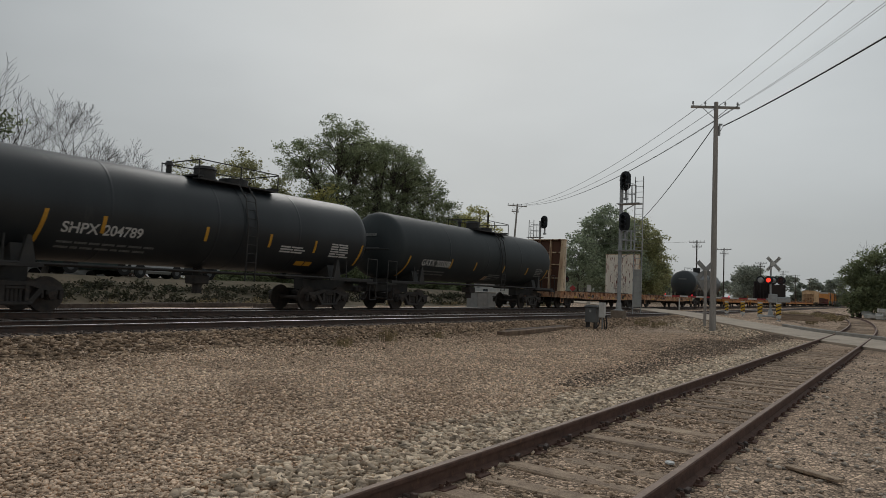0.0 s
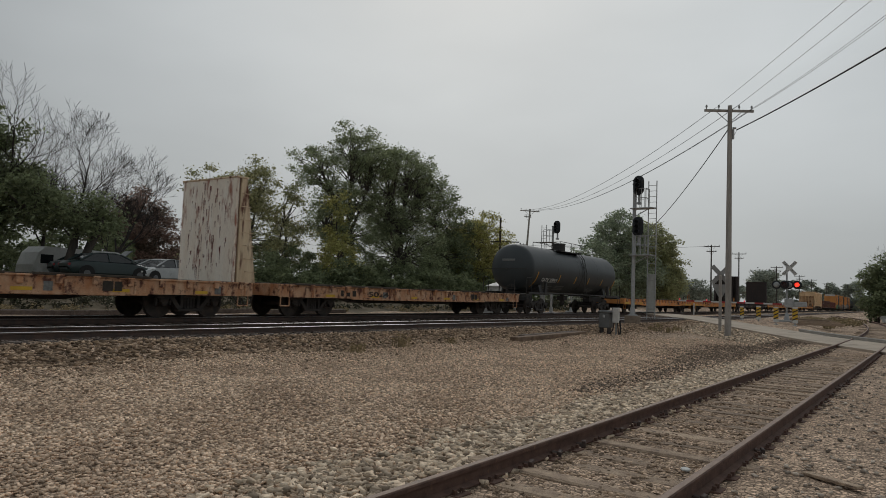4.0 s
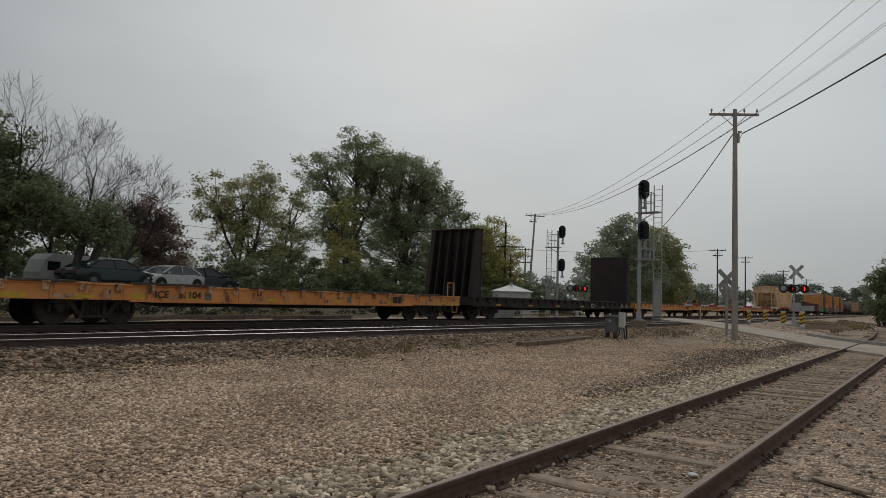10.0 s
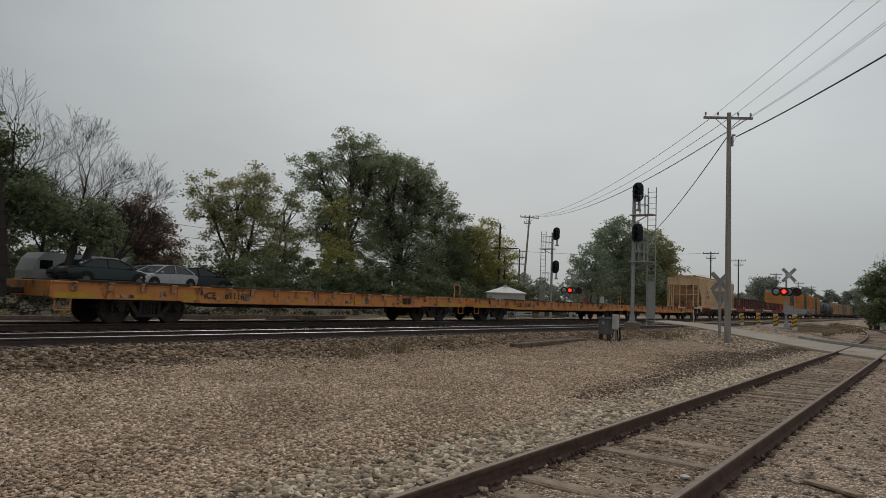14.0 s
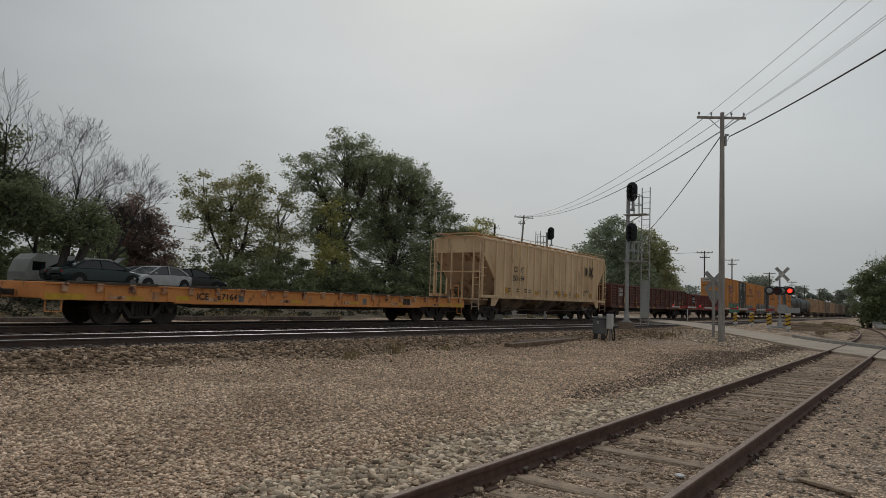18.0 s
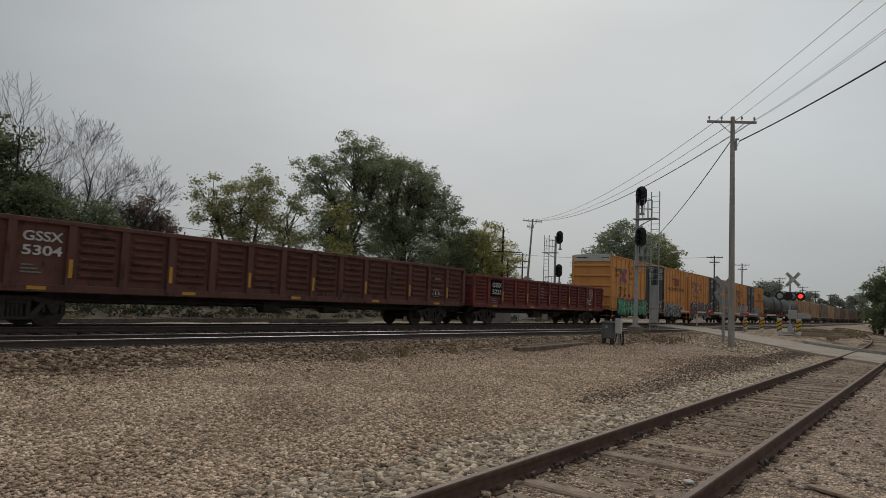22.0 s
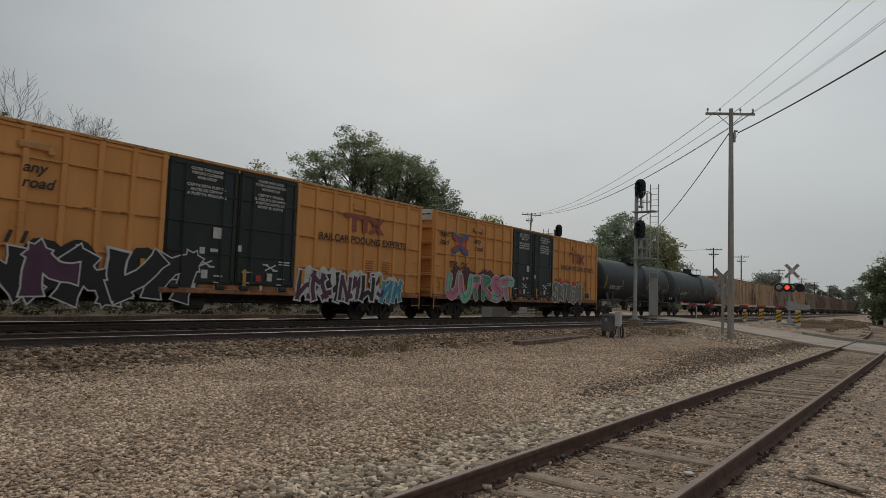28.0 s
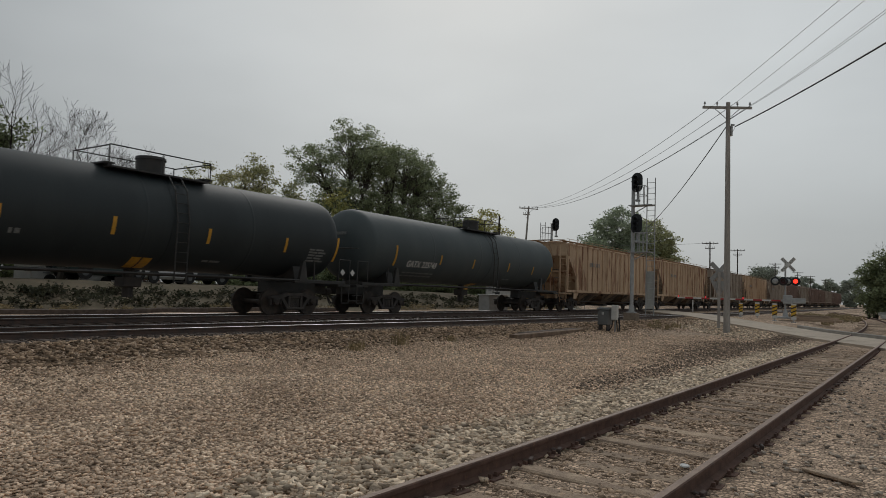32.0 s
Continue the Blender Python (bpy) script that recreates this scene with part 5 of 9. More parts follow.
def gondola(label, L, mat, top, number="", panels=12, shield=False):
    car = thing("gondola", label, "gondola car")
    hb = L / 2 - 0.55
    W, bot = 1.46, 1.0
    for sgn in (-1, 1):
        x = sgn * W
        part("side_sheet", Shape().box(x - sgn * 0.03, 0, (top + bot) / 2, 0.05, 2 * hb, top - bot), mat, car)
        part("top_chord", Shape().box(x + sgn * 0.03, 0, top, 0.16, 2 * hb + 0.06, 0.13, 0.02), mat, car)
        part("side_sill", Shape().box(x + sgn * 0.02, 0, bot, 0.12, 2 * hb, 0.20, 0.02), mat, car)
        for k in range(panels + 1):
            y = -hb + k * 2 * hb / panels
            part("side_post", Shape().prism([(y - 0.10, bot), (y + 0.10, bot), (y + 0.10, top - 0.05), (y - 0.10, top - 0.05)], "x", x - 0.02 if sgn > 0 else x - 0.10, x + 0.10 if sgn > 0 else x + 0.02), mat, car)
        for k in range(panels):
            y = -hb + (k + 0.5) * 2 * hb / panels
            skip = k == 1 or (shield and k == panels - 2)
            if not skip:
                w = 2 * hb / panels * 0.30
                for j in range(6):
                    z = bot + 0.34 + j * (top - bot - 0.52) / 5.4
                    part("pressed_panel", Shape().add([(x, y - w - 0.05, z - 0.075), (x, y + w + 0.05, z - 0.075), (x, y + w + 0.05, z + 0.075), (x, y - w - 0.05, z + 0.075),
                           (x + sgn * 0.085, y - w, z + 0.0), (x + sgn * 0.085, y + w, z + 0.0), (x + sgn * 0.085, y + w, z + 0.04), (x + sgn * 0.085, y - w, z + 0.04)],
                          [(0, 1, 5, 4), (1, 2, 6, 5), (2, 3, 7, 6), (3, 0, 4, 7), (4, 5, 6, 7)] if sgn > 0 else [(4, 5, 1, 0), (5, 6, 2, 1), (6, 7, 3, 2), (7, 4, 0, 3), (7, 6, 5, 4)]), mat, car)
    for e in (-1, 1):
        s = Shape().box(0, e * hb, (top + bot) / 2, 2 * W, 0.07, top - bot + 0.1, 0.01)
        for k in range(4):
            s.box(0, e * (hb + 0.05), bot + 0.25 + k * (top - bot - 0.3) / 3, 2 * W, 0.09, 0.11, 0.02)
        part("end_wall", s, mat, car)
        l = Shape()
        for k in range(5):
            z = 0.62 + k * 0.38
            l.path([(1.52, e * (hb - 0.02), z), (1.56, e * (hb - 0.02), z), (1.56, e * (hb - 0.45), z), (1.52, e * (hb - 0.45), z)], 0.014, n=5)
        part("ladder", l, mat, car)
        coupler(car, e * (L / 2 - 0.1), e)
        add_truck(car, e * (L / 2 - 2.4))
    part("floor_pan", Shape().box(0, 0, bot - 0.02, 2 * W - 0.1, 2 * hb, 0.08), M_STEEL_BLACK, car)
    part("centre_sill", Shape().box(0, 0, 0.80, 0.6, 2 * hb, 0.36, 0.02), M_STEEL_BLACK, car)
    part("brake_gear", Shape().tube((0.8, -1.0, 0.66), (0.8, -0.3, 0.66), 0.22, n=12).tube((0.7, 2.0, 0.66), (0.7, 2.9, 0.66), 0.2, n=12).path([(0.9, -hb + 3, 0.72), (0.9, hb - 3, 0.72)], 0.025), M_STEEL_BLACK, car)
    x = W + 0.105
    n = panels
    for k in range(n):
        if k % 2 == 1:
            y = -hb + (k + 1) * 2 * hb / n - 0.05
            part("reflective_stripe", Shape().add([(x, y, bot + 0.28), (x, y + 0.10, bot + 0.28), (x, y + 0.10, bot + 0.75), (x, y, bot + 0.75)], [(0, 1, 2, 3)]), M_YELLOW, car, "yellow reflective stripe")
        if k % 3 == 1:
            y = -hb + (k + 0.3) * 2 * hb / n
            part("reflective_stripe", Shape().add([(x - 0.02, y, bot - 0.04), (x - 0.02, y + 0.45, bot - 0.04), (x - 0.02, y + 0.45, bot + 0.05), (x - 0.02, y, bot + 0.05)], [(0, 1, 2, 3)]), M_YELLOW, car, "yellow reflective stripe")
    yb = -hb + 1 * 2 * hb / n + (0.3 if shield else 0.16)
    x = W + 0.004
    if shield:
        part("sign_board", Shape().box(W + 0.02, yb + 0.62, top - 0.55, 0.05, 1.25, 0.85, 0.008), M_BLACK_BOARD, car, "black number board")
    lettering("reporting_mark", "GSSX", 0.24, M_WHITE_PRINT, car, (W + 0.051, yb + 0.1, top - 0.50), width=0.95)
    if number:
        lettering("car_number", number, 0.24, M_WHITE_PRINT, car, (W + 0.051, yb + 0.1, top - 0.85), width=0.95)
    yq = hb - 2 * 2 * hb / n + 0.45
    if shield:
        part("sign_board", Shape().box(W + 0.02, yq - 0.25, bot + 0.75, 0.05, 0.55, 0.62, 0.008), M_BLACK, car, "dark painted patch")
        o = [(yq + a, top - 0.16 + b) for a, b in ((0.0, 0.0), (0.1, 0.06), (0.3, 0.02), (0.5, 0.06), (0.6, 0.0), (0.62, -0.34), (0.52, -0.56), (0.3, -0.68), (0.08, -0.56), (-0.02, -0.34))]
        part("company_shield", Shape().prism(o, "x", W + 0.03, W + 0.052), M_FADED_SHIELD, car, "faded pink company shield")
        for b in (0.1, 0.3, 0.46):
            part("shield_mark", Shape().box(W + 0.054, yq + 0.3, top - 0.16 - b, 0.004, 0.46 - 0.3 * b, 0.06), M_GON_RED, car)
        part("pale_patch", Shape().box(W + 0.01, -0.9, bot + 0.85, 0.03, 0.45, 0.62, 0.006), M_GREY_PRINT, car, "scraped pale paint patch")
    else:
        part("data_panel", blocks(yq, top - 0.6, [0.45], 0.12, 0.1, x=W + 0.06).add([(W + 0.06, yq, bot + 0.3), (W + 0.06, yq + 0.45, bot + 0.3), (W + 0.06, yq + 0.45, bot + 0.58), (W + 0.06, yq, bot + 0.58)], [(0, 1, 2, 3)]), M_GREY_PRINT, car, "white stencilled data panel")
    part("data_panel", Shape().box(W + 0.065, yq + 0.1, bot + 0.47, 0.01, 0.44, 0.30), M_WHITE_PRINT, car, "white data panel with dark squares")
    for a in (-0.02, 0.2):
        part("panel_mark", Shape().box(W + 0.072, yq + a, bot + 0.47, 0.006, 0.14, 0.18), M_BLACK_PRINT, car)
    for k in range(3):
        part("stencil_line", blocks(yb + 0.1, top - 1.12 - 0.09 * k, [0.3 + 0.1 * k], 0.04, 0, x=W + 0.051), M_GREY_PRINT, car)
    return car


# bent strokes that the sprayed shapes are made of
STROKES = (
    (((0.1, 0.0), (0.12, 0.5), (0.1, 1.0)), ((0.1, 0.98), (0.75, 0.85), (0.2, 0.5), (0.9, 0.02))),
    (((0.9, 0.85), (0.4, 1.0), (0.1, 0.7), (0.85, 0.35), (0.5, 0.0), (0.05, 0.12)),),
    (((0.02, 0.0), (0.2, 1.0), (0.5, 0.3), (0.8, 1.0), (0.98, 0.0)),),
    (((0.1, 1.0), (0.12, 0.3), (0.5, 0.0), (0.88, 0.3), (0.9, 1.0)),),
    (((0.5, 1.0), (0.1, 0.75), (0.1, 0.25), (0.5, 0.0), (0.9, 0.25), (0.9, 0.75), (0.5, 1.0)),),
    (((0.0, 0.9), (0.5, 1.0), (1.0, 0.9)), ((0.5, 0.95), (0.42, 0.5), (0.5, 0.0))),
    (((0.9, 0.9), (0.3, 1.0), (0.1, 0.5), (0.3, 0.0), (0.9, 0.1)), ((0.2, 0.5), (0.5, 0.56), (0.78, 0.5))),
    (((0.05, 0.0), (0.3, 0.65), (0.5, 1.0), (0.7, 0.6), (0.95, 0.0)), ((0.25, 0.35), (0.5, 0.4), (0.75, 0.35))),
)


def wild_strokes(rng):
    """Two or three slanted bars, a zigzag between them and a hooked or pointed end."""
    a, b = rng.uniform(0.0, 0.3), rng.uniform(0.7, 1.0)
    made = [((a, 0.0), (a + rng.uniform(-0.1, 0.15), 0.5), (a + rng.uniform(-0.15, 0.15), 1.0))]
    if rng.random() < 0.7:
        made.append(((b, 1.0), (b - rng.uniform(-0.1, 0.15), 0.5), (b + rng.uniform(-0.1, 0.15), 0.0)))
    made.append(((a, rng.choice((0.95, 0.55, 0.1))), ((a + b) / 2, rng.uniform(0.3, 0.7)), (b, rng.choice((0.9, 0.5, 0.05)))))
    if rng.random() < 0.5:
        made.append(((b - 0.1, rng.uniform(0.0, 0.2)), (b + 0.12, 0.12), (b + 0.3, rng.uniform(0.2, 0.45))))
    return made


def spray(y0, y1, z0, z1, x, seed, fills, outline, car, letters=7, halo=(), shine=None, heavy=0.34, line=0.09, rounded=False):
    """Sprayed letter-like shapes of bent bands: clouds of colour, outline, fill and thin lines, as layers of paint."""
    rng = random.Random(seed)
    w, h = (y1 - y0) / letters, z1 - z0
    for k, mat in enumerate(halo):
        n = max(2, letters - 1)
        for j in range(n):
            cy, cz = y0 + (j + 0.5 + rng.uniform(-0.4, 0.4)) * (y1 - y0) / n, z0 + h * (0.62 if k == 0 else rng.uniform(0.75, 0.95))
            ring = []
            for i in range(22):
                a = 2 * math.pi * i / 22
                q = (0.52 if k == 0 else 0.34) * rng.uniform(0.94, 1.06)
                ring.append((x + 0.0003 * (j + 10 * k), cy + math.cos(a) * w * 0.85 * q * 1.2, cz + math.sin(a) * h * q))
            part("graffiti_cloud", Shape().add(ring, [tuple(range(22))]), M_SPRAY[mat], car, "sprayed cloud of colour")
    for k in range(letters):
        grow, tilt, lift = rng.uniform(1.05, 1.35), rng.uniform(-0.2, 0.25), rng.uniform(-0.06, 0.06) * h
        wide = heavy * w * rng.uniform(0.8, 1.2)
        out, inner, second, thin = Shape(), Shape(), Shape(), Shape()
        for layer, stroke in enumerate(rng.choice(STROKES) if rounded else wild_strokes(rng)):
            pts = []
            for p, q in stroke:
                q = 0.14 + 0.72 * q + rng.uniform(-0.06, 0.06)
                pts.append((y0 + (k + 0.5 + (p - 0.5 + rng.uniform(-0.08, 0.08)) * grow * 0.92) * w + tilt * (q - 0.5) * w, z0 + lift + q * h))
            for shape, width in ((out, wide + line), (inner, wide), (thin, 0.024)):
                b = ribbon(pts if shape is not thin else [(p + wide * 0.18, q + wide * 0.14) for p, q in pts], width, rounded)
                shape.add([(q[0] + 0.0011 * layer, q[1], q[2]) for q in b.v], b.f)
            if rounded:
                # a second colour fades in over a stretch of each stroke
                b = ribbon(pts[:2] if rng.random() < 0.5 else pts[-2:], wide * 0.72, True)
                second.add([(q[0] + 0.0011 * layer, q[1], q[2]) for q in b.v], b.f)
        at = x + 0.010 + 0.016 * (k % 2)
        part("graffiti_outline", out, M_SPRAY[outline], car, "sprayed graffiti outline", at=pose(at, 0, 0))
        part("graffiti_fill", inner, M_SPRAY[fills[k % len(fills)]], car, "sprayed graffiti letter", at=pose(at + 0.005, 0, 0))
        if rounded:
            part("graffiti_shade", second, M_SPRAY[fills[(k + 1) % len(fills)]], car, "sprayed second colour", at=pose(at + 0.0075, 0, 0))
        if shine:
            part("graffiti_stroke", thin, M_SPRAY[shine], car, "thin sprayed line", at=pose(at + 0.010, 0, 0))


M_SPRAY = {k: material("spray_" + k, c, tuple(q * 0.8 for q in c), rough=0.5, scale=3, bump=0) for k, c in dict(
    white=(0.66, 0.66, 0.64), black=(0.015, 0.015, 0.017), green=(0.05, 0.33, 0.17), teal=(0.05, 0.20, 0.24), plum=(0.22, 0.05, 0.10), purple=(0.10, 0.035, 0.075), pink=(0.60, 0.20, 0.31), grey=(0.26, 0.26, 0.26), moss=(0.12, 0.175, 0.135), slate=(0.19, 0.195, 0.19), mint=(0.22, 0.55, 0.38), blue=(0.03, 0.13, 0.36), red=(0.48, 0.05, 0.04), cyan=(0.08, 0.36, 0.44), magenta=(0.30, 0.05, 0.16), orange=(0.55, 0.20, 0.12), maroon=(0.10, 0.025, 0.03)).items()}


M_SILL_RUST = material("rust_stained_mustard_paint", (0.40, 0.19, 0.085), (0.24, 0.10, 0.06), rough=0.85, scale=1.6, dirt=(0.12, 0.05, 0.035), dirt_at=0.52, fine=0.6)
# rust stains, with the shade along the ribs also put into the colour
M_RIB = material("rust_and_rib_shade_mustard", (0.64, 0.35, 0.13), (0.50, 0.25, 0.09), rough=0.8, scale=2.0, dirt=(0.26, 0.11, 0.05), dirt_at=0.55, fine=0.5)
M_FADED_SHIELD = material("faded_pink_shield_paint", (0.42, 0.22, 0.20), (0.30, 0.13, 0.12), rough=0.8, scale=5, bump=0)
M_EMBLEM = material("faded_red_brown_emblem", (0.34, 0.10, 0.065), (0.26, 0.085, 0.06), rough=0.75, scale=4, bump=0)
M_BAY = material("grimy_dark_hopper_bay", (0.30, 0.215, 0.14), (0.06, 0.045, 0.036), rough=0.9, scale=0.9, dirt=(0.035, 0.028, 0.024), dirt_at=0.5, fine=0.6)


def boxcar(label, L, number, art):
    car = thing("boxcar", label, "boxcar")
    hb = L / 2 - 0.62
    W, bot, top = 1.50, 1.02, 4.98
    d0, d1 = -2.4, 2.65
    mat = M_BOX_YELLOW
    part("body", Shape().box(0, 0, (bot + top) / 2, 2 * W - 0.1, 2 * hb - 0.08, top - bot - 0.08, 0.01), mat, car)
    part("roof", Shape().prism([(-W, top - 0.02), (-1.2, top + 0.06), (0, top + 0.10), (1.2, top + 0.06), (W, top - 0.02), (W, top - 0.08), (-W, top - 0.08)], "y", -hb - 0.02, hb + 0.02), M_WHITE_PAINT, car, "pale metal roof")
    for sgn in (-1, 1):
        x = sgn * W
        for lo, hi in ((-hb, d0), (d1, hb)):
            part("side_sheet", Shape().box(x - sgn * 0.02, (lo + hi) / 2, (bot + top) / 2, 0.05, hi - lo, top - bot - 0.06), mat, car)
            n = 8
            for k in range(n + 1):
                y = lo + 0.08 + k * (hi - lo - 0.16) / n
                part("side_post", Shape().box(x + sgn * 0.035, y, (bot + top) / 2 + 0.05, 0.085, 0.16, top - bot - 0.25, 0.02), mat, car)
            for z in (1.95, 3.05, 4.12):
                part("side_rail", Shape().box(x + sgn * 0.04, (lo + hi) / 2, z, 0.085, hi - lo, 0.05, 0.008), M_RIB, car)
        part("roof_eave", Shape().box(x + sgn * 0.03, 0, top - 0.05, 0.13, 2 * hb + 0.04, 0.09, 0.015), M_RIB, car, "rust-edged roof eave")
        part("roof_channel", Shape().box(x + sgn * 0.02, 0, top - 0.15, 0.06, 2 * hb, 0.10, 0.01), mat, car)
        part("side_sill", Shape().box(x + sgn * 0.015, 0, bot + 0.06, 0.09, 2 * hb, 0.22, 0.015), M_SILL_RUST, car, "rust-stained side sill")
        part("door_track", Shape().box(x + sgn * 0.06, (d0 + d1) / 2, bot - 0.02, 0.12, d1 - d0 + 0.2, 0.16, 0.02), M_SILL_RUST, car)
        for j in range(2):
            lo, hi = d0 + j * (d1 - d0) / 2 + 0.03, d0 + (j + 1) * (d1 - d0) / 2 - 0.03
            door = part("plug_door", Shape().box(x + sgn * 0.03, (lo + hi) / 2, (bot + top) / 2 + 0.05, 0.06, hi - lo, top - bot - 0.30, 0.012), M_DOOR_GREEN, car, "dark green plug door")
            for z in (1.30, 2.15, 3.05, 3.95, 4.75):
                part("door_stiffener", Shape().box(x + sgn * 0.075, (lo + hi) / 2, z, 0.04, hi - lo - 0.06, 0.07, 0.01), M_DOOR_GREEN, door)
            for y in (lo + 0.1, hi - 0.1):
                part("door_stile", Shape().box(x + sgn * 0.075, y, (bot + top) / 2 + 0.05, 0.04, 0.10, top - bot - 0.4, 0.01), M_DOOR_GREEN, door)
            if sgn > 0:
                b = Shape()
                for y in (lo + 0.55, hi - 0.55):
                    b.tube((x + 0.12, y, bot + 0.1), (x + 0.12, y, top - 0.2), 0.02, n=6)
                part("lock_bar", b, M_DOOR_GREEN, door)
    for e in (-1, 1):
        s = Shape()
        for k in range(5):
            part("end_rib", Shape().box(0, e * (hb + 0.02), 1.35 + k * 0.72, 2 * W - 0.1, 0.10, 0.16, 0.03), mat, car)
        s.box(-W + 0.05, e * hb, (bot + top) / 2, 0.12, 0.12, top - bot, 0.02).box(W - 0.05, e * hb, (bot + top) / 2, 0.12, 0.12, top - bot, 0.02)
        part("end_post", s, mat, car)
        panel = part("end_top_panel", Shape().box(0, e * (hb + 0.02), top - 0.20, 2 * W - 0.2, 0.06, 0.50, 0.01), M_WHITE_PAINT, car, "white top panel of the end")
        for x0, x1 in ((-1.2, -0.35), (0.75, 1.0), (1.05, 1.32)):
            part("stencil_line", Shape().box((x0 + x1) / 2, e * (hb + 0.052), top - 0.17, x1 - x0, 0.004, 0.06), M_BLACK_PRINT, panel)
        part("brake_platform", Shape().box(-0.4, e * (hb + 0.22), 2.05, 0.9, 0.32, 0.05, 0.01).path([(-0.8, e * (hb + 0.36), 2.05), (-0.8, e * (hb + 0.36), 2.6), (0.0, e * (hb + 0.36), 2.6), (0.0, e * (hb + 0.36), 2.05)], 0.016), mat, car)
        l = Shape()
        for k in range(5):
            l.path([(1.52, e * (hb - 0.04), 0.64 + k * 0.46), (1.58, e * (hb - 0.04), 0.64 + k * 0.46), (1.58, e * (hb - 0.5), 0.64 + k * 0.46), (1.52, e * (hb - 0.5), 0.64 + k * 0.46)], 0.016, n=5)
            l.tube((1.05, e * (hb + 0.1), 0.64 + k * 0.46), (1.48, e * (hb + 0.1), 0.64 + k * 0.46), 0.014, n=5)
        l.path([(1.58, e * (hb - 0.04), 0.5), (1.58, e * (hb - 0.04), 2.5)], 0.02)
        part("ladder", l, mat, car)
        part("end_platform", Shape().box(0, e * (hb + 0.28), 1.0, 1.8, 0.4, 0.06), M_STEEL_BLACK, car)
        coupler(car, e * (L / 2 - 0.1), e)
        add_truck(car, e * (L / 2 - 2.9))
    part("centre_sill", Shape().box(0, 0, 0.80, 0.7, 2 * hb, 0.36, 0.02).box(0, 0, 0.94, 2.5, 2 * hb - 4, 0.1), M_STEEL_BLACK, car)
    part("brake_gear", Shape().tube((0.9, -1.4, 0.62), (0.9, -0.6, 0.62), 0.22, n=12).path([(1.0, -hb + 4, 0.70), (1.0, hb - 4, 0.70)], 0.025), M_STEEL_BLACK, car)
    # lettering and emblem
    x = W + 0.08
    lettering("slogan", "next\nload", 0.27, M_BLACK_PRINT, car, (x, -9.25, 3.86), width=0.78, lean=0.25)
    lettering("slogan", "any\nroad", 0.27, M_BLACK_PRINT, car, (x, -6.25, 3.76), width=0.80, lean=0.25)
    # crossed emblem: every arm is a blue and a red bar
    cy, cz, hw, hh, th = -7.55, 3.60, 0.70, 0.36, 0.17
    for sy in (-1, 1):
        for sz in (-1, 1):
            for mt, lo, off in ((M_SPRAY["blue"], 0.0, 0.0), (M_SPRAY["red"], -1.0, 0.002)):
                u, w = lo * sz * th, (lo + 1) * sz * th
                mid = sz * th * 0.9
                part("emblem_bar", Shape().add([(x + off, cy + sy * 0.07, cz + mid + u), (x + off, cy + sy * hw, cz + sz * (hh + 0.06) + u), (x + off, cy + sy * (hw - 0.03), cz + sz * (hh + 0.06) + w), (x + off, cy + sy * 0.07, cz + mid + w)], [(0, 1, 2, 3)]), mt, car, "blue emblem bar" if off == 0 else "red emblem bar")
    part("emblem_bar", Shape().box(x, cy, cz, 0.004, 0.15, th * 2.4), M_SPRAY["blue"], car, "blue emblem bar")
    lettering("reporting_mark", "TB", 0.30, M_BLACK_PRINT, car, (x, -8.45, 2.45), width=0.66, lean=0.2)
    lettering("reporting_mark", "OX", 0.30, M_BLACK_PRINT, car, (x, -7.5, 2.45), width=0.66, lean=0.2)
    if number:
        for k in range(3):
            lettering("car_number", number[2 * k:2 * k + 2], 0.30, M_BLACK_PRINT, car, (x, -8.45 + 0.95 * k, 2.02), width=0.55, lean=0.2)
    placard_at = -6.45
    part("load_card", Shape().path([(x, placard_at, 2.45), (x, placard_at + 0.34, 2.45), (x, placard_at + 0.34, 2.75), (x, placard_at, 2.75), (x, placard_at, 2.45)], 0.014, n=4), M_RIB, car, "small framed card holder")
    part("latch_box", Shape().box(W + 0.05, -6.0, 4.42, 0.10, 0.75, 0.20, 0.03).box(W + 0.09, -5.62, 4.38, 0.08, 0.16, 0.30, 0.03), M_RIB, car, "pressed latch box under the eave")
    x = W + 0.010
    lettering("slogan", "RAILCAR POOLING EXPERTS", 0.26, M_BLACK_PRINT, car, (x + 0.075, 3.75, 3.02), width=5.1)
    s = Shape()
    for a, b, c, d in ((-0.30, 0.50, 1.25, 0.68), (0.10, 0.0, 0.38, 0.50), (0.74, 0.0, 1.02, 0.50)):
        s.add([(x + 0.075, 5.35 + a, 3.46 + b), (x + 0.075, 5.35 + c, 3.46 + b), (x + 0.075, 5.35 + c, 3.46 + d), (x + 0.075, 5.35 + a, 3.46 + d)], [(0, 1, 2, 3)])
    for e in (-1, 1):
        s.add([(x + 0.077, 6.92 - e * 0.48, 3.46), (x + 0.077, 6.92 - e * 0.18, 3.46), (x + 0.077, 6.92 + e * 0.48, 4.08), (x + 0.077, 6.92 + e * 0.18, 4.08)], [(0, 1, 2, 3)])
    part("emblem", s, M_EMBLEM, car, "faded red-brown company emblem")
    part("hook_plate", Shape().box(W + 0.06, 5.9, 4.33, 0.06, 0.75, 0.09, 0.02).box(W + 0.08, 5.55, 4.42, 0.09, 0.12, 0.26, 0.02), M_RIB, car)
    for k in range(5):
        for y in (6.3, 7.35):
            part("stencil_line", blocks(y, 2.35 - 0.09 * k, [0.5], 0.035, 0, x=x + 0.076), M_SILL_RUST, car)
    # warnings, stickers and lock marks on the doors
    xd = W + 0.099
    mid = (d0 + d1) / 2
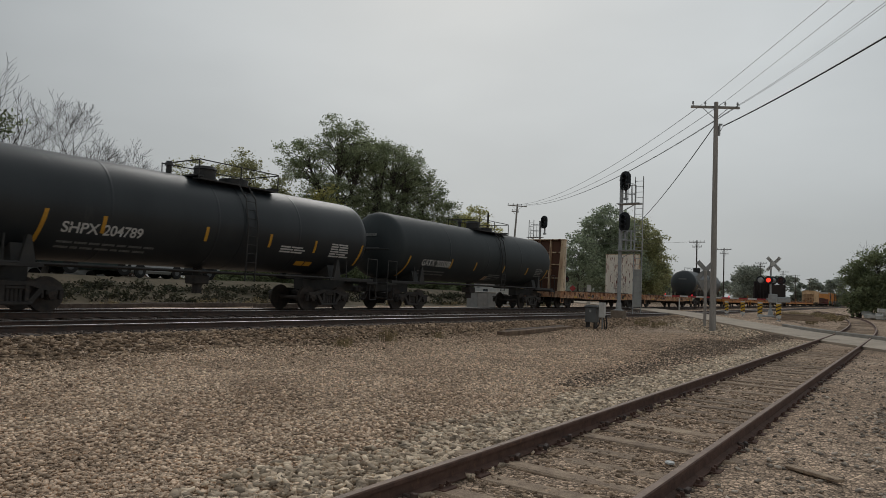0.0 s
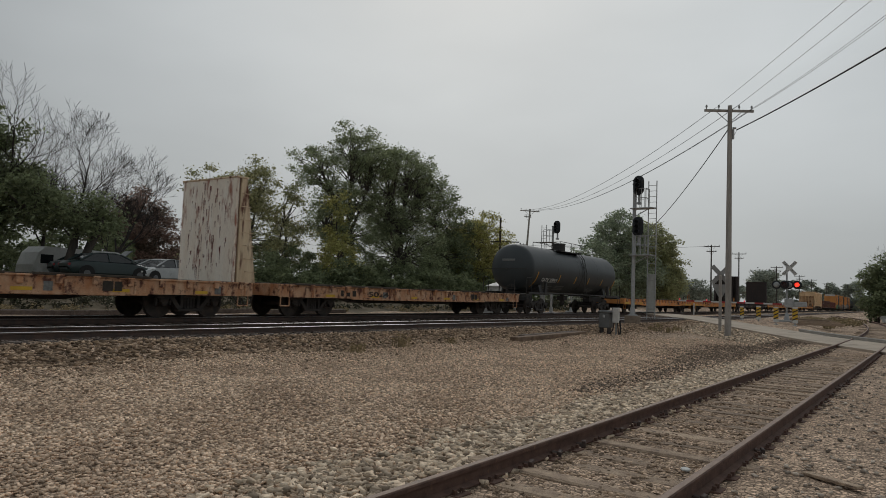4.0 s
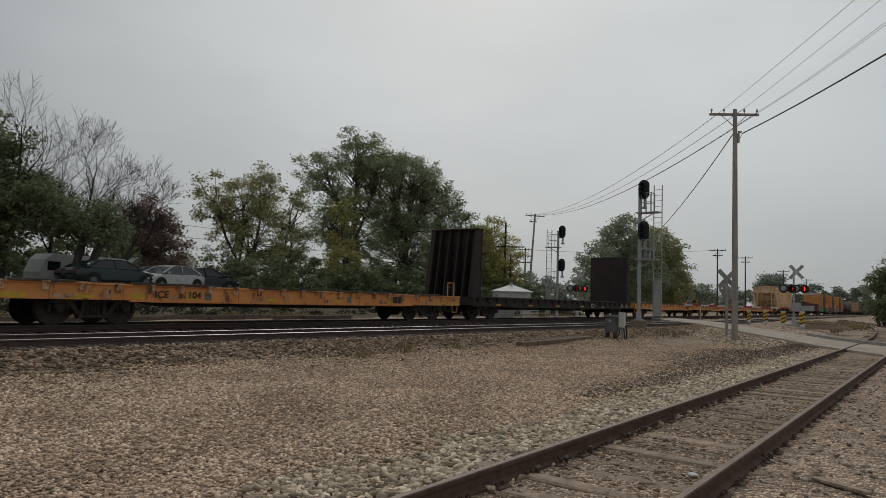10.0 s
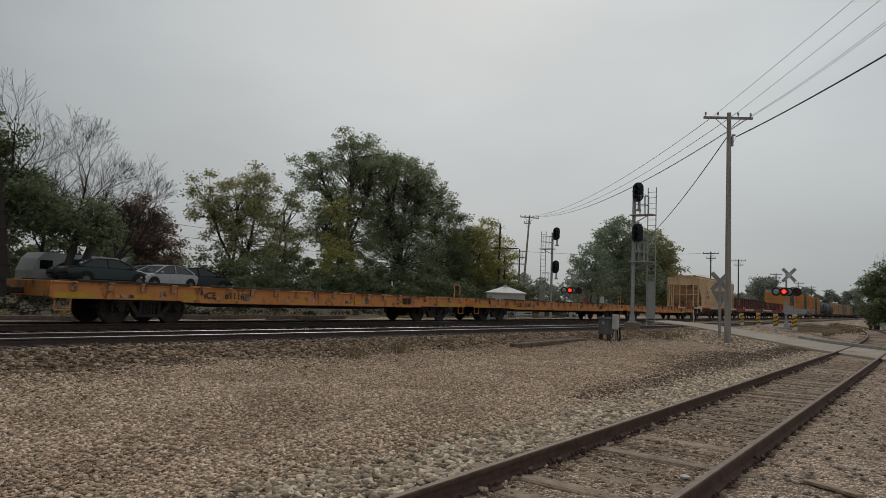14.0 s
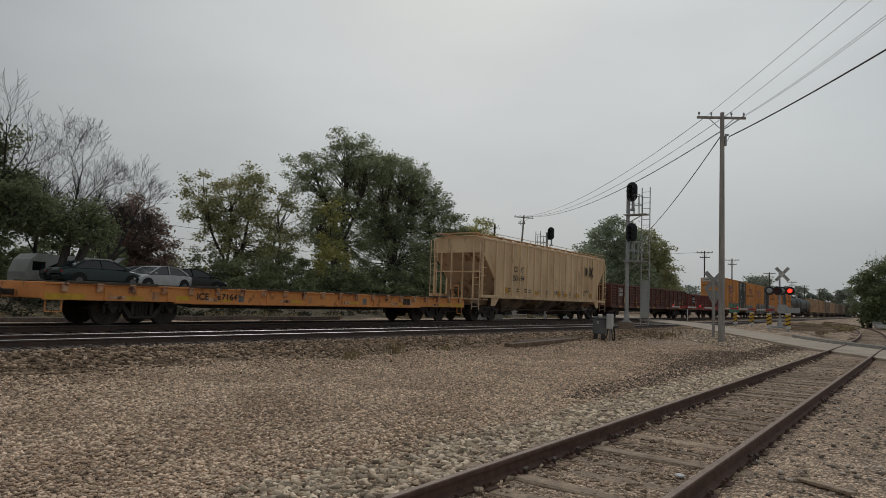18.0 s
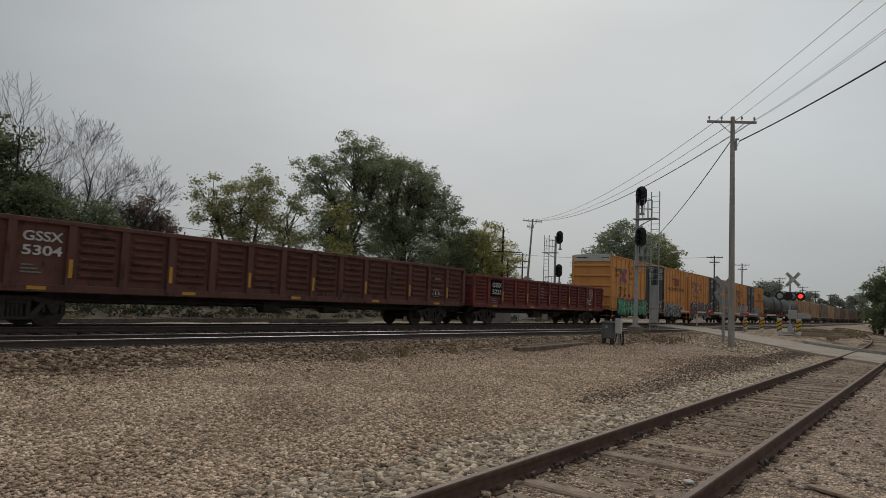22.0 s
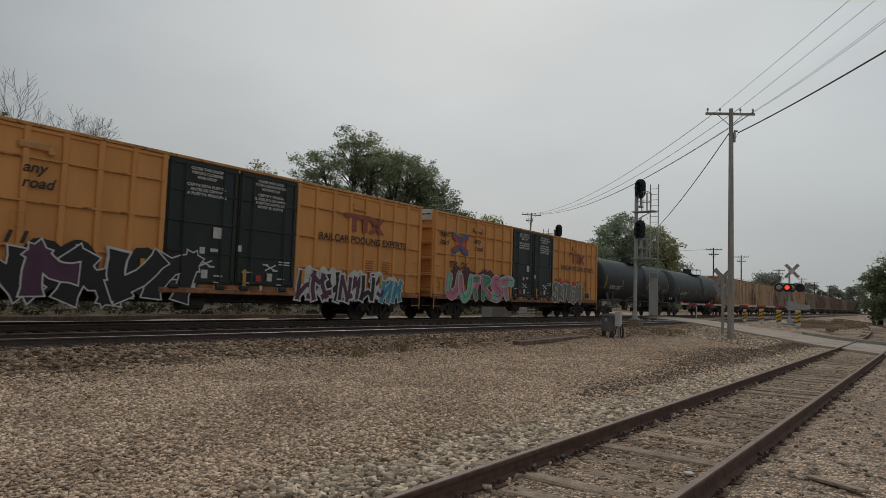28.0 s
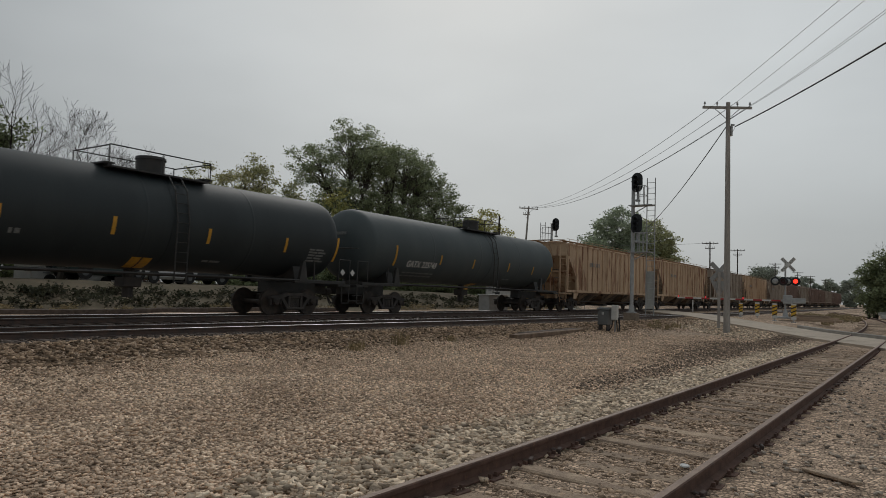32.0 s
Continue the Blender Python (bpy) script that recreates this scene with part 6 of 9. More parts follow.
    for cy, z, text in ((d0 + 1.32, 4.62, "CLOSE THIS DOOR"), (d0 + 1.32, 4.49, "BEFORE CLOSING"), (d0 + 1.32, 4.36, "MAIN DOOR"), (d0 + 1.32, 4.12, "CIERRE ESTA PUERTA"), (d0 + 1.32, 3.99, "ANTES DE CERRAR"), (d0 + 1.32, 3.86, "LA PUERTA PRINCIPAL"),
                        (mid + 1.3, 4.62, "CLOSE AND LOCK"), (mid + 1.3, 4.49, "BOTH DOORS BEFORE"), (mid + 1.3, 4.36, "MOVING CAR"), (mid + 1.3, 4.16, "CIERRE Y PONGA"), (mid + 1.3, 4.03, "EL SEGURO EN AMBAS"), (mid + 1.3, 3.90, "PUERTAS ANTES DE"), (mid + 1.3, 3.77, "MOVER EL CARRO")):
        wide = 0.078 * len(text)
        lettering("door_warning", text, 0.085, M_WHITE_PRINT, car, (xd, cy - wide / 2, z), width=wide, heavy=0.05)
    for lo, extra in ((d0, 0), (mid, 1)):
        stickers = ((1.62, 2.62, 0.34, 0.34), (1.18, 2.12, 0.18, 0.2), (1.55, 2.2, 0.28, 0.10)) if not extra else ((0.06, 2.28, 0.14, 0.2), (1.75, 2.02, 0.5, 0.05), (1.75, 1.94, 0.5, 0.04))
        for a, z, w, h in stickers + ((1.28, 1.38, 0.22, 0.26), (1.0, 1.05, 0.10, 0.18), (1.75, 1.0, 0.05, 0.16), (1.72, 1.45, 0.32, 0.04), (1.72, 1.25, 0.2, 0.04), (0.25, 1.62, 0.4, 0.04), (0.3, 1.28, 0.3, 0.04)):
            part("label_plate", Shape().add([(xd, lo + a, z), (xd, lo + a + w, z), (xd, lo + a + w, z + h), (xd, lo + a, z + h)], [(0, 1, 2, 3)]), M_WHITE_PRINT, car, "white sticker")
        part("label_plate", Shape().add([(xd, lo + 0.82, 1.36), (xd, lo + 1.04, 1.36), (xd, lo + 1.04, 1.56), (xd, lo + 0.82, 1.56)], [(0, 1, 2, 3)]), M_SPRAY["red"], car, "red sticker")
        mark = Shape()
        for a, b, c, d in ((1.2, 1.74, 1.62, 1.92), (1.2, 1.92, 1.62, 1.74), (1.1, 1.92, 1.3, 1.92), (1.52, 1.74, 1.72, 1.74)):
            q = ribbon([(lo + a, b), (lo + (a + c) / 2, (b + d) / 2), (lo + c, d)], 0.05)
            mark.add(q.v, q.f)
        part("lock_mark", mark, M_WHITE_PRINT, car, "white crossed lock mark", at=pose(xd, 0, 0))
        for y0 in (lo + 0.35, lo + 1.95):
            part("roller_hanger", Shape().box(W + 0.11, y0, bot + 0.10, 0.14, 0.32, 0.14, 0.03), M_DOOR_GREEN, car)
    for y in (mid + 0.3,):
        part("reflective_stripe", Shape().add([(xd, y, 1.2), (xd, y + 0.13, 1.2), (xd, y + 0.13, 1.72), (xd, y, 1.72)], [(0, 1, 2, 3)]), M_YELLOW, car, "yellow reflective stripe")
    for y in (-9.2, -6.9, -3.1, 2.95, 7.2):
        part("reflective_stripe", Shape().add([(W + 0.112, y, 1.35), (W + 0.112, y + 0.14, 1.35), (W + 0.112, y + 0.14, 1.85), (W + 0.112, y, 1.85)], [(0, 1, 2, 3)]), M_YELLOW, car, "yellow reflective stripe")
    for mat, grow, off in ((M_WHITE_PRINT, 0.03, 0.0), (M_BLACK_PRINT, 0.0, 0.003)):
        part("data_panel", Shape().add([(W + 0.088 + off, 7.45 - grow, 1.27 - grow), (W + 0.088 + off, 8.2 + grow, 1.27 - grow), (W + 0.088 + off, 8.2 + grow, 1.62 + grow), (W + 0.088 + off, 7.45 - grow, 1.62 + grow)], [(0, 1, 2, 3)]), mat, car, "white border of the data panel" if grow else "black data panel")
    for k, (ya, yb, za, zb, fills, out, nl, halo, shine, heavy, line) in enumerate(art):
        spray(ya, yb, za, zb, W + 0.086, label + str(k), fills, out, car, nl, halo, shine, heavy, line, rounded="pink" in fills or "moss" in fills)
    return car


CONSIST = []


def run(t):
    """How far the train has gone."""
    return 10.80 * t - 0.0035 * t * t


def couple(car, lo, hi):
    q = (lo + hi) / 2
    near = max((q - 24.0) / V, 0.0)
    CONSIST.append((car, q + run(near) - V * near))
    return car


couple(tank_car("black tank car with white numbers and yellow stripes", 16.8, "204789", M_TANK, 1.0, [(-5.4, 1.8, 2.65, 0.12), (-3.75, 2.15, 2.62, 0), (-0.45, 2.2, 2.65, 0), (2.15, 2.2, 2.65, 0), (4.35, 2.15, 2.6, 0), (6.85, 1.8, 2.62, 0.12)],
       [(2.75, 2.08, 1.3, 0.26, 3, M_WHITE_PRINT), (5.25, 2.06, 1.2, 0.54, 6, M_WHITE_PRINT), (3.8, 1.66, 0.85, 0.26, 1, M_YELLOW)], dome="open", number_at=(-4.78, 2.11, 0.28), top=1.05, lad=1.3, word="SHPX"), 5.4, 22.2)
couple(tank_car("black tank car with white numbers and faded data", 17.9, "203508", M_TANK_MATT, 1.05, [(-7.15, 1.5, 2.42, 0.1), (-3.57, 2.0, 2.45, 0), (-1.25, 2.0, 2.42, 0), (1.85, 2.0, 2.42, 0), (4.7, 2.0, 2.42, 0), (7.3, 1.7, 2.42, 0.1)],
       [(0.6, 1.55, 1.7, 0.36, 4, M_GREY_PRINT), (5.9, 1.95, 1.1, 0.5, 5, M_GREY_PRINT), (0.3, 1.55, 0.35, 0.36, 1, M_CREAM_DIRT)], dome="open", number_at=(-5.98, 2.05, 0.29), top=1.2, lad=1.5, word="GATX"), 22.2, 40.1)
couple(flat_car("rusty orange bulkhead flat car with peeling cream bulkheads", 18.1, M_ORANGE_OLD, (M_PALE_PANEL, M_CREAM_RUST), "5074", name="bulkhead_flat_car"), 40.1, 58.2)
couple(flat_car("short rusty orange flat car with worn deck", 18.4, M_ORANGE_OLD, None, "5024"), 58.2, 76.6)
couple(tank_car("dark slate tank car with white numbers and dome hatch", 15.8, "209069", M_TANK_BLUE, 1.0, [(-6.15, 1.6, 2.5, 0.12), (-2.95, 1.95, 2.42, 0), (-0.48, 1.95, 2.4, 0), (1.70, 1.95, 2.4, 0), (4.10, 1.95, 2.4, 0), (6.4, 1.7, 2.4, 0.1)],
       [(-2.9, 1.5, 1.8, 0.3, 3, M_GREY_PRINT), (2.3, 1.5, 1.4, 0.26, 3, M_GREY_PRINT)], dome="housing", number_at=(-5.3, 1.93, 0.25), top=-0.6, lad=0.85, word="GATX", R=1.40, zc=2.72), 76.6, 92.4)
couple(flat_car("long orange flat car with stake pockets", 20.5, M_ORANGE, None, "67162"), 92.4, 112.9)
couple(flat_car("long bright orange flat car with yellow patches", 21.2, M_ORANGE, None, "67104"), 113.1, 134.5)
couple(flat_car("black bulkhead flat car with tall dark bulkheads", 23.4, M_CP_BLACK, (M_CP_BLACK, M_CP_BLACK), "", dark=True, name="bulkhead_flat_car"), 134.5, 157.9)
couple(flat_car("orange flat car with black numbers and yellow patches", 20.4, M_ORANGE, None, "67116"), 157.9, 178.3)
couple(flat_car("worn orange flat car with an empty deck", 22.6, M_ORANGE, None, "67128"), 178.1, 200.7)
couple(flat_car("dirty orange flat car with rust streaks", 20.8, M_ORANGE, None, "67164"), 200.7, 221.5)
couple(covered_hopper("cream covered hopper car with ribbed sides", 19.5, M_CREAM, M_CREAM_DIRT, ("250", "694")), 221.5, 241.0)
couple(gondola("long brown gondola car with pressed side panels", 22.4, M_GON_BROWN, 2.66, "5304", 15), 241.0, 263.4)
couple(gondola("faded red gondola car with white number panel", 18.0, M_GON_RED, 2.46, "5225", 12, True), 263.4, 281.4)
couple(boxcar("mustard boxcar with green doors and green graffiti", 20.9, "673614", [(-8.6, -2.3, 0.74, 1.86, ["green"], "black", 9, ("magenta", "orange"), "white", 0.44, 0.08), (2.8, 7.6, 0.72, 1.7, ["black"], "white", 7, ("cyan",), "grey", 0.30, 0.10)]), 282.1, 303.0)
couple(boxcar("mustard boxcar with green doors and black and white graffiti", 21.2, "641111", [(-9.4, -1.5, 0.72, 2.0, ["black", "black", "black", "purple"], "white", 7, ("black",), None, 0.40, 0.09), (2.85, 7.4, 0.74, 1.85, ["purple", "purple", "black"], "white", 7, ("white",), None, 0.30, 0.14), (7.4, 8.6, 0.8, 1.7, ["cyan"], "white", 2, ("white",), "blue", 0.3, 0.1)]), 303.0, 324.2)
couple(boxcar("mustard boxcar with green doors and pink graffiti", 20.55, "64326", [(-8.6, -2.5, 0.92, 2.2, ["pink", "mint", "pink", "green"], "white", 6, ("maroon", "maroon"), "black", 0.40, 0.08), (2.7, 6.7, 0.93, 2.15, ["moss", "slate"], "white", 6, ("red", "red"), None, 0.44, 0.10)]), 324.2, 344.75)
couple(tank_car("black tank car with dome platform and yellow panel", 17.8, "132357", M_TANK_MATT, 1.15, [(-7.25, 2.05, 3.0, -0.02), (-3.85, 2.28, 2.77, 0), (-1.0, 2.28, 2.77, 0), (2.05, 2.25, 2.72, 0), (5.2, 2.2, 2.7, 0), (7.7, 2.0, 2.9, 0.05)],
       [(-0.1, 1.42, 0.7, 0.5, 1, M_YELLOW), (2.2, 1.7, 0.9, 0.1, 1, M_GREY_PRINT), (6.4, 1.95, 0.9, 0.5, 5, M_GREY_PRINT), (-3.5, 2.1, 0.3, 0.22, 1, M_GREY_PRINT)], dome="housing", number_at=(-6.28, 2.06, 0.27), placard=True, top=0.6, lad=1.1, word="FURX"), 344.75, 362.55)
couple(tank_car("slate tank car with dome platform and yellow panel", 19.3, "225748", M_TANK_SLATE, 1.0, [(-6.95, 2.05, 2.9, -0.02), (-3.6, 2.25, 2.68, 0), (-0.7, 2.2, 2.65, 0), (2.9, 2.2, 2.65, 0), (5.8, 2.15, 2.6, 0), (8.2, 1.9, 2.7, 0)],
       [(0.4, 1.15, 0.7, 0.55, 1, M_YELLOW), (2.9, 1.75, 0.8, 0.1, 1, M_GREY_PRINT)], dome="housing", number_at=(-6.0, 2.05, 0.27), top=0.9, lad=1.35, word="GATX"), 362.55, 381.85)
at = 381.85
for k, (mt, dt) in enumerate([(M_CREAM_DIRT, M_CREAM_DIRT), (M_CREAM_DIRT, M_HOPPER_GREY), (M_HOPPER_GREY, M_HOPPER_GREY), (M_CREAM_DIRT, M_HOPPER_GREY), (M_HOPPER_GREY, M_HOPPER_RED), (M_HOPPER_RED, M_HOPPER_RED), (M_HOPPER_GREY, M_HOPPER_RED), (M_HOPPER_RED, M_HOPPER_RED), (M_HOPPER_RED, M_HOPPER_RED), (M_HOPPER_GREY, M_HOPPER_RED), (M_HOPPER_RED, M_HOPPER_RED), (M_HOPPER_RED, M_HOPPER_RED)]):
    names = {M_CREAM: "cream covered hopper car streaked with rust", M_CREAM_DIRT: "dirty tan covered hopper car with ribbed sides", M_HOPPER_GREY: "grimy grey covered hopper car", M_HOPPER_RED: "grimy brown covered hopper car"}
    couple(covered_hopper(names[mt], 19.5, mt, dt), at, at + 19.5)
    at += 19.5


def car_pose(q):
    return pose(*on_line(TRAIN_ASIDE, q), MAIN_TOP, 0, 0, -math.degrees(LINE))


for car, q in CONSIST:
    car.matrix_world = car_pose(q)
    tagged(car, group="cars of the freight train")


# ---- lineside things ----
M_RED_GLOW = glowing("lit_red_lens", (1.0, 0.03, 0.015), 2.4)
M_RED_SMALL = glowing("small_red_lamp", (1.0, 0.03, 0.05), 0.7)
M_RED_DARK = material("unlit_red_lens", (0.05, 0.006, 0.006), rough=0.25, bump=0)
M_SIGN_WHITE = material("white_sign_sheet", (0.62, 0.62, 0.60), (0.52, 0.52, 0.50), rough=0.5, scale=4, bump=0.03)
M_SIGN_BACK = material("bare_sign_back", (0.34, 0.34, 0.33), (0.27, 0.27, 0.265), rough=0.5, metal=0.4, scale=4, bump=0.03)
M_MARK_YELLOW = material("yellow_marker_sheet", (0.66, 0.40, 0.03), (0.55, 0.33, 0.03), rough=0.5, scale=6, bump=0)
M_SIGN_RED = material("red_sign_sheet", (0.42, 0.05, 0.05), rough=0.5, scale=6, bump=0)
M_CABINET = material("grey_cabinet_paint", (0.30, 0.31, 0.31), (0.24, 0.25, 0.25), rough=0.55, scale=3, bump=0.05)
M_CABINET_PALE = material("pale_cabinet_paint", (0.56, 0.56, 0.54), (0.47, 0.47, 0.45), rough=0.55, scale=3, bump=0.05)


M_CASE = material("dark_grey_case_paint", (0.13, 0.135, 0.135), (0.095, 0.10, 0.10), rough=0.6, scale=3, bump=0.05)
M_PALE_TIMBER = material("brown_weathered_timber", (0.25, 0.175, 0.12), (0.135, 0.092, 0.066), rough=0.95, scale=5, fine=1.0, bump=0.6)
M_FOOTING = material("stained_brown_concrete", (0.27, 0.215, 0.165), (0.19, 0.15, 0.115), rough=0.95, scale=4, fine=0.8, bump=0.4)
M_GUARD = material("dull_guard_steel", (0.42, 0.43, 0.41), (0.32, 0.325, 0.31), rough=0.7, metal=0.1, scale=3, bump=0.05, streak=4.0)


def gz(x, y):
    return float(ground_z(x, y))


def signal_mast(m, head, ladder, label, low=0.0):
    """A tall colour-light mast with two heads, two caged platforms and a ladder."""
    t = thing("signal_mast", label, "railway signal", m, group="signal masts")
    part("footing", Shape().box(0, 0, 0.1, 0.66, 0.66, 0.56, 0.03), M_FOOTING, t, "stained square concrete footing")
    part("base_plate", Shape().box(0, 0, 0.40, 0.42, 0.42, 0.06, 0.01).tube((0, 0, 0.4), (0, 0, 0.8), 0.16, 0.13, n=14), M_SILVER, t)
    part("mast", Shape().tube((0, 0, 0.4), (0, 0, 7.45), 0.10, 0.09, n=14).tube((0, 0, 7.45), (0, 0, 7.5), 0.125, n=14), M_SILVER, t, smooth=True)
    for z in (7.38, 5.15 - low):
        n, o = 14, []
        w, h, r = 0.30, 0.52, 0.30
        for i in range(n + 1):
            a = math.pi * i / n
            o.append((head + r * math.cos(a), z + h - r + 0.02 + r * math.sin(a)))
        for i in range(n + 1):
            a = math.pi + math.pi * i / n
            o.append((head + r * math.cos(a), z - h + r + r * math.sin(a)))
        hd = part("signal_head", Shape().prism(o, "y", -0.16, -0.13), M_SIGNAL_BLACK, t, "black oval signal backboard")
        part("lamp_housing", Shape().box(head, -0.02, z, 0.32, 0.24, 0.78, 0.04), M_SIGNAL_BLACK, hd)
        v = Shape()
        for k in (-1, 0, 1):
            v.tube((head, -0.16, z + 0.26 * k), (head, -0.42, z + 0.26 * k - 0.02), 0.115, n=12, caps=False)
        part("visor", v, M_SIGNAL_BLACK, hd)
        part("bracket", Shape().box(head / 2, 0, z - 0.45, abs(head) + 0.1, 0.08, 0.08, 0.01).tube((head, 0, z - 0.5), (head, 0, z - 0.9), 0.07, n=8).box(head, 0, z - 0.95, 0.22, 0.22, 0.12, 0.02), M_SILVER, t)
    lo, hi = sorted((0.0, ladder))
    for z in (6.15, 3.62 - low):
        s = Shape().box((lo + hi) / 2, 0.05, z, hi - lo + 0.35, 0.62, 0.05, 0.01)
        for x in (lo + 0.1, hi - 0.1):
            s.tube((x, 0, z - 0.02), (0, 0, z - 0.45), 0.025, n=6)
        part("platform", s, M_SILVER, t)
        xs = (lo + 0.18 if ladder > 0 else lo + 0.2, (lo + hi) / 2, hi - 0.2)
        for x in xs:
            for y in (-0.22, 0.32):
                part("railing_post", Shape().tube((x, y, z), (x, y, z + 1.05), 0.02, n=6), M_SILVER, t)
        for zz in (0.55, 1.05):
            part("railing", Shape().path([(xs[0], -0.22, z + zz), (xs[-1], -0.22, z + zz), (xs[-1], 0.32, z + zz), (xs[0], 0.32, z + zz)], 0.018), M_SILVER, t)
    for x in (ladder - 0.22, ladder + 0.22):
        part("ladder_rail", Shape().box(x, 0.25, 3.95, 0.04, 0.06, 7.4, 0.008), M_SILVER, t)
    for k in range(24):
        part("rung", Shape().tube((ladder - 0.22, 0.25, 0.5 + k * 0.3), (ladder + 0.22, 0.25, 0.5 + k * 0.3), 0.013, n=6), M_SILVER, t)
    part("ladder_guard", Shape().box(ladder, 0.30, 1.62, 0.44, 0.02, 2.0), M_GUARD, t, "sheet steel climbing guard")
    return t


signal_mast(pose(-13.15, 35.3, gz(-13.27, 35.3) + 0.05), 0.26, 0.90, "silver signal mast with ladder beside the crossing")
signal_mast(pose(-25.5, 50.0, -0.08), 0.42, -0.95, "silver signal mast beyond the main tracks", low=0.5)


def utility_pole(x, y, z0, h, label, arms=((0.35, 2.4, 0.0),), lean=0.0, mat=None, r=0.16, turn=0.0, insulators=True):
    t = thing("utility_pole", label, "utility pole", pose(x, y, z0, 0, lean, turn), group="utility poles")
    part("pole", Shape().tube((0, 0, -0.6), (0, 0, h), r, r * 0.62, n=14), mat or M_POLE, t, smooth=True)
    for drop, w, off in arms:
        arm = part("crossarm", Shape().box(off, 0.12, h - drop, w, 0.09, 0.12, 0.012), mat or M_POLE, t)
        b = Shape()
        for sgn in (-1, 1):
            b.tube((off + sgn * w * 0.28, 0.12, h - drop), (0, 0.1, h - drop - 0.6), 0.018, n=5)
        part("brace", b, M_GALV, t)
        if insulators:
            for k in (-1, -0.45, 0.45, 1):
                part("insulator", Shape().tube((off + k * (w / 2 - 0.1), 0.12, h - drop + 0.06), (off + k * (w / 2 - 0.1), 0.12, h - drop + 0.16), 0.02, n=6).tube((off + k * (w / 2 - 0.1), 0.12, h - drop + 0.16), (off + k * (w / 2 - 0.1), 0.12, h - drop + 0.27), 0.055, 0.04, n=8), M_SIGN_BACK, arm)
    return t


PA = Vector((-8.0, 34.0, 0.15))
LP = Vector((-41.55, 73.6, 0.6))
pa = utility_pole(*PA, 11.0, "grey wooden utility pole with one crossarm", arms=((0.22, 2.35, 0.0),), turn=33)
part("cable_clamp", Shape().tube((0.14, 0, 9.9), (0.30, 0, 9.9), 0.05, n=8).box(0.16, 0, 9.6, 0.10, 0.12, 0.5, 0.02), M_GALV, pa)
utility_pole(*LP, 11.9, "leaning grey utility pole behind the trees", arms=((0.25, 2.4, 0.0), (1.0, 0.9, -0.2)), lean=3.2, turn=30)
utility_pole(-40.0, 65.4, 0.8, 9.6, "dark stub pole with a single low crossarm", arms=((2.75, 3.3, 0.5),), mat=M_POLE_DARK, turn=30, insulators=False)
utility_pole(-41.0, 68.3, 0.8, 6.2, "short dark timber pole", arms=(), mat=M_POLE_DARK)
utility_pole(-52.0, 91.0, 0.4, 9.4, "distant pole with two crossarms", arms=((0.3, 2.4, 0), (1.3, 2.4, 0), (2.3, 1.6, 0)), mat=M_POLE_DARK, turn=30)
for y, h in ((116, 11.0), (135.4, 11.1), (172.7, 10.5), (205, 9.8), (228, 9.6), (262, 9.6)):
    utility_pole(-30.0, y, 0.2, h, "distant dark utility pole along the line", arms=((0.3, 2.6, 0), (1.1, 1.6, 0)), mat=M_POLE_DARK, r=0.15)


def cable(name, a, b, sag, r, mat, label):
    a, b = Vector(a), Vector(b)
    n = 22
    pts = [a + (b - a) * (i / n) - Vector((0, 0, 4 * sag * (i / n) * (1 - i / n))) for i in range(n + 1)]
    s = sweep([(r * math.cos(q * 1.2566), r * math.sin(q * 1.2566)) for q in range(5)], pts)
    return tagged(part(name, s, mat, smooth=True), label, "cable", group="overhead wires")


arm_dir = Vector((math.cos(radians(33)), math.sin(radians(33)), 0))
lp_top = Vector((-40.95, 73.6, 12.3))
street = Vector((math.sin(radians(31)), -math.cos(radians(31)), 0)) * 45
for k, z, slope, curve in ((-0.8, 10.93, -0.025, 0.0005), (0.45, 11.22, -0.012, 0.0004), (1.08, 11.05, -0.055, 0.0031), (1.0, 10.95, -0.060, 0.0031)):
    a = PA + arm_dir * k + Vector((0, 0, z - 0.15))
    cable("overhead_wire", a, a + street + Vector((0, 0, 45 * slope + 2025 * curve)), 2025 * curve / 4, 0.008, M_WIRE_THIN, "thin grey overhead wire")
    cable("overhead_wire", a, lp_top + arm_dir * k * 0.9, 1.3, 0.013, M_WIRE_THIN, "thin grey overhead wire")
a = PA + Vector((0.3, 0.1, 9.8))
cable("overhead_cable", a, a + street + Vector((0, 0, 45 * -0.078 + 2025 * 0.0017)), 0.86, 0.03, M_WIRE, "thick black overhead cable")
cable("overhead_cable", PA + Vector((-0.1, 0.1, 9.85)), (-34.0, 88.0, 9.0), 1.2, 0.026, M_WIRE, "thick black overhead cable")
cable("overhead_cable", a, PA + Vector((-0.1, 0.1, 9.7)), 0.25, 0.02, M_WIRE, "slack loop of black cable on the pole")
far_pole = PA + street
utility_pole(far_pole.x, far_pole.y, 0.1, 13.0, "tall wooden utility pole along the street", arms=((0.3, 2.35, 0.0),), turn=31)
for k in (0.0, 0.9, 2.0):
    cable("overhead_wire", (-55.0, 5.0, 6.0 + k), (-58.0, 75.0, 6.0 + k), 0.5, 0.02, M_WIRE_THIN, "thin wire behind the trees")
utility_pole(-55.0, 5.0, 1.2, 7.6, "grey utility pole behind the car yard", arms=((0.3, 2.0, 0),), mat=M_POLE_DARK)
utility_pole(-58.0, 75.0, 0.4, 8.2, "grey utility pole hidden among trees", arms=((0.3, 2.0, 0),), mat=M_POLE_DARK)
cable("overhead_wire", (-30.0, 116.0, 11.0), (-52.0, 91.0, 9.5), 0.5, 0.02, M_WIRE_THIN, "thin wire to the distant poles")


LENSES = []


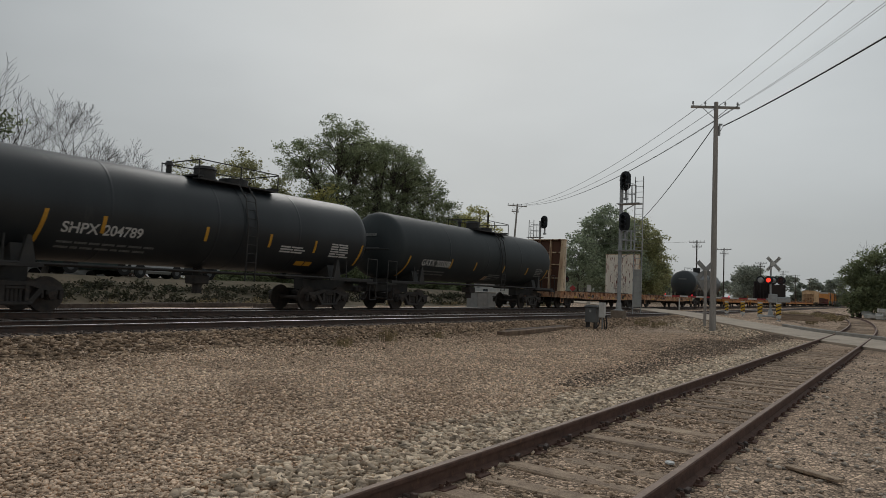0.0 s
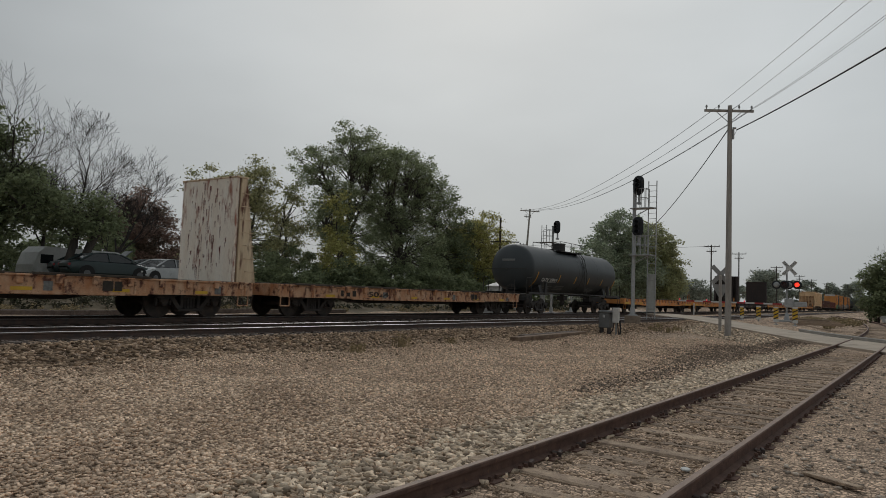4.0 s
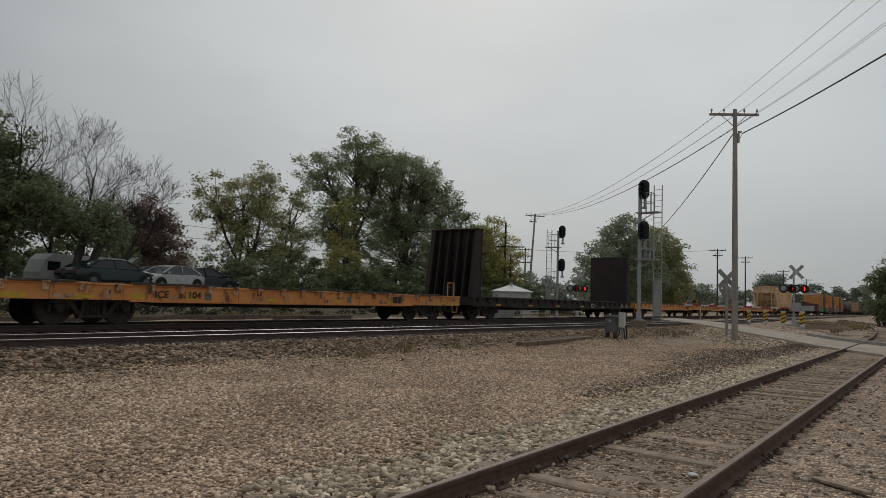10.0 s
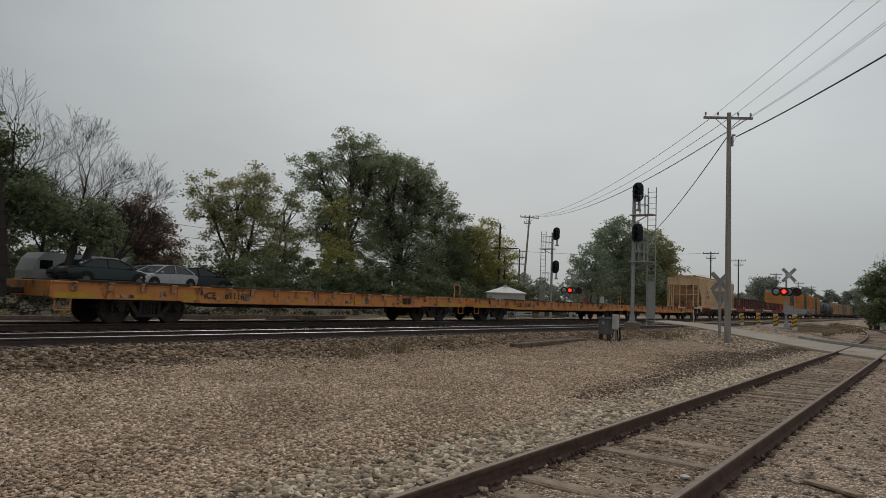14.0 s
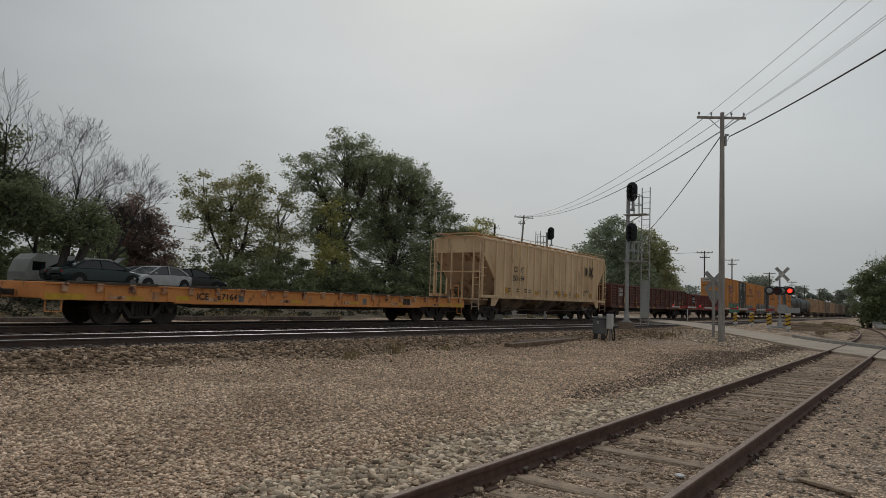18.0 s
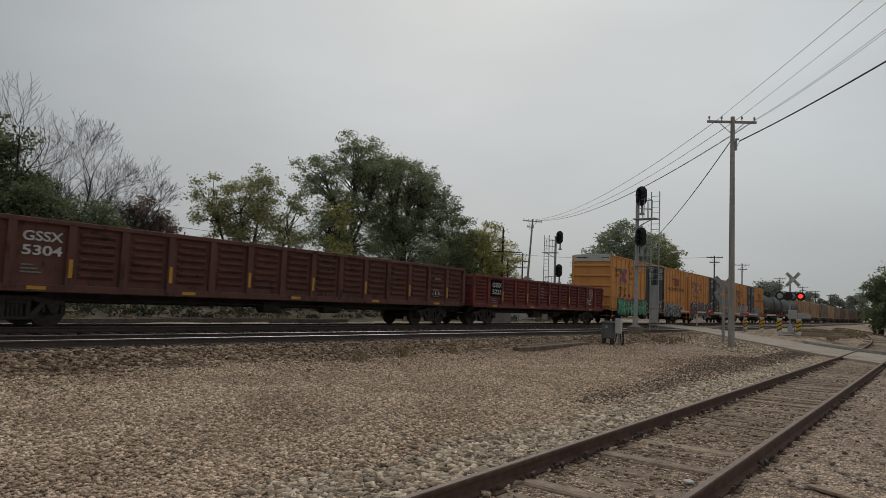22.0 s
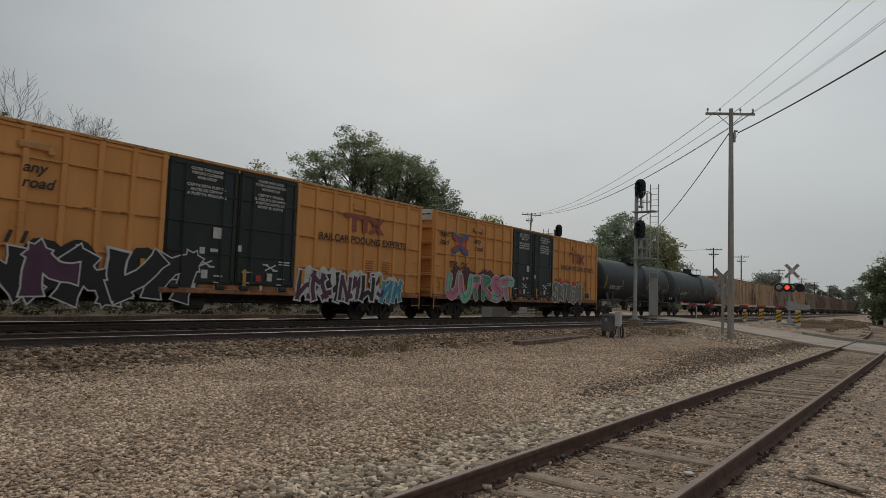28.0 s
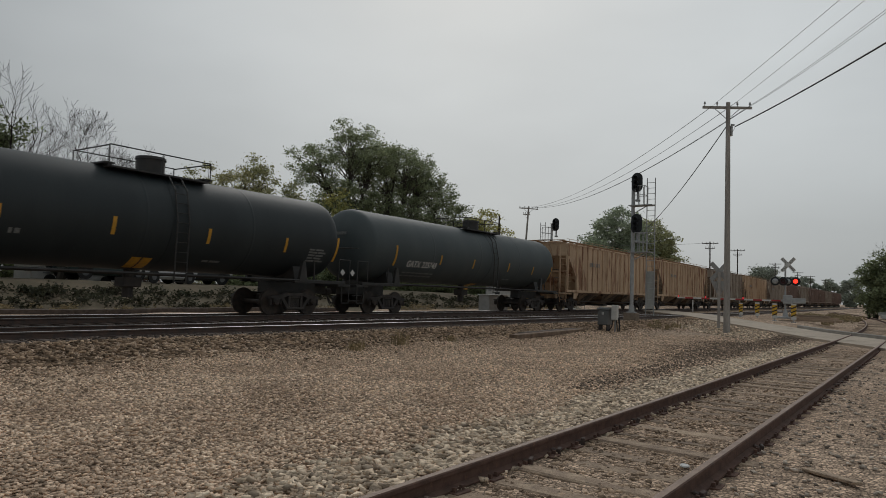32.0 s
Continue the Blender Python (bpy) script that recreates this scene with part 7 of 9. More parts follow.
def crossbuck(t, z, y, mat, text=True, x=0.0):
    for k, ang in enumerate((48, -48)):
        m = Matrix.Rotation(radians(ang), 3, "Y")
        part("crossbuck_blade", Shape().box(x, y - 0.012 * k, z, 1.22, 0.010, 0.225, m=m), mat, t, "white crossbuck blade")
        if text:
            words = ("CROSSING",) if k == 0 else ("RAIL", "ROAD")
            for w in words:
                cu = bpy.data.curves.new("letters", "FONT")
                cu.body, cu.size, cu.align_x, cu.align_y = w, 0.2, "CENTER", "CENTER"
                tmp = bpy.data.objects.new("letters", cu)
                scene.collection.objects.link(tmp)
                me = bpy.data.meshes.new_from_object(tmp.evaluated_get(bpy.context.evaluated_depsgraph_get()))
                bpy.data.objects.remove(tmp)
                off = 0 if k == 0 else (-0.36 if w == "RAIL" else 0.36)
                wid = 1.08 if k == 0 else 0.42
                span = max(v.co.x for v in me.vertices) - min(v.co.x for v in me.vertices)
                for v in me.vertices:
                    p = m @ Vector((v.co.x * wid / span + off, 0, v.co.y))
                    v.co = (x + p.x, y - 0.012 * k - 0.009, z + p.z)
                me.materials.clear()
                me.materials.append(M_BLACK_PRINT)
                ob = new("letters", me)
                ob.parent = t
                ob.matrix_local = Matrix.Identity(4)


def crossing_signal(m, label, gate=True, arm_len=7.0):
    """A level crossing mast: crossbuck, two pairs of flashing lamps, gate mechanism and arm. It faces -y."""
    t = thing("crossing_signal", label, "crossing signal", m, group="crossing signals")
    part("base", Shape().box(0, 0, 0.0, 1.0, 1.0, 0.14, 0.02).tube((0, 0, 0.05), (0, 0, 0.55), 0.2, 0.09, n=12), M_SILVER, t)
    part("mast", Shape().tube((0, 0, 0), (0, 0, 3.72), 0.06, n=12).tube((0, 0, 3.72), (0, 0, 3.78), 0.08, 0.04, n=12), M_SILVER, t, smooth=True)
    crossbuck(t, 3.68, -0.08, M_SIGN_WHITE, x=0.18)
    part("lamp_bracket", Shape().box(0, 0, 2.52, 1.3, 0.06, 0.06, 0.01).box(0, 0, 2.52, 0.2, 0.2, 0.24, 0.02), M_SILVER, t)
    for x, y, d in ((-0.12, -0.16, -1), (0.66, -0.16, -1), (-0.66, 0.16, 1), (0.12, 0.16, 1)):
        u = part("flasher_backboard", Shape().tube((x, y, 2.52), (x, y + d * 0.03, 2.52), 0.30, n=24), M_SIGNAL_BLACK, t, "round black lamp backboard")
        part("visor", Shape().tube((x, y + d * 0.03, 2.52), (x, y + d * 0.28, 2.54), 0.165, n=16, caps=False), M_SIGNAL_BLACK, u)
        part("lamp_body", Shape().tube((x, y, 2.52), (x, y - d * 0.1, 2.52), 0.2, 0.14, n=14), M_SILVER, u)
        if d < 0:
            lens = part("lens", Shape().tube((0, -0.008, 0), (0, -0.003, 0), 0.15, n=20), M_RED_GLOW, t, "lit red lens", at=pose(x, y - 0.05, 2.52))
            part("lens_back", Shape().tube((0, 0.003, 0), (0, 0.008, 0), 0.15, n=20), M_RED_DARK, lens, "unlit dark red lens")
            LENSES.append((lens, x, y - 0.05))
    if gate:
        part("gate_mechanism", Shape().box(0.15, 0, 1.25, 0.55, 0.5, 0.62, 0.04), M_SILVER, t)
        part("counterweight", Shape().box(0.75, -0.05, 1.18, 1.0, 0.16, 0.36, 0.03).box(0.2, -0.1, 1.18, 0.9, 0.08, 0.16, 0.02), M_SILVER, t)
        n = int(arm_len / 0.55)
        for k in range(n):
            x0 = -0.3 - k * arm_len / n
            part("gate_arm_section", Shape().box(x0 - arm_len / n / 2, -0.05, 1.16, arm_len / n, 0.04, 0.11), M_SIGN_WHITE if k % 2 else M_SIGN_RED, t)
        for f in (0.35, 0.72, 1.0):
            part("gate_lamp", Shape().tube((-0.3 - f * (arm_len - 0.1), -0.05, 1.22), (-0.3 - f * (arm_len - 0.1), -0.05, 1.32), 0.035, n=10), M_RED_SMALL, t, "small red gate lamp")
    return t


crossing_signal(pose(-8.4, 52.1, 0.50, 0, 0, 4), "silver crossing signal with lowered gate and flashing red lamps")
crossing_signal(pose(-26.5, 55.9, 0.30, 0, 0, 24), "silver crossing signal beyond the main tracks", gate=False)

# back of a crossbuck on a wooden post
t = thing("crossbuck_post", "bare metal backs of a crossbuck and yield sign on a post", "road sign", pose(-9.0, 36.6, 0.12, 0, 0, 8))
part("post", Shape().box(0, 0, 1.4, 0.14, 0.14, 3.0, 0.015), M_POLE, t)
crossbuck(t, 2.92, 0.09, M_SIGN_BACK, text=False)
part("yield_sign", Shape().prism([(-0.42, 2.42), (0.42, 2.42), (0.04, 1.66), (-0.04, 1.66)], "y", 0.075, 0.083), M_SIGN_BACK, t, "bare back of a triangular sign")

# striped object markers behind the kerb
for x, y in ((-12.15, 56.0), (-9.62, 49.1), (-7.87, 45.18), (-6.5, 43.0)):
    z = {-12.15: 0.35, -9.62: 0.44, -7.87: 0.42, -6.5: 0.44}[x]
    t = thing("object_marker", "yellow and black striped marker panel on a short post", "road marker", pose(x, y, z, 0, 0, 8), group="object markers beside the road")
    part("post", Shape().box(0, 0.04, 0.5, 0.07, 0.04, 1.0, 0.008).box(0, 0, 0.0, 0.26, 0.22, 0.05, 0.01), M_GALV, t)
    part("panel", Shape().box(0, 0, 0.60, 0.27, 0.04, 0.72, 0.01), M_MARK_YELLOW, t)
    for z0, h in ((0.96, 0.09), (0.14, 0.20)):
        part("white_cap", Shape().box(0, -0.001, z0 + h / 2, 0.275, 0.045, h, 0.01), M_SIGN_WHITE, t)
    for k in range(3):
        z0 = 0.28 + k * 0.22
        part("stripe", Shape().prism([(-0.132, z0), (0.132, z0 + 0.13), (0.132, z0 + 0.205), (-0.132, z0 + 0.075)], "y", -0.024, -0.020), M_BLACK_PRINT, t)

# kerb along the far edge of the road
KERB = tagged(new("kerb"), "old concrete kerb at the road edge", "kerb", kind="structure")
for k in range(9):
    q0 = 13.5 + k * 2.7
    pts = []
    for q in (q0, q0 + 2.66):
        p = ROAD_FAR + 0.12
        x, y = 0.84 * p - 0.54 * q, 0.54 * p + 0.84 * q
        pts.append((x, y, float(road_z(x)) - 0.2))
    a, b = Vector(pts[0]), Vector(pts[1])
    d = (b - a).normalized()
    s = Shape()
    side = Vector((d.y, -d.x, 0)).normalized()
    s.v = [tuple(p + side * u + Vector((0, 0, w))) for p in (a, b) for u, w in ((-0.12, 0), (0.12, 0), (0.11, 0.33), (0.08, 0.35), (-0.08, 0.35), (-0.11, 0.33))]
    s.f = [(i, (i + 1) % 6, 6 + (i + 1) % 6, 6 + i) for i in range(6)] + [(5, 4, 3, 2, 1, 0), (6, 7, 8, 9, 10, 11)]
    part("kerb_stone", s, M_CONCRETE, KERB)

# concrete panels between the rails on the crossing
for tr, top, second in ((main_a, MAIN_TOP, False), (main_b, SECOND_TOP, True)):
    for k in range(4):
        o = -0.52 + k * 0.345
        outline = []
        for half, sgn in ((-0.16, -1), (0.16, -1), (0.16, 1), (-0.16, 1)):
            q = 40.0
            for _ in range(6):
                where = (second_aside(q) if second else TRAIN_ASIDE) + o + half
                x, y = on_line(where, q)
                q += (15.4 + sgn * 1.9 - across(x, y)) / 0.54
            outline.append((float(x), float(y)))
        part("crossing_panel", Shape().prism(outline, "z", top - 0.12, top - 0.004), M_CONCRETE, tr, "concrete crossing panel")

# grey case on a stand and its cable box
t = thing("trackside_case", "grey metal trackside case with a pale box on a stand", "electrical box", pose(-11.7, 28.6, gz(-11.7, 28.6)))
part("case", Shape().box(-0.17, 0, 0.62, 0.50, 0.44, 0.66, 0.03), M_CASE, t, "dark grey steel case")
part("lid", Shape().box(-0.15, 0, 0.99, 0.62, 0.5, 0.08, 0.02).box(-0.15, 0, 1.04, 0.5, 0.4, 0.04, 0.02), M_CASE, t)
part("latch", Shape().box(-0.17, -0.235, 0.80, 0.10, 0.03, 0.12, 0.01), M_GALV, t)
part("cable_box", Shape().box(0.30, 0.0, 0.86, 0.26, 0.22, 0.66, 0.02), M_CABINET_PALE, t, "pale grey cable box")
for x in (-0.36, 0.0):
    part("leg", Shape().box(x, 0, 0.16, 0.06, 0.34, 0.36), M_STEEL_BLACK, t)
part("post", Shape().tube((0.30, 0.05, 0), (0.30, 0.05, 0.6), 0.04, n=8), M_CABINET, t)
part("conduit", Shape().path([(0.22, 0, 0.55), (0.18, -0.05, 0.2), (0.02, -0.1, 0.0)], 0.025).path([(0.38, 0, 0.55), (0.42, 0, 0.15), (0.46, -0.05, 0.0)], 0.025).path([(0.46, 0.05, 0.62), (0.5, 0.05, 0.3), (0.48, 0.05, 0.0)], 0.04), M_WIRE, t)

t = thing("timber_beam", "long weathered timbers lying on the gravel", "timber", pose(-11.65, 23.0, gz(-11.65, 23.0) + 0.06, 0, 0.8, 4.5))
part("beam", Shape().box(0, 0, 0.03, 0.30, 6.6, 0.15, 0.015), M_PALE_TIMBER, t)
t = thing("timber_beam", "dark old timber beside a paler beam", "timber", pose(-12.02, 23.6, gz(-12.0, 23.6) + 0.05, 0, -2, 4.0))
part("beam", Shape().box(0, 0, 0.03, 0.26, 5.2, 0.18, 0.015), M_TIE_DARK, t)

rng = random.Random(21)
for k in range(9):
    q = 9.0 + 2.3 * k + rng.uniform(-0.4, 0.4)
    x, y = on_line(27.4 + rng.uniform(-0.5, 0.5), q)
    t = thing("loose_timber", "old dark sleeper lying beyond the main line", "timber", pose(x, y, gz(x, y) + 0.08, 0, rng.uniform(-2, 2), 1.75 + rng.uniform(-7, 7)), group="timbers beyond the main line")
    part("beam", Shape().box(0, 0, 0.02, 0.24, rng.uniform(2.6, 4.6), 0.2, 0.015), M_TIE_DARK, t)

# relay cabinet, shelter and small signs beyond the tracks
t = thing("relay_cabinet", "low grey relay cabinet beyond the tracks", "cabinet", pose(-26.0, 42.0, 0.15))
part("body", Shape().box(0, 0, 0.62, 0.9, 2.6, 1.2, 0.03), M_CABINET, t)
for y in (-0.65, 0.65):
    part("door", Shape().box(0.46, y, 0.62, 0.02, 1.2, 1.08, 0.008), M_CABINET, t)
part("lid", Shape().box(0, 0, 1.25, 1.05, 2.75, 0.06, 0.015), M_CABINET_PALE, t)
t = thing("barrier_panel", "pale slatted panel beyond the tracks", "fence panel", pose(-26.0, 46.5, 0.15))
for k in range(5):
    part("slat", Shape().box(0, 0, 0.25 + k * 0.22, 0.03, 2.6, 0.10), M_CABINET_PALE, t)
for y in (-1.2, 1.2):
    part("post", Shape().box(-0.05, y, 0.6, 0.06, 0.06, 1.3), M_CABINET, t)

t = thing("equipment_shelter", "small white steel shelter with a shallow pyramid roof", "shelter", pose(-31.0, 51.9, 0.32, 0, 0, 34))
part("wall", Shape().box(0, 0, 1.0, 3.3, 2.6, 2.1, 0.02), M_CABINET_PALE, t)
part("roof", Shape().add([(-1.8, -1.45, 2.05), (1.8, -1.45, 2.05), (1.8, 1.45, 2.05), (-1.8, 1.45, 2.05), (-0.15, 0, 2.62), (0.15, 0, 2.62), (-1.8, -1.45, 1.98), (1.8, -1.45, 1.98), (1.8, 1.45, 1.98), (-1.8, 1.45, 1.98)],
     [(0, 1, 5, 4), (2, 3, 4, 5), (1, 2, 5), (3, 0, 4), (6, 7, 1, 0), (7, 8, 2, 1), (8, 9, 3, 2), (9, 6, 0, 3), (9, 8, 7, 6)]), M_SIGN_WHITE, t, "white metal roof")
part("vent", Shape().tube((0, 0, 2.55), (0, 0, 2.75), 0.16, n=10), M_CABINET_PALE, t)
part("sign", Shape().box(-0.7, -1.31, 1.15, 0.42, 0.02, 0.3), M_TANK_BLUE, t)
part("louvre", Shape().box(-1.35, -1.31, 1.55, 0.26, 0.02, 0.36), M_CABINET, t)
part("lamp", Shape().box(1.35, -1.34, 1.4, 0.3, 0.08, 0.16, 0.02), M_SIGN_WHITE, t)
t = thing("warning_sign", "red diamond sign on a thin post", "road sign", pose(-26.0, 57.9, 0.3, 0, 0, 25))
part("post", Shape().tube((0, 0, 0), (0, 0, 2.0), 0.03, n=8), M_GALV, t)
part("panel", Shape().box(0, -0.04, 1.72, 0.42, 0.02, 0.42, m=Matrix.Rotation(radians(45), 3, "Y")), M_SIGN_RED, t)
t = thing("marker_post", "white marker post beyond the tracks", "marker post", pose(-25.0, 59.3, 0.3))
part("post", Shape().box(0, 0, 1.05, 0.36, 0.12, 2.1, 0.03), M_SIGN_WHITE, t)
for x, y in ((-13.3, 57.0), (-16.4, 58.2)):
    t = thing("delineator", "thin white road delineator post", "road marker", pose(x, y, 0.5), group="road delineators")
    part("post", Shape().box(0, 0, 0.5, 0.09, 0.03, 1.0, 0.01), M_SIGN_WHITE, t)


def weed(x, y, h, n, seed, label="tuft of dry brown weeds"):
    rng = random.Random(seed)
    s = Shape()
    for k in range(n):
        a, r = rng.uniform(0, 6.28), rng.uniform(0, 0.28)
        px, py = x + r * math.cos(a), y + r * math.sin(a)
        z = gz(px, py) - 0.02
        tx, ty = px + rng.uniform(-0.3, 0.3) * h, py + rng.uniform(-0.3, 0.3) * h
        hh = h * rng.uniform(0.5, 1.0)
        w = rng.uniform(0.008, 0.018)
        s.add([(px - w, py, z), (px + w, py, z), ((px + tx) / 2 + w, (py + ty) / 2, z + hh * 0.6), (tx, ty, z + hh), ((px + tx) / 2 - w, (py + ty) / 2, z + hh * 0.6)], [(0, 1, 2, 3, 4)])
        for j in range(3):
            f = rng.uniform(0.4, 1.0)
            lx, ly, lz = px + (tx - px) * f, py + (ty - py) * f, z + hh * f
            q = rng.uniform(0.02, 0.05)
            s.add([(lx, ly, lz), (lx + q, ly + q * 0.4, lz + 0.01), (lx + q * 0.3, ly - q, lz + q)], [(0, 1, 2)])
    return tagged(part("weed_tuft", s, M_WEED), label, "weed", group="weeds on the gravel")


weed(-11.75, 14.2, 0.42, 30, 1)
weed(-11.5, 12.2, 0.26, 24, 2)
weed(-11.9, 12.8, 0.22, 18, 3)
weed(-11.8, 16.6, 0.2, 18, 4)
for k in range(7):
    rng = random.Random(50 + k)
    weed(-12.6 + rng.uniform(0.3, 2.2), 33.5 + rng.uniform(-0.8, 3.2), 0.3, 14, 70 + k)
for k in range(14):
    rng = random.Random(150 + k)
    weed(-7.2 + rng.uniform(-1.6, 1.2), 55 + rng.uniform(-3, 6), 0.55, 40, 170 + k)

t = thing("paper_cup_lid", "white plastic lid lying between the rails", "litter", pose(-1.87, 6.43, 0.03, 6, 4, 0))
part("lid", Shape().tube((0, 0, 0), (0, 0, 0.010), 0.040, 0.036, n=16), M_SIGN_WHITE, t)
part("rim", Shape().tube((0, 0, -0.004), (0, 0, 0.005), 0.044, n=16), M_SIGN_WHITE, t)
t = thing("timber_scrap", "grey splintered board beside the siding", "timber", pose(-0.75, 6.9, gz(-0.75, 6.9) + 0.02, 0, 2, 62))
part("board", Shape().box(0, 0, 0.01, 0.10, 0.5, 0.03, 0.006), M_TIE_OLD, t)


# ---- trees and the yard behind ----
def bough(s, p, d, length, r, level, rng, tips, up=0.09):
    """A gently bent branch that forks in turn into finer ones."""
    n = 5 if level > 1 else 3
    p, d = Vector(p), Vector(d).normalized()
    turn = rng.uniform(0, 6.283)
    for k in range(n):
        q = p + d * (length / n)
        a, b = r * (1 - 0.7 * k / n), r * (1 - 0.7 * (k + 1) / n)
        s.tube(p, q, max(a, 0.007), max(b, 0.006), n=(6 if a > 0.04 else 3), caps=False)
        p = q
        d = (d + Vector((rng.uniform(-0.13, 0.13), rng.uniform(-0.13, 0.13), rng.uniform(-0.08, 0.08) + up))).normalized()
        if level and (k > 0 or level < 3):
            for _ in range(1 if k < n - 1 else 2):
                turn += 2.4 + rng.uniform(-0.5, 0.5)
                out = d.orthogonal().normalized()
                out.rotate(Matrix.Rotation(turn, 3, d))
                angle = rng.uniform(0.45, 0.8) if k < n - 1 else rng.uniform(0.25, 0.5)
                bough(s, p, d * math.cos(angle) + out * math.sin(angle), length * rng.uniform(0.52, 0.76) * (1.05 - 0.35 * k / n), max(b, 0.012) * 0.75, level - 1, rng, tips, up)
    tips.append(p)


def bare_tree(x, y, z, h, spread, label, seed=1, lean=(0, 0), depth=4, r=0.15, stems=4, split=0.42):
    rng = random.Random(seed)
    t = thing("tree", label, "tree", pose(x, y, z), group="bare trees behind the railway")
    s, tips, stem = Shape(), [], Shape()
    d = Vector((lean[0], lean[1], 1)).normalized()
    base = Vector((0, 0, -0.3))
    top = base + d * h * split
    for j in range(stems):
        b = 6.283 * j / stems + rng.uniform(-0.5, 0.5)
        f = 1.0 if j == 0 else rng.uniform(0.55, 1.0)
        dd = (d + Vector((math.cos(b), math.sin(b), 0)) * spread * (0.15 if j == 0 else rng.uniform(0.5, 0.9))).normalized()
        bough(s, base + d * h * split * f, dd, h * (0.42 if j == 0 else rng.uniform(0.26, 0.36)), r * (0.6 if j == 0 else 0.45), depth - 1, rng, tips)
    kz = h / max(p.z for p in tips)
    s.v = [(a, b, c * kz) for a, b, c in s.v]
    top.z *= kz
    mid = base.lerp(top, 0.45) + Vector((0.06, -0.08, 0))
    stem.tube(base, mid, r * 1.25, r, n=9, caps=False).tube(mid, top, r, r * 0.62, n=9, caps=False)
    part("trunk", stem, M_TWIG, t, "bare grey trunk")
    part("twig_work", s, M_TWIG, t, "bare grey branches and twigs")
    return t


def tree(x, y, z, lobes, label, leaf, seed=1, size=0.12, trunks=2, dens=1.0, r=0.16, lean=0.0, clump=(0.4, 0.85)):
    """Crown of uneven leaf clumps in lobes (dy, height, radius, half height) carried on forked limbs."""
    rng = random.Random(seed)
    nrng = np.random.default_rng(seed)
    t = thing("tree", label, "tree", pose(x, y, z), group="leafy trees behind the railway")
    stem, wood, pts, rad = Shape(), Shape(), [], []
    low = min(l[1] - l[3] for l in lobes)
    forks = []
    for k in range(trunks):
        a = 6.283 * k / trunks + rng.uniform(0, 1)
        p = Vector((0.3 * math.cos(a), 0.3 * math.sin(a), -0.4)) if trunks > 1 else Vector((0, 0, -0.4))
        top = max(1.6, min(low + 1.5, 5.0)) * rng.uniform(0.8, 1.15)
        q = p + Vector((0.35 * math.cos(a), 0.35 * math.sin(a) + lean * top, top))
        m = p.lerp(q, 0.5) + Vector((rng.uniform(-0.12, 0.12), rng.uniform(-0.12, 0.12), 0))
        stem.tube(p, m, r * 1.2, r, n=8, caps=False).tube(m, q, r, r * 0.8, n=8, caps=False)
        forks.append(q)
    for j, (dy, zz, rr, rz) in enumerate(lobes):
        c = Vector((rng.uniform(-0.25, 0.25) * rr, dy, zz))
        f = forks[j % len(forks)]
        m = f.lerp(c, 0.5) + Vector((rng.uniform(-0.3, 0.3), rng.uniform(-0.3, 0.3), 0.2))
        wood.tube(f, m, r * 0.75, r * 0.55, n=7, caps=False).tube(m, c, r * 0.55, r * 0.3, n=6, caps=False)
        count = max(6, int(7.5 * rr * rz * dens))
        for k in range(count):
            d = Vector((rng.gauss(0, 1), rng.gauss(0, 1), rng.gauss(0, 1))).normalized() * rng.uniform(0.25, 1.0) ** 0.5 * rng.uniform(0.8, 1.12)
            e = c + Vector((d.x * rr, d.y * rr, d.z * rz))
            e.z = max(e.z, 0.3)
            pts.append(e)
            rad.append(rng.uniform(*clump))
            if k % 2 == 0:
                s0 = m.lerp(c, rng.uniform(0.2, 1.0))
                b = s0.lerp(e, 0.55) + Vector((rng.uniform(-0.2, 0.2), rng.uniform(-0.2, 0.2), rng.uniform(-0.1, 0.25)))
                wood.tube(s0, b, r * 0.26, r * 0.16, n=4, caps=False).tube(b, e + (e - c) * 0.12, r * 0.16, 0.012, n=4, caps=False)
    part("trunk", stem, M_BARK, t)
    part("limb_work", wood, M_BARK, t)
    pts, rad = np.array([tuple(p) for p in pts]), np.array(rad)
    per = (58 * (rad / 0.6) ** 2 * (0.15 / size) ** 2 * nrng.uniform(0.5, 1.4, len(rad))).astype(int)
    idx = np.repeat(np.arange(len(pts)), per)
    n = len(idx)
    d = nrng.normal(size=(n, 3))
    d /= np.linalg.norm(d, axis=1)[:, None]
    reach = np.where(nrng.uniform(0, 1, n) < 0.14, nrng.uniform(1.0, 1.6, n), nrng.uniform(0, 1, n) ** 0.5)
    c = pts[idx] + d * (rad[idx] * reach)[:, None] * np.array([1.15, 1.15, 0.75])
    part("crown", leaf_mesh(c, size, nrng, leaf, "crown"), None, t)
    return t


def leaf_mesh(c, size, nrng, leaf, name):
    n = len(c)
    u = nrng.normal(size=(n, 3))
    u[:, 2] = u[:, 2] * 0.6 - 0.25
    u /= np.linalg.norm(u, axis=1)[:, None]
    v = np.cross(u, nrng.normal(size=(n, 3)))
    v /= np.linalg.norm(v, axis=1)[:, None] + 1e-9
    w = np.cross(u, v)
    s = size * nrng.uniform(0.6, 1.3, n)[:, None]
    q = np.stack([c - u * s, c + v * s * 0.45 + w * s * 0.12, c + u * s, c - v * s * 0.45 + w * s * 0.12], 1).reshape(-1, 3)
    return quick(q, np.arange(n * 4).reshape(-1, 4), name, leaf)


YARD = 1.5
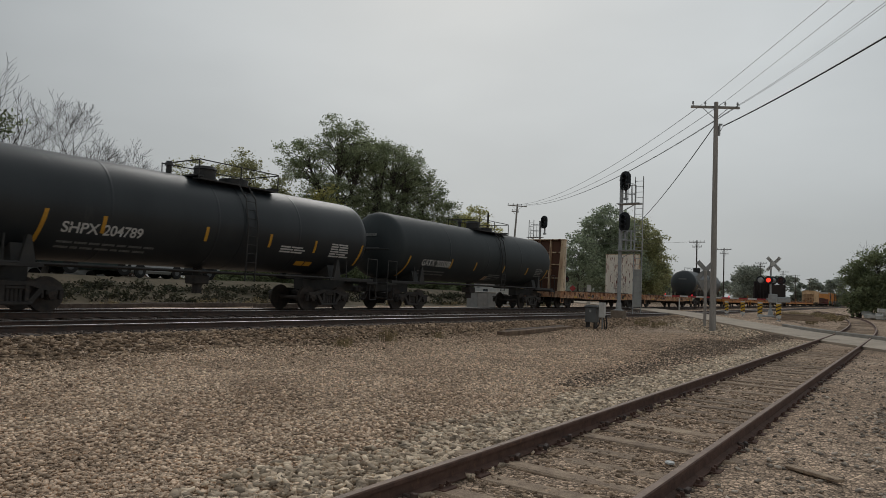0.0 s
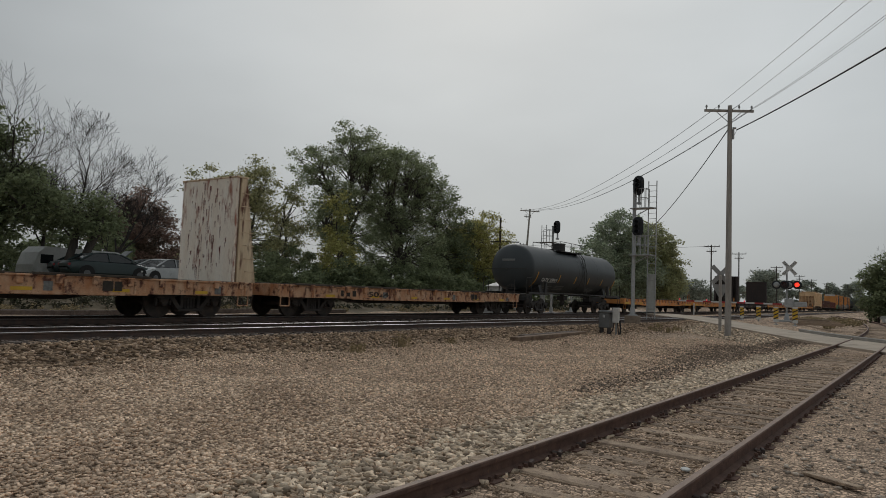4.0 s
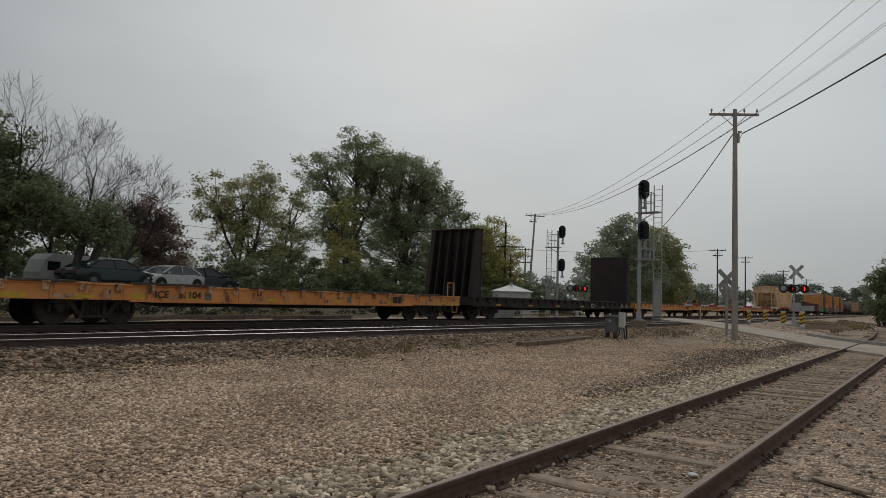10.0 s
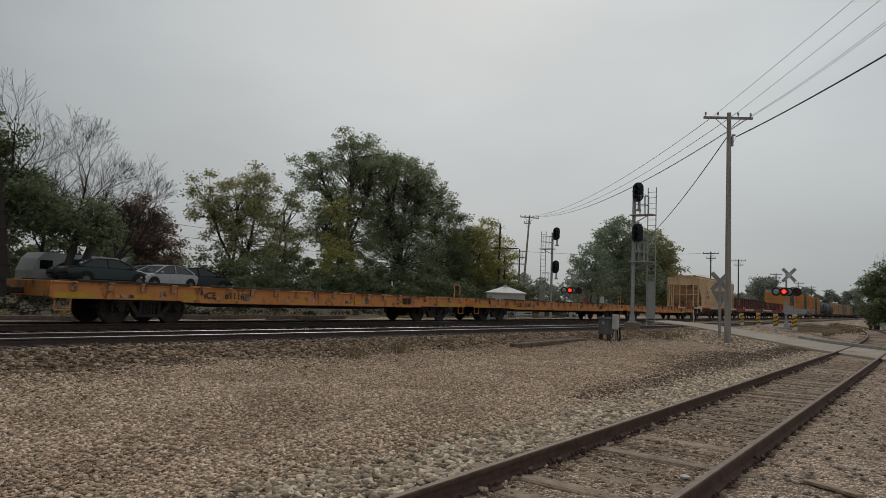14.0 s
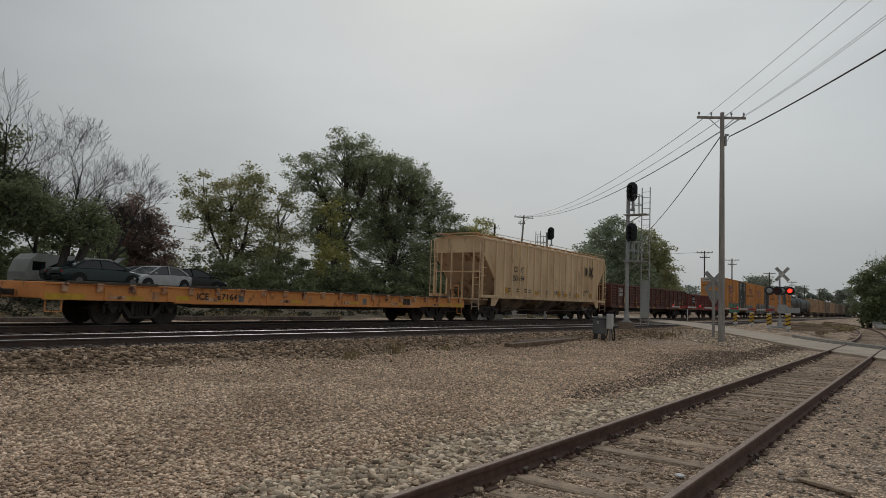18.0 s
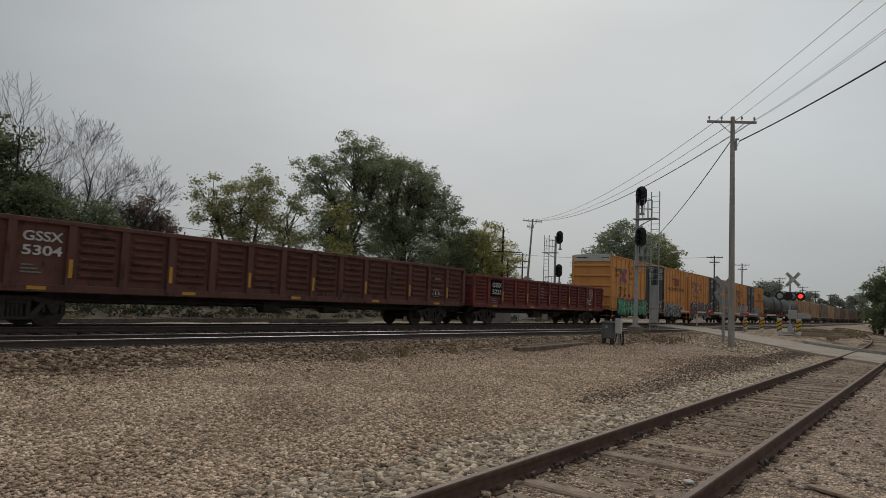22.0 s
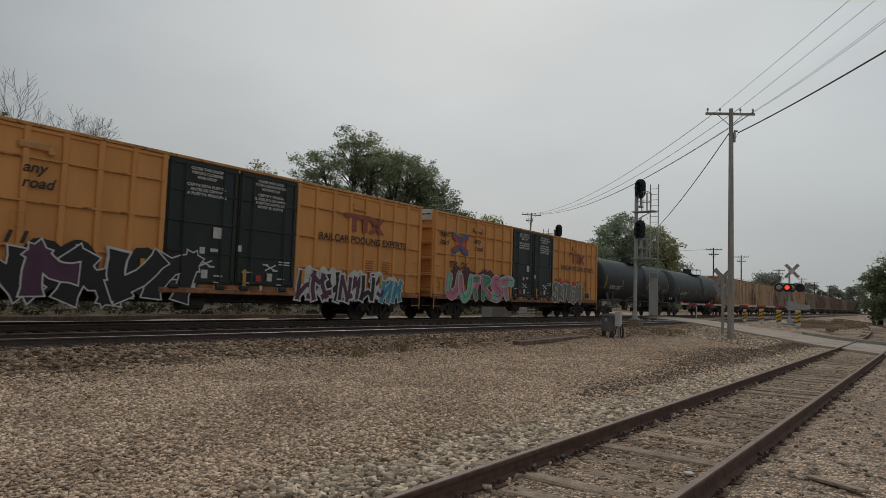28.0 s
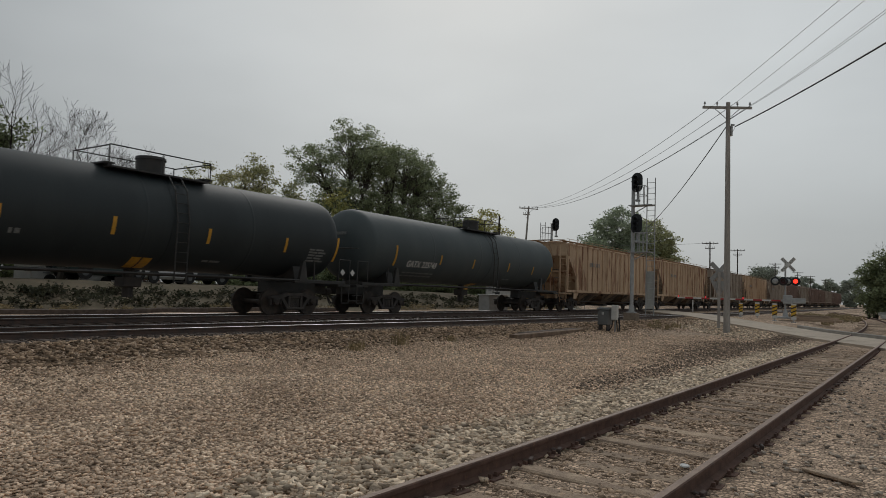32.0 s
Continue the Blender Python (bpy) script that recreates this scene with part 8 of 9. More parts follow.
# the left group: bare trees over dark leafy crowns
tree(-40, 12.6, 0.2, [(0.6, 8.6, 2.4, 2.2), (2.2, 6.0, 2.2, 2.0), (-1, 6.5, 3, 3), (-0.8, 3.8, 3.0, 2.0)], "dark leafy tree at the edge of the car yard", M_LEAF_DARK, 11, trunks=3, r=0.2, dens=1.7)
tree(-37.6, 16.9, 0.4, [(-0.6, 4.8, 1.9, 1.4), (1.2, 4.5, 1.6, 1.2), (-2.2, 4.8, 1.8, 1.5), (2.0, 4.1, 0.9, 0.7)], "low dark leafy tree leaning over parked cars", M_LEAF_DARK, 12, trunks=3, lean=0.3, r=0.22, dens=1.7)
bare_tree(-39.5, 14.4, YARD, 11.8, 0.6, "tall bare tree with long thin branches", seed=13, r=0.17, lean=(0.0, 0.05), stems=5, split=0.42)
bare_tree(-41, 17.4, YARD, 9.4, 0.6, "slim bare tree among others", seed=17, r=0.12, stems=4, split=0.45)
bare_tree(-41, 19.2, YARD, 10.6, 0.85, "bare tree with a rounded crown of fine twigs", seed=14, r=0.17, depth=5, stems=5, split=0.42)
bare_tree(-41, 20.8, YARD, 8.6, 0.9, "bare tree leaning to one side", seed=15, lean=(0.0, 0.40), r=0.15, depth=5, stems=5, split=0.34)
tree(-50, 28.0, 0.4, [(0, 6.2, 2.2, 1.9), (-1.6, 4.7, 2.5, 2.2), (1.7, 4.3, 2.2, 2.0), (0, 2.4, 3.4, 1.8)], "dull red autumn tree behind the yard", M_LEAF_RED, 16, trunks=3, dens=1.7)
# the middle group
tree(-42, 31.4, 0.0, [(-2.9, 8.0, 1.7, 2.0), (-0.6, 8.2, 2.2, 2.4), (1.6, 9.2, 1.6, 2.3), (0.5, 5.2, 3.3, 2.5), (-1.2, 2.8, 2.9, 1.8)], "yellow-green tree with a thin top", M_LEAF_MIX, 21, dens=1.35, size=0.11, clump=(0.28, 0.66))
tree(-43, 36.0, 0.0, [(0, 8, 2.2, 2.6), (0.5, 5, 2.6, 2.6)], "half-bare tree turning yellow", M_LEAF_MIX, 22, dens=0.7)
tree(-43, 43.8, 0.0, [(-3.2, 12.2, 2.3, 2.0), (0.2, 14.2, 2.8, 2.5), (2.8, 13.2, 2.8, 2.5), (-1.6, 9.8, 2.4, 2.0), (1.8, 9.8, 2.4, 1.8), (-2.6, 7.2, 2.4, 2.2), (1, 6.4, 3, 2.4)], "tall green tree with open limbs", M_LEAF_GREEN, 23, trunks=3, r=0.24, dens=1.6, size=0.11, clump=(0.28, 0.66))
tree(-43.5, 51.4, 0.0, [(-2.6, 13.6, 2.8, 2.3), (0.6, 13.7, 2.9, 2.4), (3.8, 12.8, 2.7, 2.6), (-2.4, 9.6, 2.6, 2.4), (1.2, 9, 4.2, 3), (0, 5, 4.8, 3.2)], "broad dark green tree behind the line", M_LEAF_GREEN, 24, trunks=3, r=0.24, dens=1.55, size=0.115, clump=(0.3, 0.7))
tree(-44, 59.6, 0.0, [(-1.6, 11.2, 3.3, 3.0), (1.6, 9.0, 3.2, 2.8), (-1, 5.5, 4.0, 3.4), (2.4, 4.6, 3.4, 3.0)], "dense dark green tree behind the line", M_LEAF_DARK, 25, trunks=3, dens=1.5, clump=(0.32, 0.75))
tree(-47, 66.0, 0.0, [(0, 7.2, 2.8, 2.5), (0, 4, 3.2, 2.6)], "rounded green tree behind the line", M_LEAF_MIX, 26, size=0.17, dens=1.3)
tree(-42.5, 65.4, 0.0, [(-2.6, 7.4, 2.6, 2.7), (0.4, 8.5, 2.7, 2.6), (3.0, 6.4, 2.5, 2.6), (-1.4, 4.4, 3.6, 3.0), (2.2, 3.4, 3.6, 2.6)], "bright yellow-green tree beside dark ones", M_LEAF_YELLOW, 30, size=0.13, dens=1.5, clump=(0.3, 0.7))
tree(-52, 81.0, 0.0, [(0, 3.6, 3.4, 2.6)], "low green tree beyond the crossing", M_LEAF_GREEN, 27, size=0.18, dens=1.2)
tree(-38.5, 38.6, 0.3, [(0, 3.6, 1.7, 1.8), (0.8, 2.2, 1.5, 1.4)], "yellow bush-like sapling under taller trees", M_LEAF_YELLOW, 28, trunks=3, r=0.06, size=0.13)
tree(-40, 39.4, 0.3, [(0, 8.2, 1.1, 1.4), (0.2, 5.8, 1.0, 1.4)], "slim young tree turning yellow", M_LEAF_YELLOW, 29, trunks=1, r=0.09, size=0.13)
bare_tree(-42, 35.0, 0.8, 9.6, 0.8, "thin bare tree between leafy ones", seed=46, depth=3, r=0.1)
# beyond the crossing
tree(-46, 106.0, 0.0, [(0, 8.4, 3.8, 3.2), (0, 5, 4.8, 3)], "haze-greyed green tree beyond the crossing", M_LEAF_HAZED, 31, size=0.22, dens=1.2)
tree(-46, 118.0, 0.0, [(0, 12.8, 5.4, 4.8), (0, 6.5, 6.5, 5)], "tall round tree beyond the crossing", M_LEAF_HAZED, 32, size=0.24, trunks=3, clump=(0.6, 1.2), dens=1.2)
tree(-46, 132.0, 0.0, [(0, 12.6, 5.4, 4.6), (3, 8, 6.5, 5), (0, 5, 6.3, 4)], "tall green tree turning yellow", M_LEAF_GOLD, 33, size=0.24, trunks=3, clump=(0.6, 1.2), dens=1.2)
tree(-48, 146.0, 0.0, [(0, 7.2, 4.5, 3.4), (0, 4, 5, 3)], "haze-dulled green tree beyond the crossing", M_LEAF_HAZED, 34, size=0.26, clump=(0.6, 1.2))
tree(-46, 160.0, 0.0, [(0, 4.5, 4, 3)], "low haze-dulled green tree along the line", M_LEAF_FAR, 35, size=0.28, clump=(0.6, 1.2))
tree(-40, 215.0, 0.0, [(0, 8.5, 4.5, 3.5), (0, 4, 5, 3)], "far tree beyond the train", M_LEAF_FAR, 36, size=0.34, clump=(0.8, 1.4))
# the dark group on the right of the line
tree(-5.6, 90.0, 0.0, [(0, 2.4, 2.3, 2.4), (0, 4.8, 1.6, 1.9)], "dark bushy tree beside the siding", M_LEAF_DARK, 41, size=0.17, trunks=3, dens=1.9)
tree(-3.0, 88.0, 0.0, [(0, 5.6, 2.2, 2.2), (0, 2.6, 2.8, 2.5)], "tall dark tree beside the siding", M_LEAF_DARK, 42, size=0.17, trunks=3, dens=1.8)
tree(0.8, 87.0, 0.1, [(0, 7.2, 3.4, 3), (0, 3.5, 4.0, 3)], "spreading dark tree beside the siding", M_LEAF_DARK, 43, size=0.2, trunks=3, dens=1.5)
bare_tree(-4.2, 91, 0.1, 8.8, 0.6, "bare tree above the dark bushes", seed=45, r=0.12)


def thicket(name, spots, mat, label, count, size, seed, clump=0.7):
    """Uneven brush: clumps heaped over each spot (x, y, z, height, width)."""
    nrng = np.random.default_rng(seed)
    pts = []
    for x, y, z, h, w in spots:
        for k in range(12):
            pts.append((x + nrng.uniform(-w, w), y + nrng.uniform(-w, w), z + nrng.uniform(0.0, 1.0) * h))
    pts = np.array(pts)
    idx = nrng.integers(0, len(pts), count)
    d = nrng.normal(size=(count, 3))
    d /= np.linalg.norm(d, axis=1)[:, None]
    c = pts[idx] + d * (clump * nrng.uniform(0.5, 1.1, len(pts))[idx] * nrng.uniform(0, 1, count) ** 0.5)[:, None] * np.array([1, 1, 0.7])
    return tagged(new(name, leaf_mesh(c, size, nrng, mat, name)), label, "bushes", kind="stuff")


rng = random.Random(5)
thicket("undergrowth", [(-38 + rng.uniform(-1.2, 1.2), 29 + k * 1.2, 0.5, rng.uniform(1.6, 3.4), 1.1) for k in range(32)], M_LEAF_DARK, "dark tangled undergrowth beneath the trees", 34000, 0.13, 61)
thicket("undergrowth", [(-41 + rng.uniform(-1, 1), 29 + k * 1.5, 0.6, rng.uniform(2.4, 4.4), 1.4) for k in range(27)], M_LEAF_GREEN, "green undergrowth between the tree trunks", 30000, 0.15, 62)
thicket("undergrowth", [(-46 + rng.uniform(-1, 1), 7 + k * 1.1, 1.2, rng.uniform(2.4, 3.6), 1.0) for k in range(17)], M_LEAF_DARK, "dark brush behind the parked cars", 16000, 0.15, 69)
thicket("brush_row", [(-30.4 + rng.uniform(-0.4, 0.4), 7 + k * 0.8, 0.3, rng.uniform(0.1, 0.55), 0.55) for k in range(72)], M_BRUSH, "low dark brush along the far bank", 13000, 0.09, 63, clump=0.32)
thicket("brush_row", [(-31.9 + rng.uniform(-0.5, 0.5), 7 + k * 0.8, 0.7, rng.uniform(0.15, 0.55), 0.6) for k in range(74)], M_BRUSH, "tangled dark brush above the bank", 20000, 0.10, 71, clump=0.45)
thicket("undergrowth", [(-36.5 + rng.uniform(-1.0, 1.0), 28 + k * 0.9, 0.9, rng.uniform(1.2, 2.8), 1.0) for k in range(44)], M_LEAF_DARK, "dark leafy shrubs along the foot of the trees", 50000, 0.14, 72)
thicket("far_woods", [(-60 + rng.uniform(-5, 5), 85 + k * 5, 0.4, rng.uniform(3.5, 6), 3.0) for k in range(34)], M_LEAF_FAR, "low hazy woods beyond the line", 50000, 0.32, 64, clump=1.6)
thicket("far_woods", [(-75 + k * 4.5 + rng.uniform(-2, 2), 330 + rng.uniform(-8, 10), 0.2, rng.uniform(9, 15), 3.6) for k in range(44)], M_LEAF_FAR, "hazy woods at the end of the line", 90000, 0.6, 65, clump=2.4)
thicket("dry_scrub", [(-30 + rng.uniform(-1.2, 1.2), 6 + k * 1.2, 0.15, rng.uniform(0.15, 0.4), 0.8) for k in range(46)], M_WEED, "dry scrub along the far side of the tracks", 12000, 0.07, 67, clump=0.3)
thicket("dry_scrub", [(-6.5 + rng.uniform(-2.0, 1.2), 58 + k * 1.1, 0.25, rng.uniform(0.2, 0.5), 0.8) for k in range(12)], M_WEED, "dry brown scrub beside the siding", 5000, 0.08, 68, clump=0.35)

# raised earth bank of the yard behind the tracks
s = Shape()
n = 40
for i in range(n + 1):
    y = -60 + i * 170 / n
    for x, z in ((-28.5, 0.12), (-30.0, 0.35), (-32.5, 1.1), (-34.2, 1.46), (-60, 1.5), (-90, 1.2)):
        fade = min(1.0, max(0.0, (78 - y) / 30.0))
        s.v.append((x + 0.25 * math.sin(i * 1.7 + x), y, 0.10 + (z - 0.10) * fade + 0.05 * math.sin(i * 2.3 + x * 3)))
for i in range(n):
    for j in range(5):
        k = i * 6 + j
        s.f.append((k, k + 6, k + 7, k + 1))
M_EARTH = material("weedy_earth", (0.17, 0.13, 0.085), (0.10, 0.085, 0.05), rough=0.95, scale=0.8, fine=1.0, fine_scale=14, bump=0.6, dirt=(0.19, 0.165, 0.13))
tagged(part("earth_bank", s, M_EARTH, smooth=True), "weedy earth bank of the car yard", "ground", kind="structure")

M_GLASS = material("dark_car_glass", (0.02, 0.024, 0.026), rough=0.12, scale=2, bump=0, gloss=0.6)
M_VAN = material("white_van_paint", (0.72, 0.72, 0.70), (0.62, 0.62, 0.60), rough=0.4, scale=2, bump=0.02)
M_HUB = material("dull_wheel_alloy", (0.16, 0.165, 0.17), rough=0.5, metal=0.3, scale=6)
M_TYRE = material("tyre_rubber", (0.02, 0.02, 0.02), rough=0.85, scale=6)
M_CAR = {k: material("car_paint_" + k, c, tuple(q * 0.85 for q in c), rough=0.3, scale=2, bump=0, dirt=tuple(q * 0.7 for q in c)) for k, c in dict(black=(0.02, 0.024, 0.026), white=(0.5, 0.52, 0.52), silver=(0.22, 0.235, 0.245), green=(0.03, 0.05, 0.05)).items()}


def car(x, y, z, turn, paint, label, hood=False, L=4.5):
    """A parked saloon with rounded lower body, glazed cabin and wheels; local x runs along it, nose at +x."""
    t = thing("parked_car", label, "car", pose(x, y, z, 0, 0, turn), group="cars in the yard")
    h = L / 2
    # lower body: sections along the car, rounded towards its ends and sill
    s, n = Shape(), 12
    rows = ((-h, 0.50, 0.78, 0.62), (-h + 0.12, 0.34, 0.90, 0.76), (-h + 0.5, 0.24, 0.97, 0.84), (-0.9, 0.20, 0.98, 0.87), (0.9, 0.20, 0.95, 0.87), (1.5, 0.22, 0.87, 0.85), (h - 0.45, 0.25, 0.76, 0.80), (h - 0.1, 0.32, 0.66, 0.70), (h, 0.40, 0.58, 0.58))
    for px, lo, hi, w in rows:
        mid = (lo + hi) / 2
        s.v += [(px, -w * 0.86, lo), (px, -w, lo + 0.14), (px, -w, hi - 0.24), (px, -w * 0.95, hi - 0.06), (px, -w * 0.82, hi), (px, 0, hi + 0.03), (px, w * 0.82, hi), (px, w * 0.95, hi - 0.06), (px, w, hi - 0.24), (px, w, lo + 0.14), (px, w * 0.86, lo), (px, 0, lo)]
    for k in range(len(rows) - 1):
        for i in range(n):
            j = (i + 1) % n
            s.f.append((k * n + i, k * n + j, (k + 1) * n + j, (k + 1) * n + i))
    s.f += [tuple(range(n)), tuple(range((len(rows) - 1) * n, len(rows) * n))[::-1]]
    part("body", s, M_CAR[paint], t, smooth=True)
    cab = [(-1.75, 0.95), (-1.1, 1.33), (-0.75, 1.40), (0.05, 1.41), (0.35, 1.36), (1.25, 0.93)]
    s, n = Shape(), len(cab)
    s.v = [(p, -0.81 if q < 1 else -0.64 + (q - 1.33) * 0.6, q) for p, q in cab] + [(p, 0.81 if q < 1 else 0.64 - (q - 1.33) * 0.6, q) for p, q in cab]
    s.f = [tuple(range(n))[::-1], tuple(range(n, 2 * n))] + [(i, (i + 1) % n, n + (i + 1) % n, n + i) for i in range(n)]
    part("greenhouse", s, M_GLASS, t, "dark side and end glass")
    roof = [(-1.15, 1.33), (-0.75, 1.425), (0.05, 1.435), (0.4, 1.36)]
    s = Shape().prism(roof + [(p, q - 0.04) for p, q in roof[::-1]], "y", -0.63, 0.63)
    part("roof", s, M_CAR[paint], t)
    for sgn in (-1, 1):
        part("front_pillar", Shape().tube((0.35, sgn * 0.63, 1.37), (1.25, sgn * 0.81, 0.95), 0.04, n=6), M_CAR[paint], t)
        part("rear_pillar", Shape().tube((-1.1, sgn * 0.64, 1.35), (-1.75, sgn * 0.80, 0.96), 0.06, n=6), M_CAR[paint], t)
        part("door_pillar", Shape().tube((-0.3, sgn * 0.64, 1.41), (-0.25, sgn * 0.82, 0.96), 0.035, n=6), M_CAR[paint], t)
    for xx in (-h + 0.85, h - 0.9):
        for sgn in (-1, 1):
            part("wheel_arch", Shape().tube((xx, sgn * 0.80, 0.34), (xx, sgn * 0.885, 0.34), 0.39, n=18), M_TYRE, t)
            w = part("wheel", Shape().tube((xx, sgn * 0.70, 0.31), (xx, sgn * 0.90, 0.31), 0.31, n=18), M_TYRE, t)
            part("rim", Shape().tube((xx, sgn * 0.895, 0.31), (xx, sgn * 0.91, 0.31), 0.17, n=12), M_HUB, w)
    for sgn in (-1, 1):
        part("headlight", Shape().box(h - 0.14, sgn * 0.55, 0.62, 0.2, 0.34, 0.12, 0.03), M_SIGN_WHITE, t)
        part("tail_light", Shape().box(-h + 0.06, sgn * 0.58, 0.74, 0.1, 0.28, 0.14, 0.03), M_SIGN_RED, t)
        part("mirror", Shape().box(0.9, sgn * 0.93, 0.98, 0.12, 0.14, 0.12, 0.03), M_CAR[paint], t)
    if hood:
        part("raised_bonnet", Shape().box(1.35, 0, 1.34, 1.15, 1.4, 0.05, 0.02, m=Matrix.Rotation(radians(-42), 3, "Y")), M_CAR["silver"], t, "raised bonnet showing its underside")
    return t


car(-36.0, 18.6, YARD + 0.1, 86, "green", "dark green saloon car parked in the yard")
car(-38.4, 19.1, YARD + 0.1, 78, "green", "dark car with its bonnet raised", hood=True)
car(-36.2, 21.9, YARD, -76, "white", "pale saloon car parked at an angle")
car(-38.8, 22.9, YARD, 78, "silver", "silver car parked behind others")
car(-37.6, 25.1, YARD, 86, "black", "dark car half hidden by bushes")
t = thing("delivery_van", "white delivery van behind the parked cars", "van", pose(-41.2, 19.2, YARD - 0.4, 0, 0, 4))
part("body", Shape().prism([(-2.7, 0.35), (2.6, 0.35), (2.7, 1.2), (2.55, 2.0), (2.2, 2.2), (-2.1, 2.25), (-2.45, 1.9), (-2.7, 1.2)], "x", -0.95, 0.95), M_VAN, t)
part("windscreen", Shape().prism([(-2.62, 1.28), (-2.42, 1.88), (-2.40, 1.88), (-2.60, 1.28)], "x", -0.8, 0.8), M_GLASS, t)
part("side_window", Shape().box(0.955, -2.0, 1.55, 0.012, 0.7, 0.5, 0.004), M_GLASS, t)
part("side_door", Shape().box(0.957, -0.4, 1.25, 0.012, 1.5, 1.5, 0.004), M_VAN, t)
part("rub_strip", Shape().box(0.96, 0.2, 0.75, 0.02, 4.6, 0.08, 0.005), M_CABINET, t)
for y in (-1.7, 1.6):
    part("wheel", Shape().tube((0.82, y, 0.34), (0.98, y, 0.34), 0.34, n=16), M_TYRE, t)
part("emblem", Shape().box(0.966, 0.9, 1.45, 0.010, 0.6, 0.4), M_SIGN_RED, t, "faded red patch")

# white junk at the foot of the right-hand trees
for x, y, w, seed in ((-3.4, 84, 1.5, 1), (-4.4, 88, 1.2, 2), (-2.6, 80, 1.0, 3)):
    rng = random.Random(seed)
    s = Shape()
    for k in range(5):
        s.box(rng.uniform(-0.6, 0.6) * w, rng.uniform(-0.6, 0.6) * w, 0.2 + 0.2 * k * rng.random(), w * rng.uniform(0.4, 0.8), w * rng.uniform(0.3, 0.7), 0.4, 0.05, m=Matrix.Rotation(rng.uniform(-0.5, 0.5), 3, "Z"))
    tb = thing("scrap_heap", "pale scrap heaped beside the siding", "scrap", pose(x, y, 0.15), group="scrap heaps")
    part("scrap", s, M_CABINET_PALE, tb)
s = Shape()
rng = random.Random(9)
tb = thing("tie_pile", "loose pile of old timber sleepers", "timber", pose(-6.3, 51.0, 0.35))
for k in range(7):
    part("sleeper", Shape().box(rng.uniform(-0.5, 0.5), 0.25 * k - 0.8, 0.08 + 0.12 * (k % 3), 2.3, 0.22, 0.16, 0.01, m=Matrix.Rotation(rng.uniform(-0.35, 0.35), 3, "Z")), M_TIE_OLD, tb)

# ---- sleepers, last of all ----
rng = random.Random(3)
TIES = []
for k in range(5):
    s = Shape()
    s.box(0, 0, 0, 2.55 + rng.uniform(-0.1, 0.1), 0.22 + rng.uniform(-0.02, 0.02), 0.17, 0.018)
    s.v = [(x + rng.uniform(-0.012, 0.012), y + rng.uniform(-0.012, 0.012), z + rng.uniform(-0.006, 0.006)) for x, y, z in s.v]
    me = s.mesh("sleeper")
    me.materials.append(M_TIE_OLD)
    TIES.append(me)
plate = Shape().box(0, 0, 0, 0.30, 0.18, 0.02, 0.004)
for x in (-0.09, 0.09):
    for y in (-0.05, 0.05):
        plate.box(x, y, 0.025, 0.03, 0.03, 0.04)
ANCHOR = Shape().box(0, 0, 0, 0.10, 0.05, 0.05, 0.008).box(0.03, 0.01, 0.03, 0.04, 0.07, 0.035, 0.006).mesh("rail_anchor")
ANCHOR.materials.append(M_RAIL_DARK)
PLATE = plate.mesh("tie_plate")
PLATE.materials.append(M_RAIL_RUST)
y = -14.0
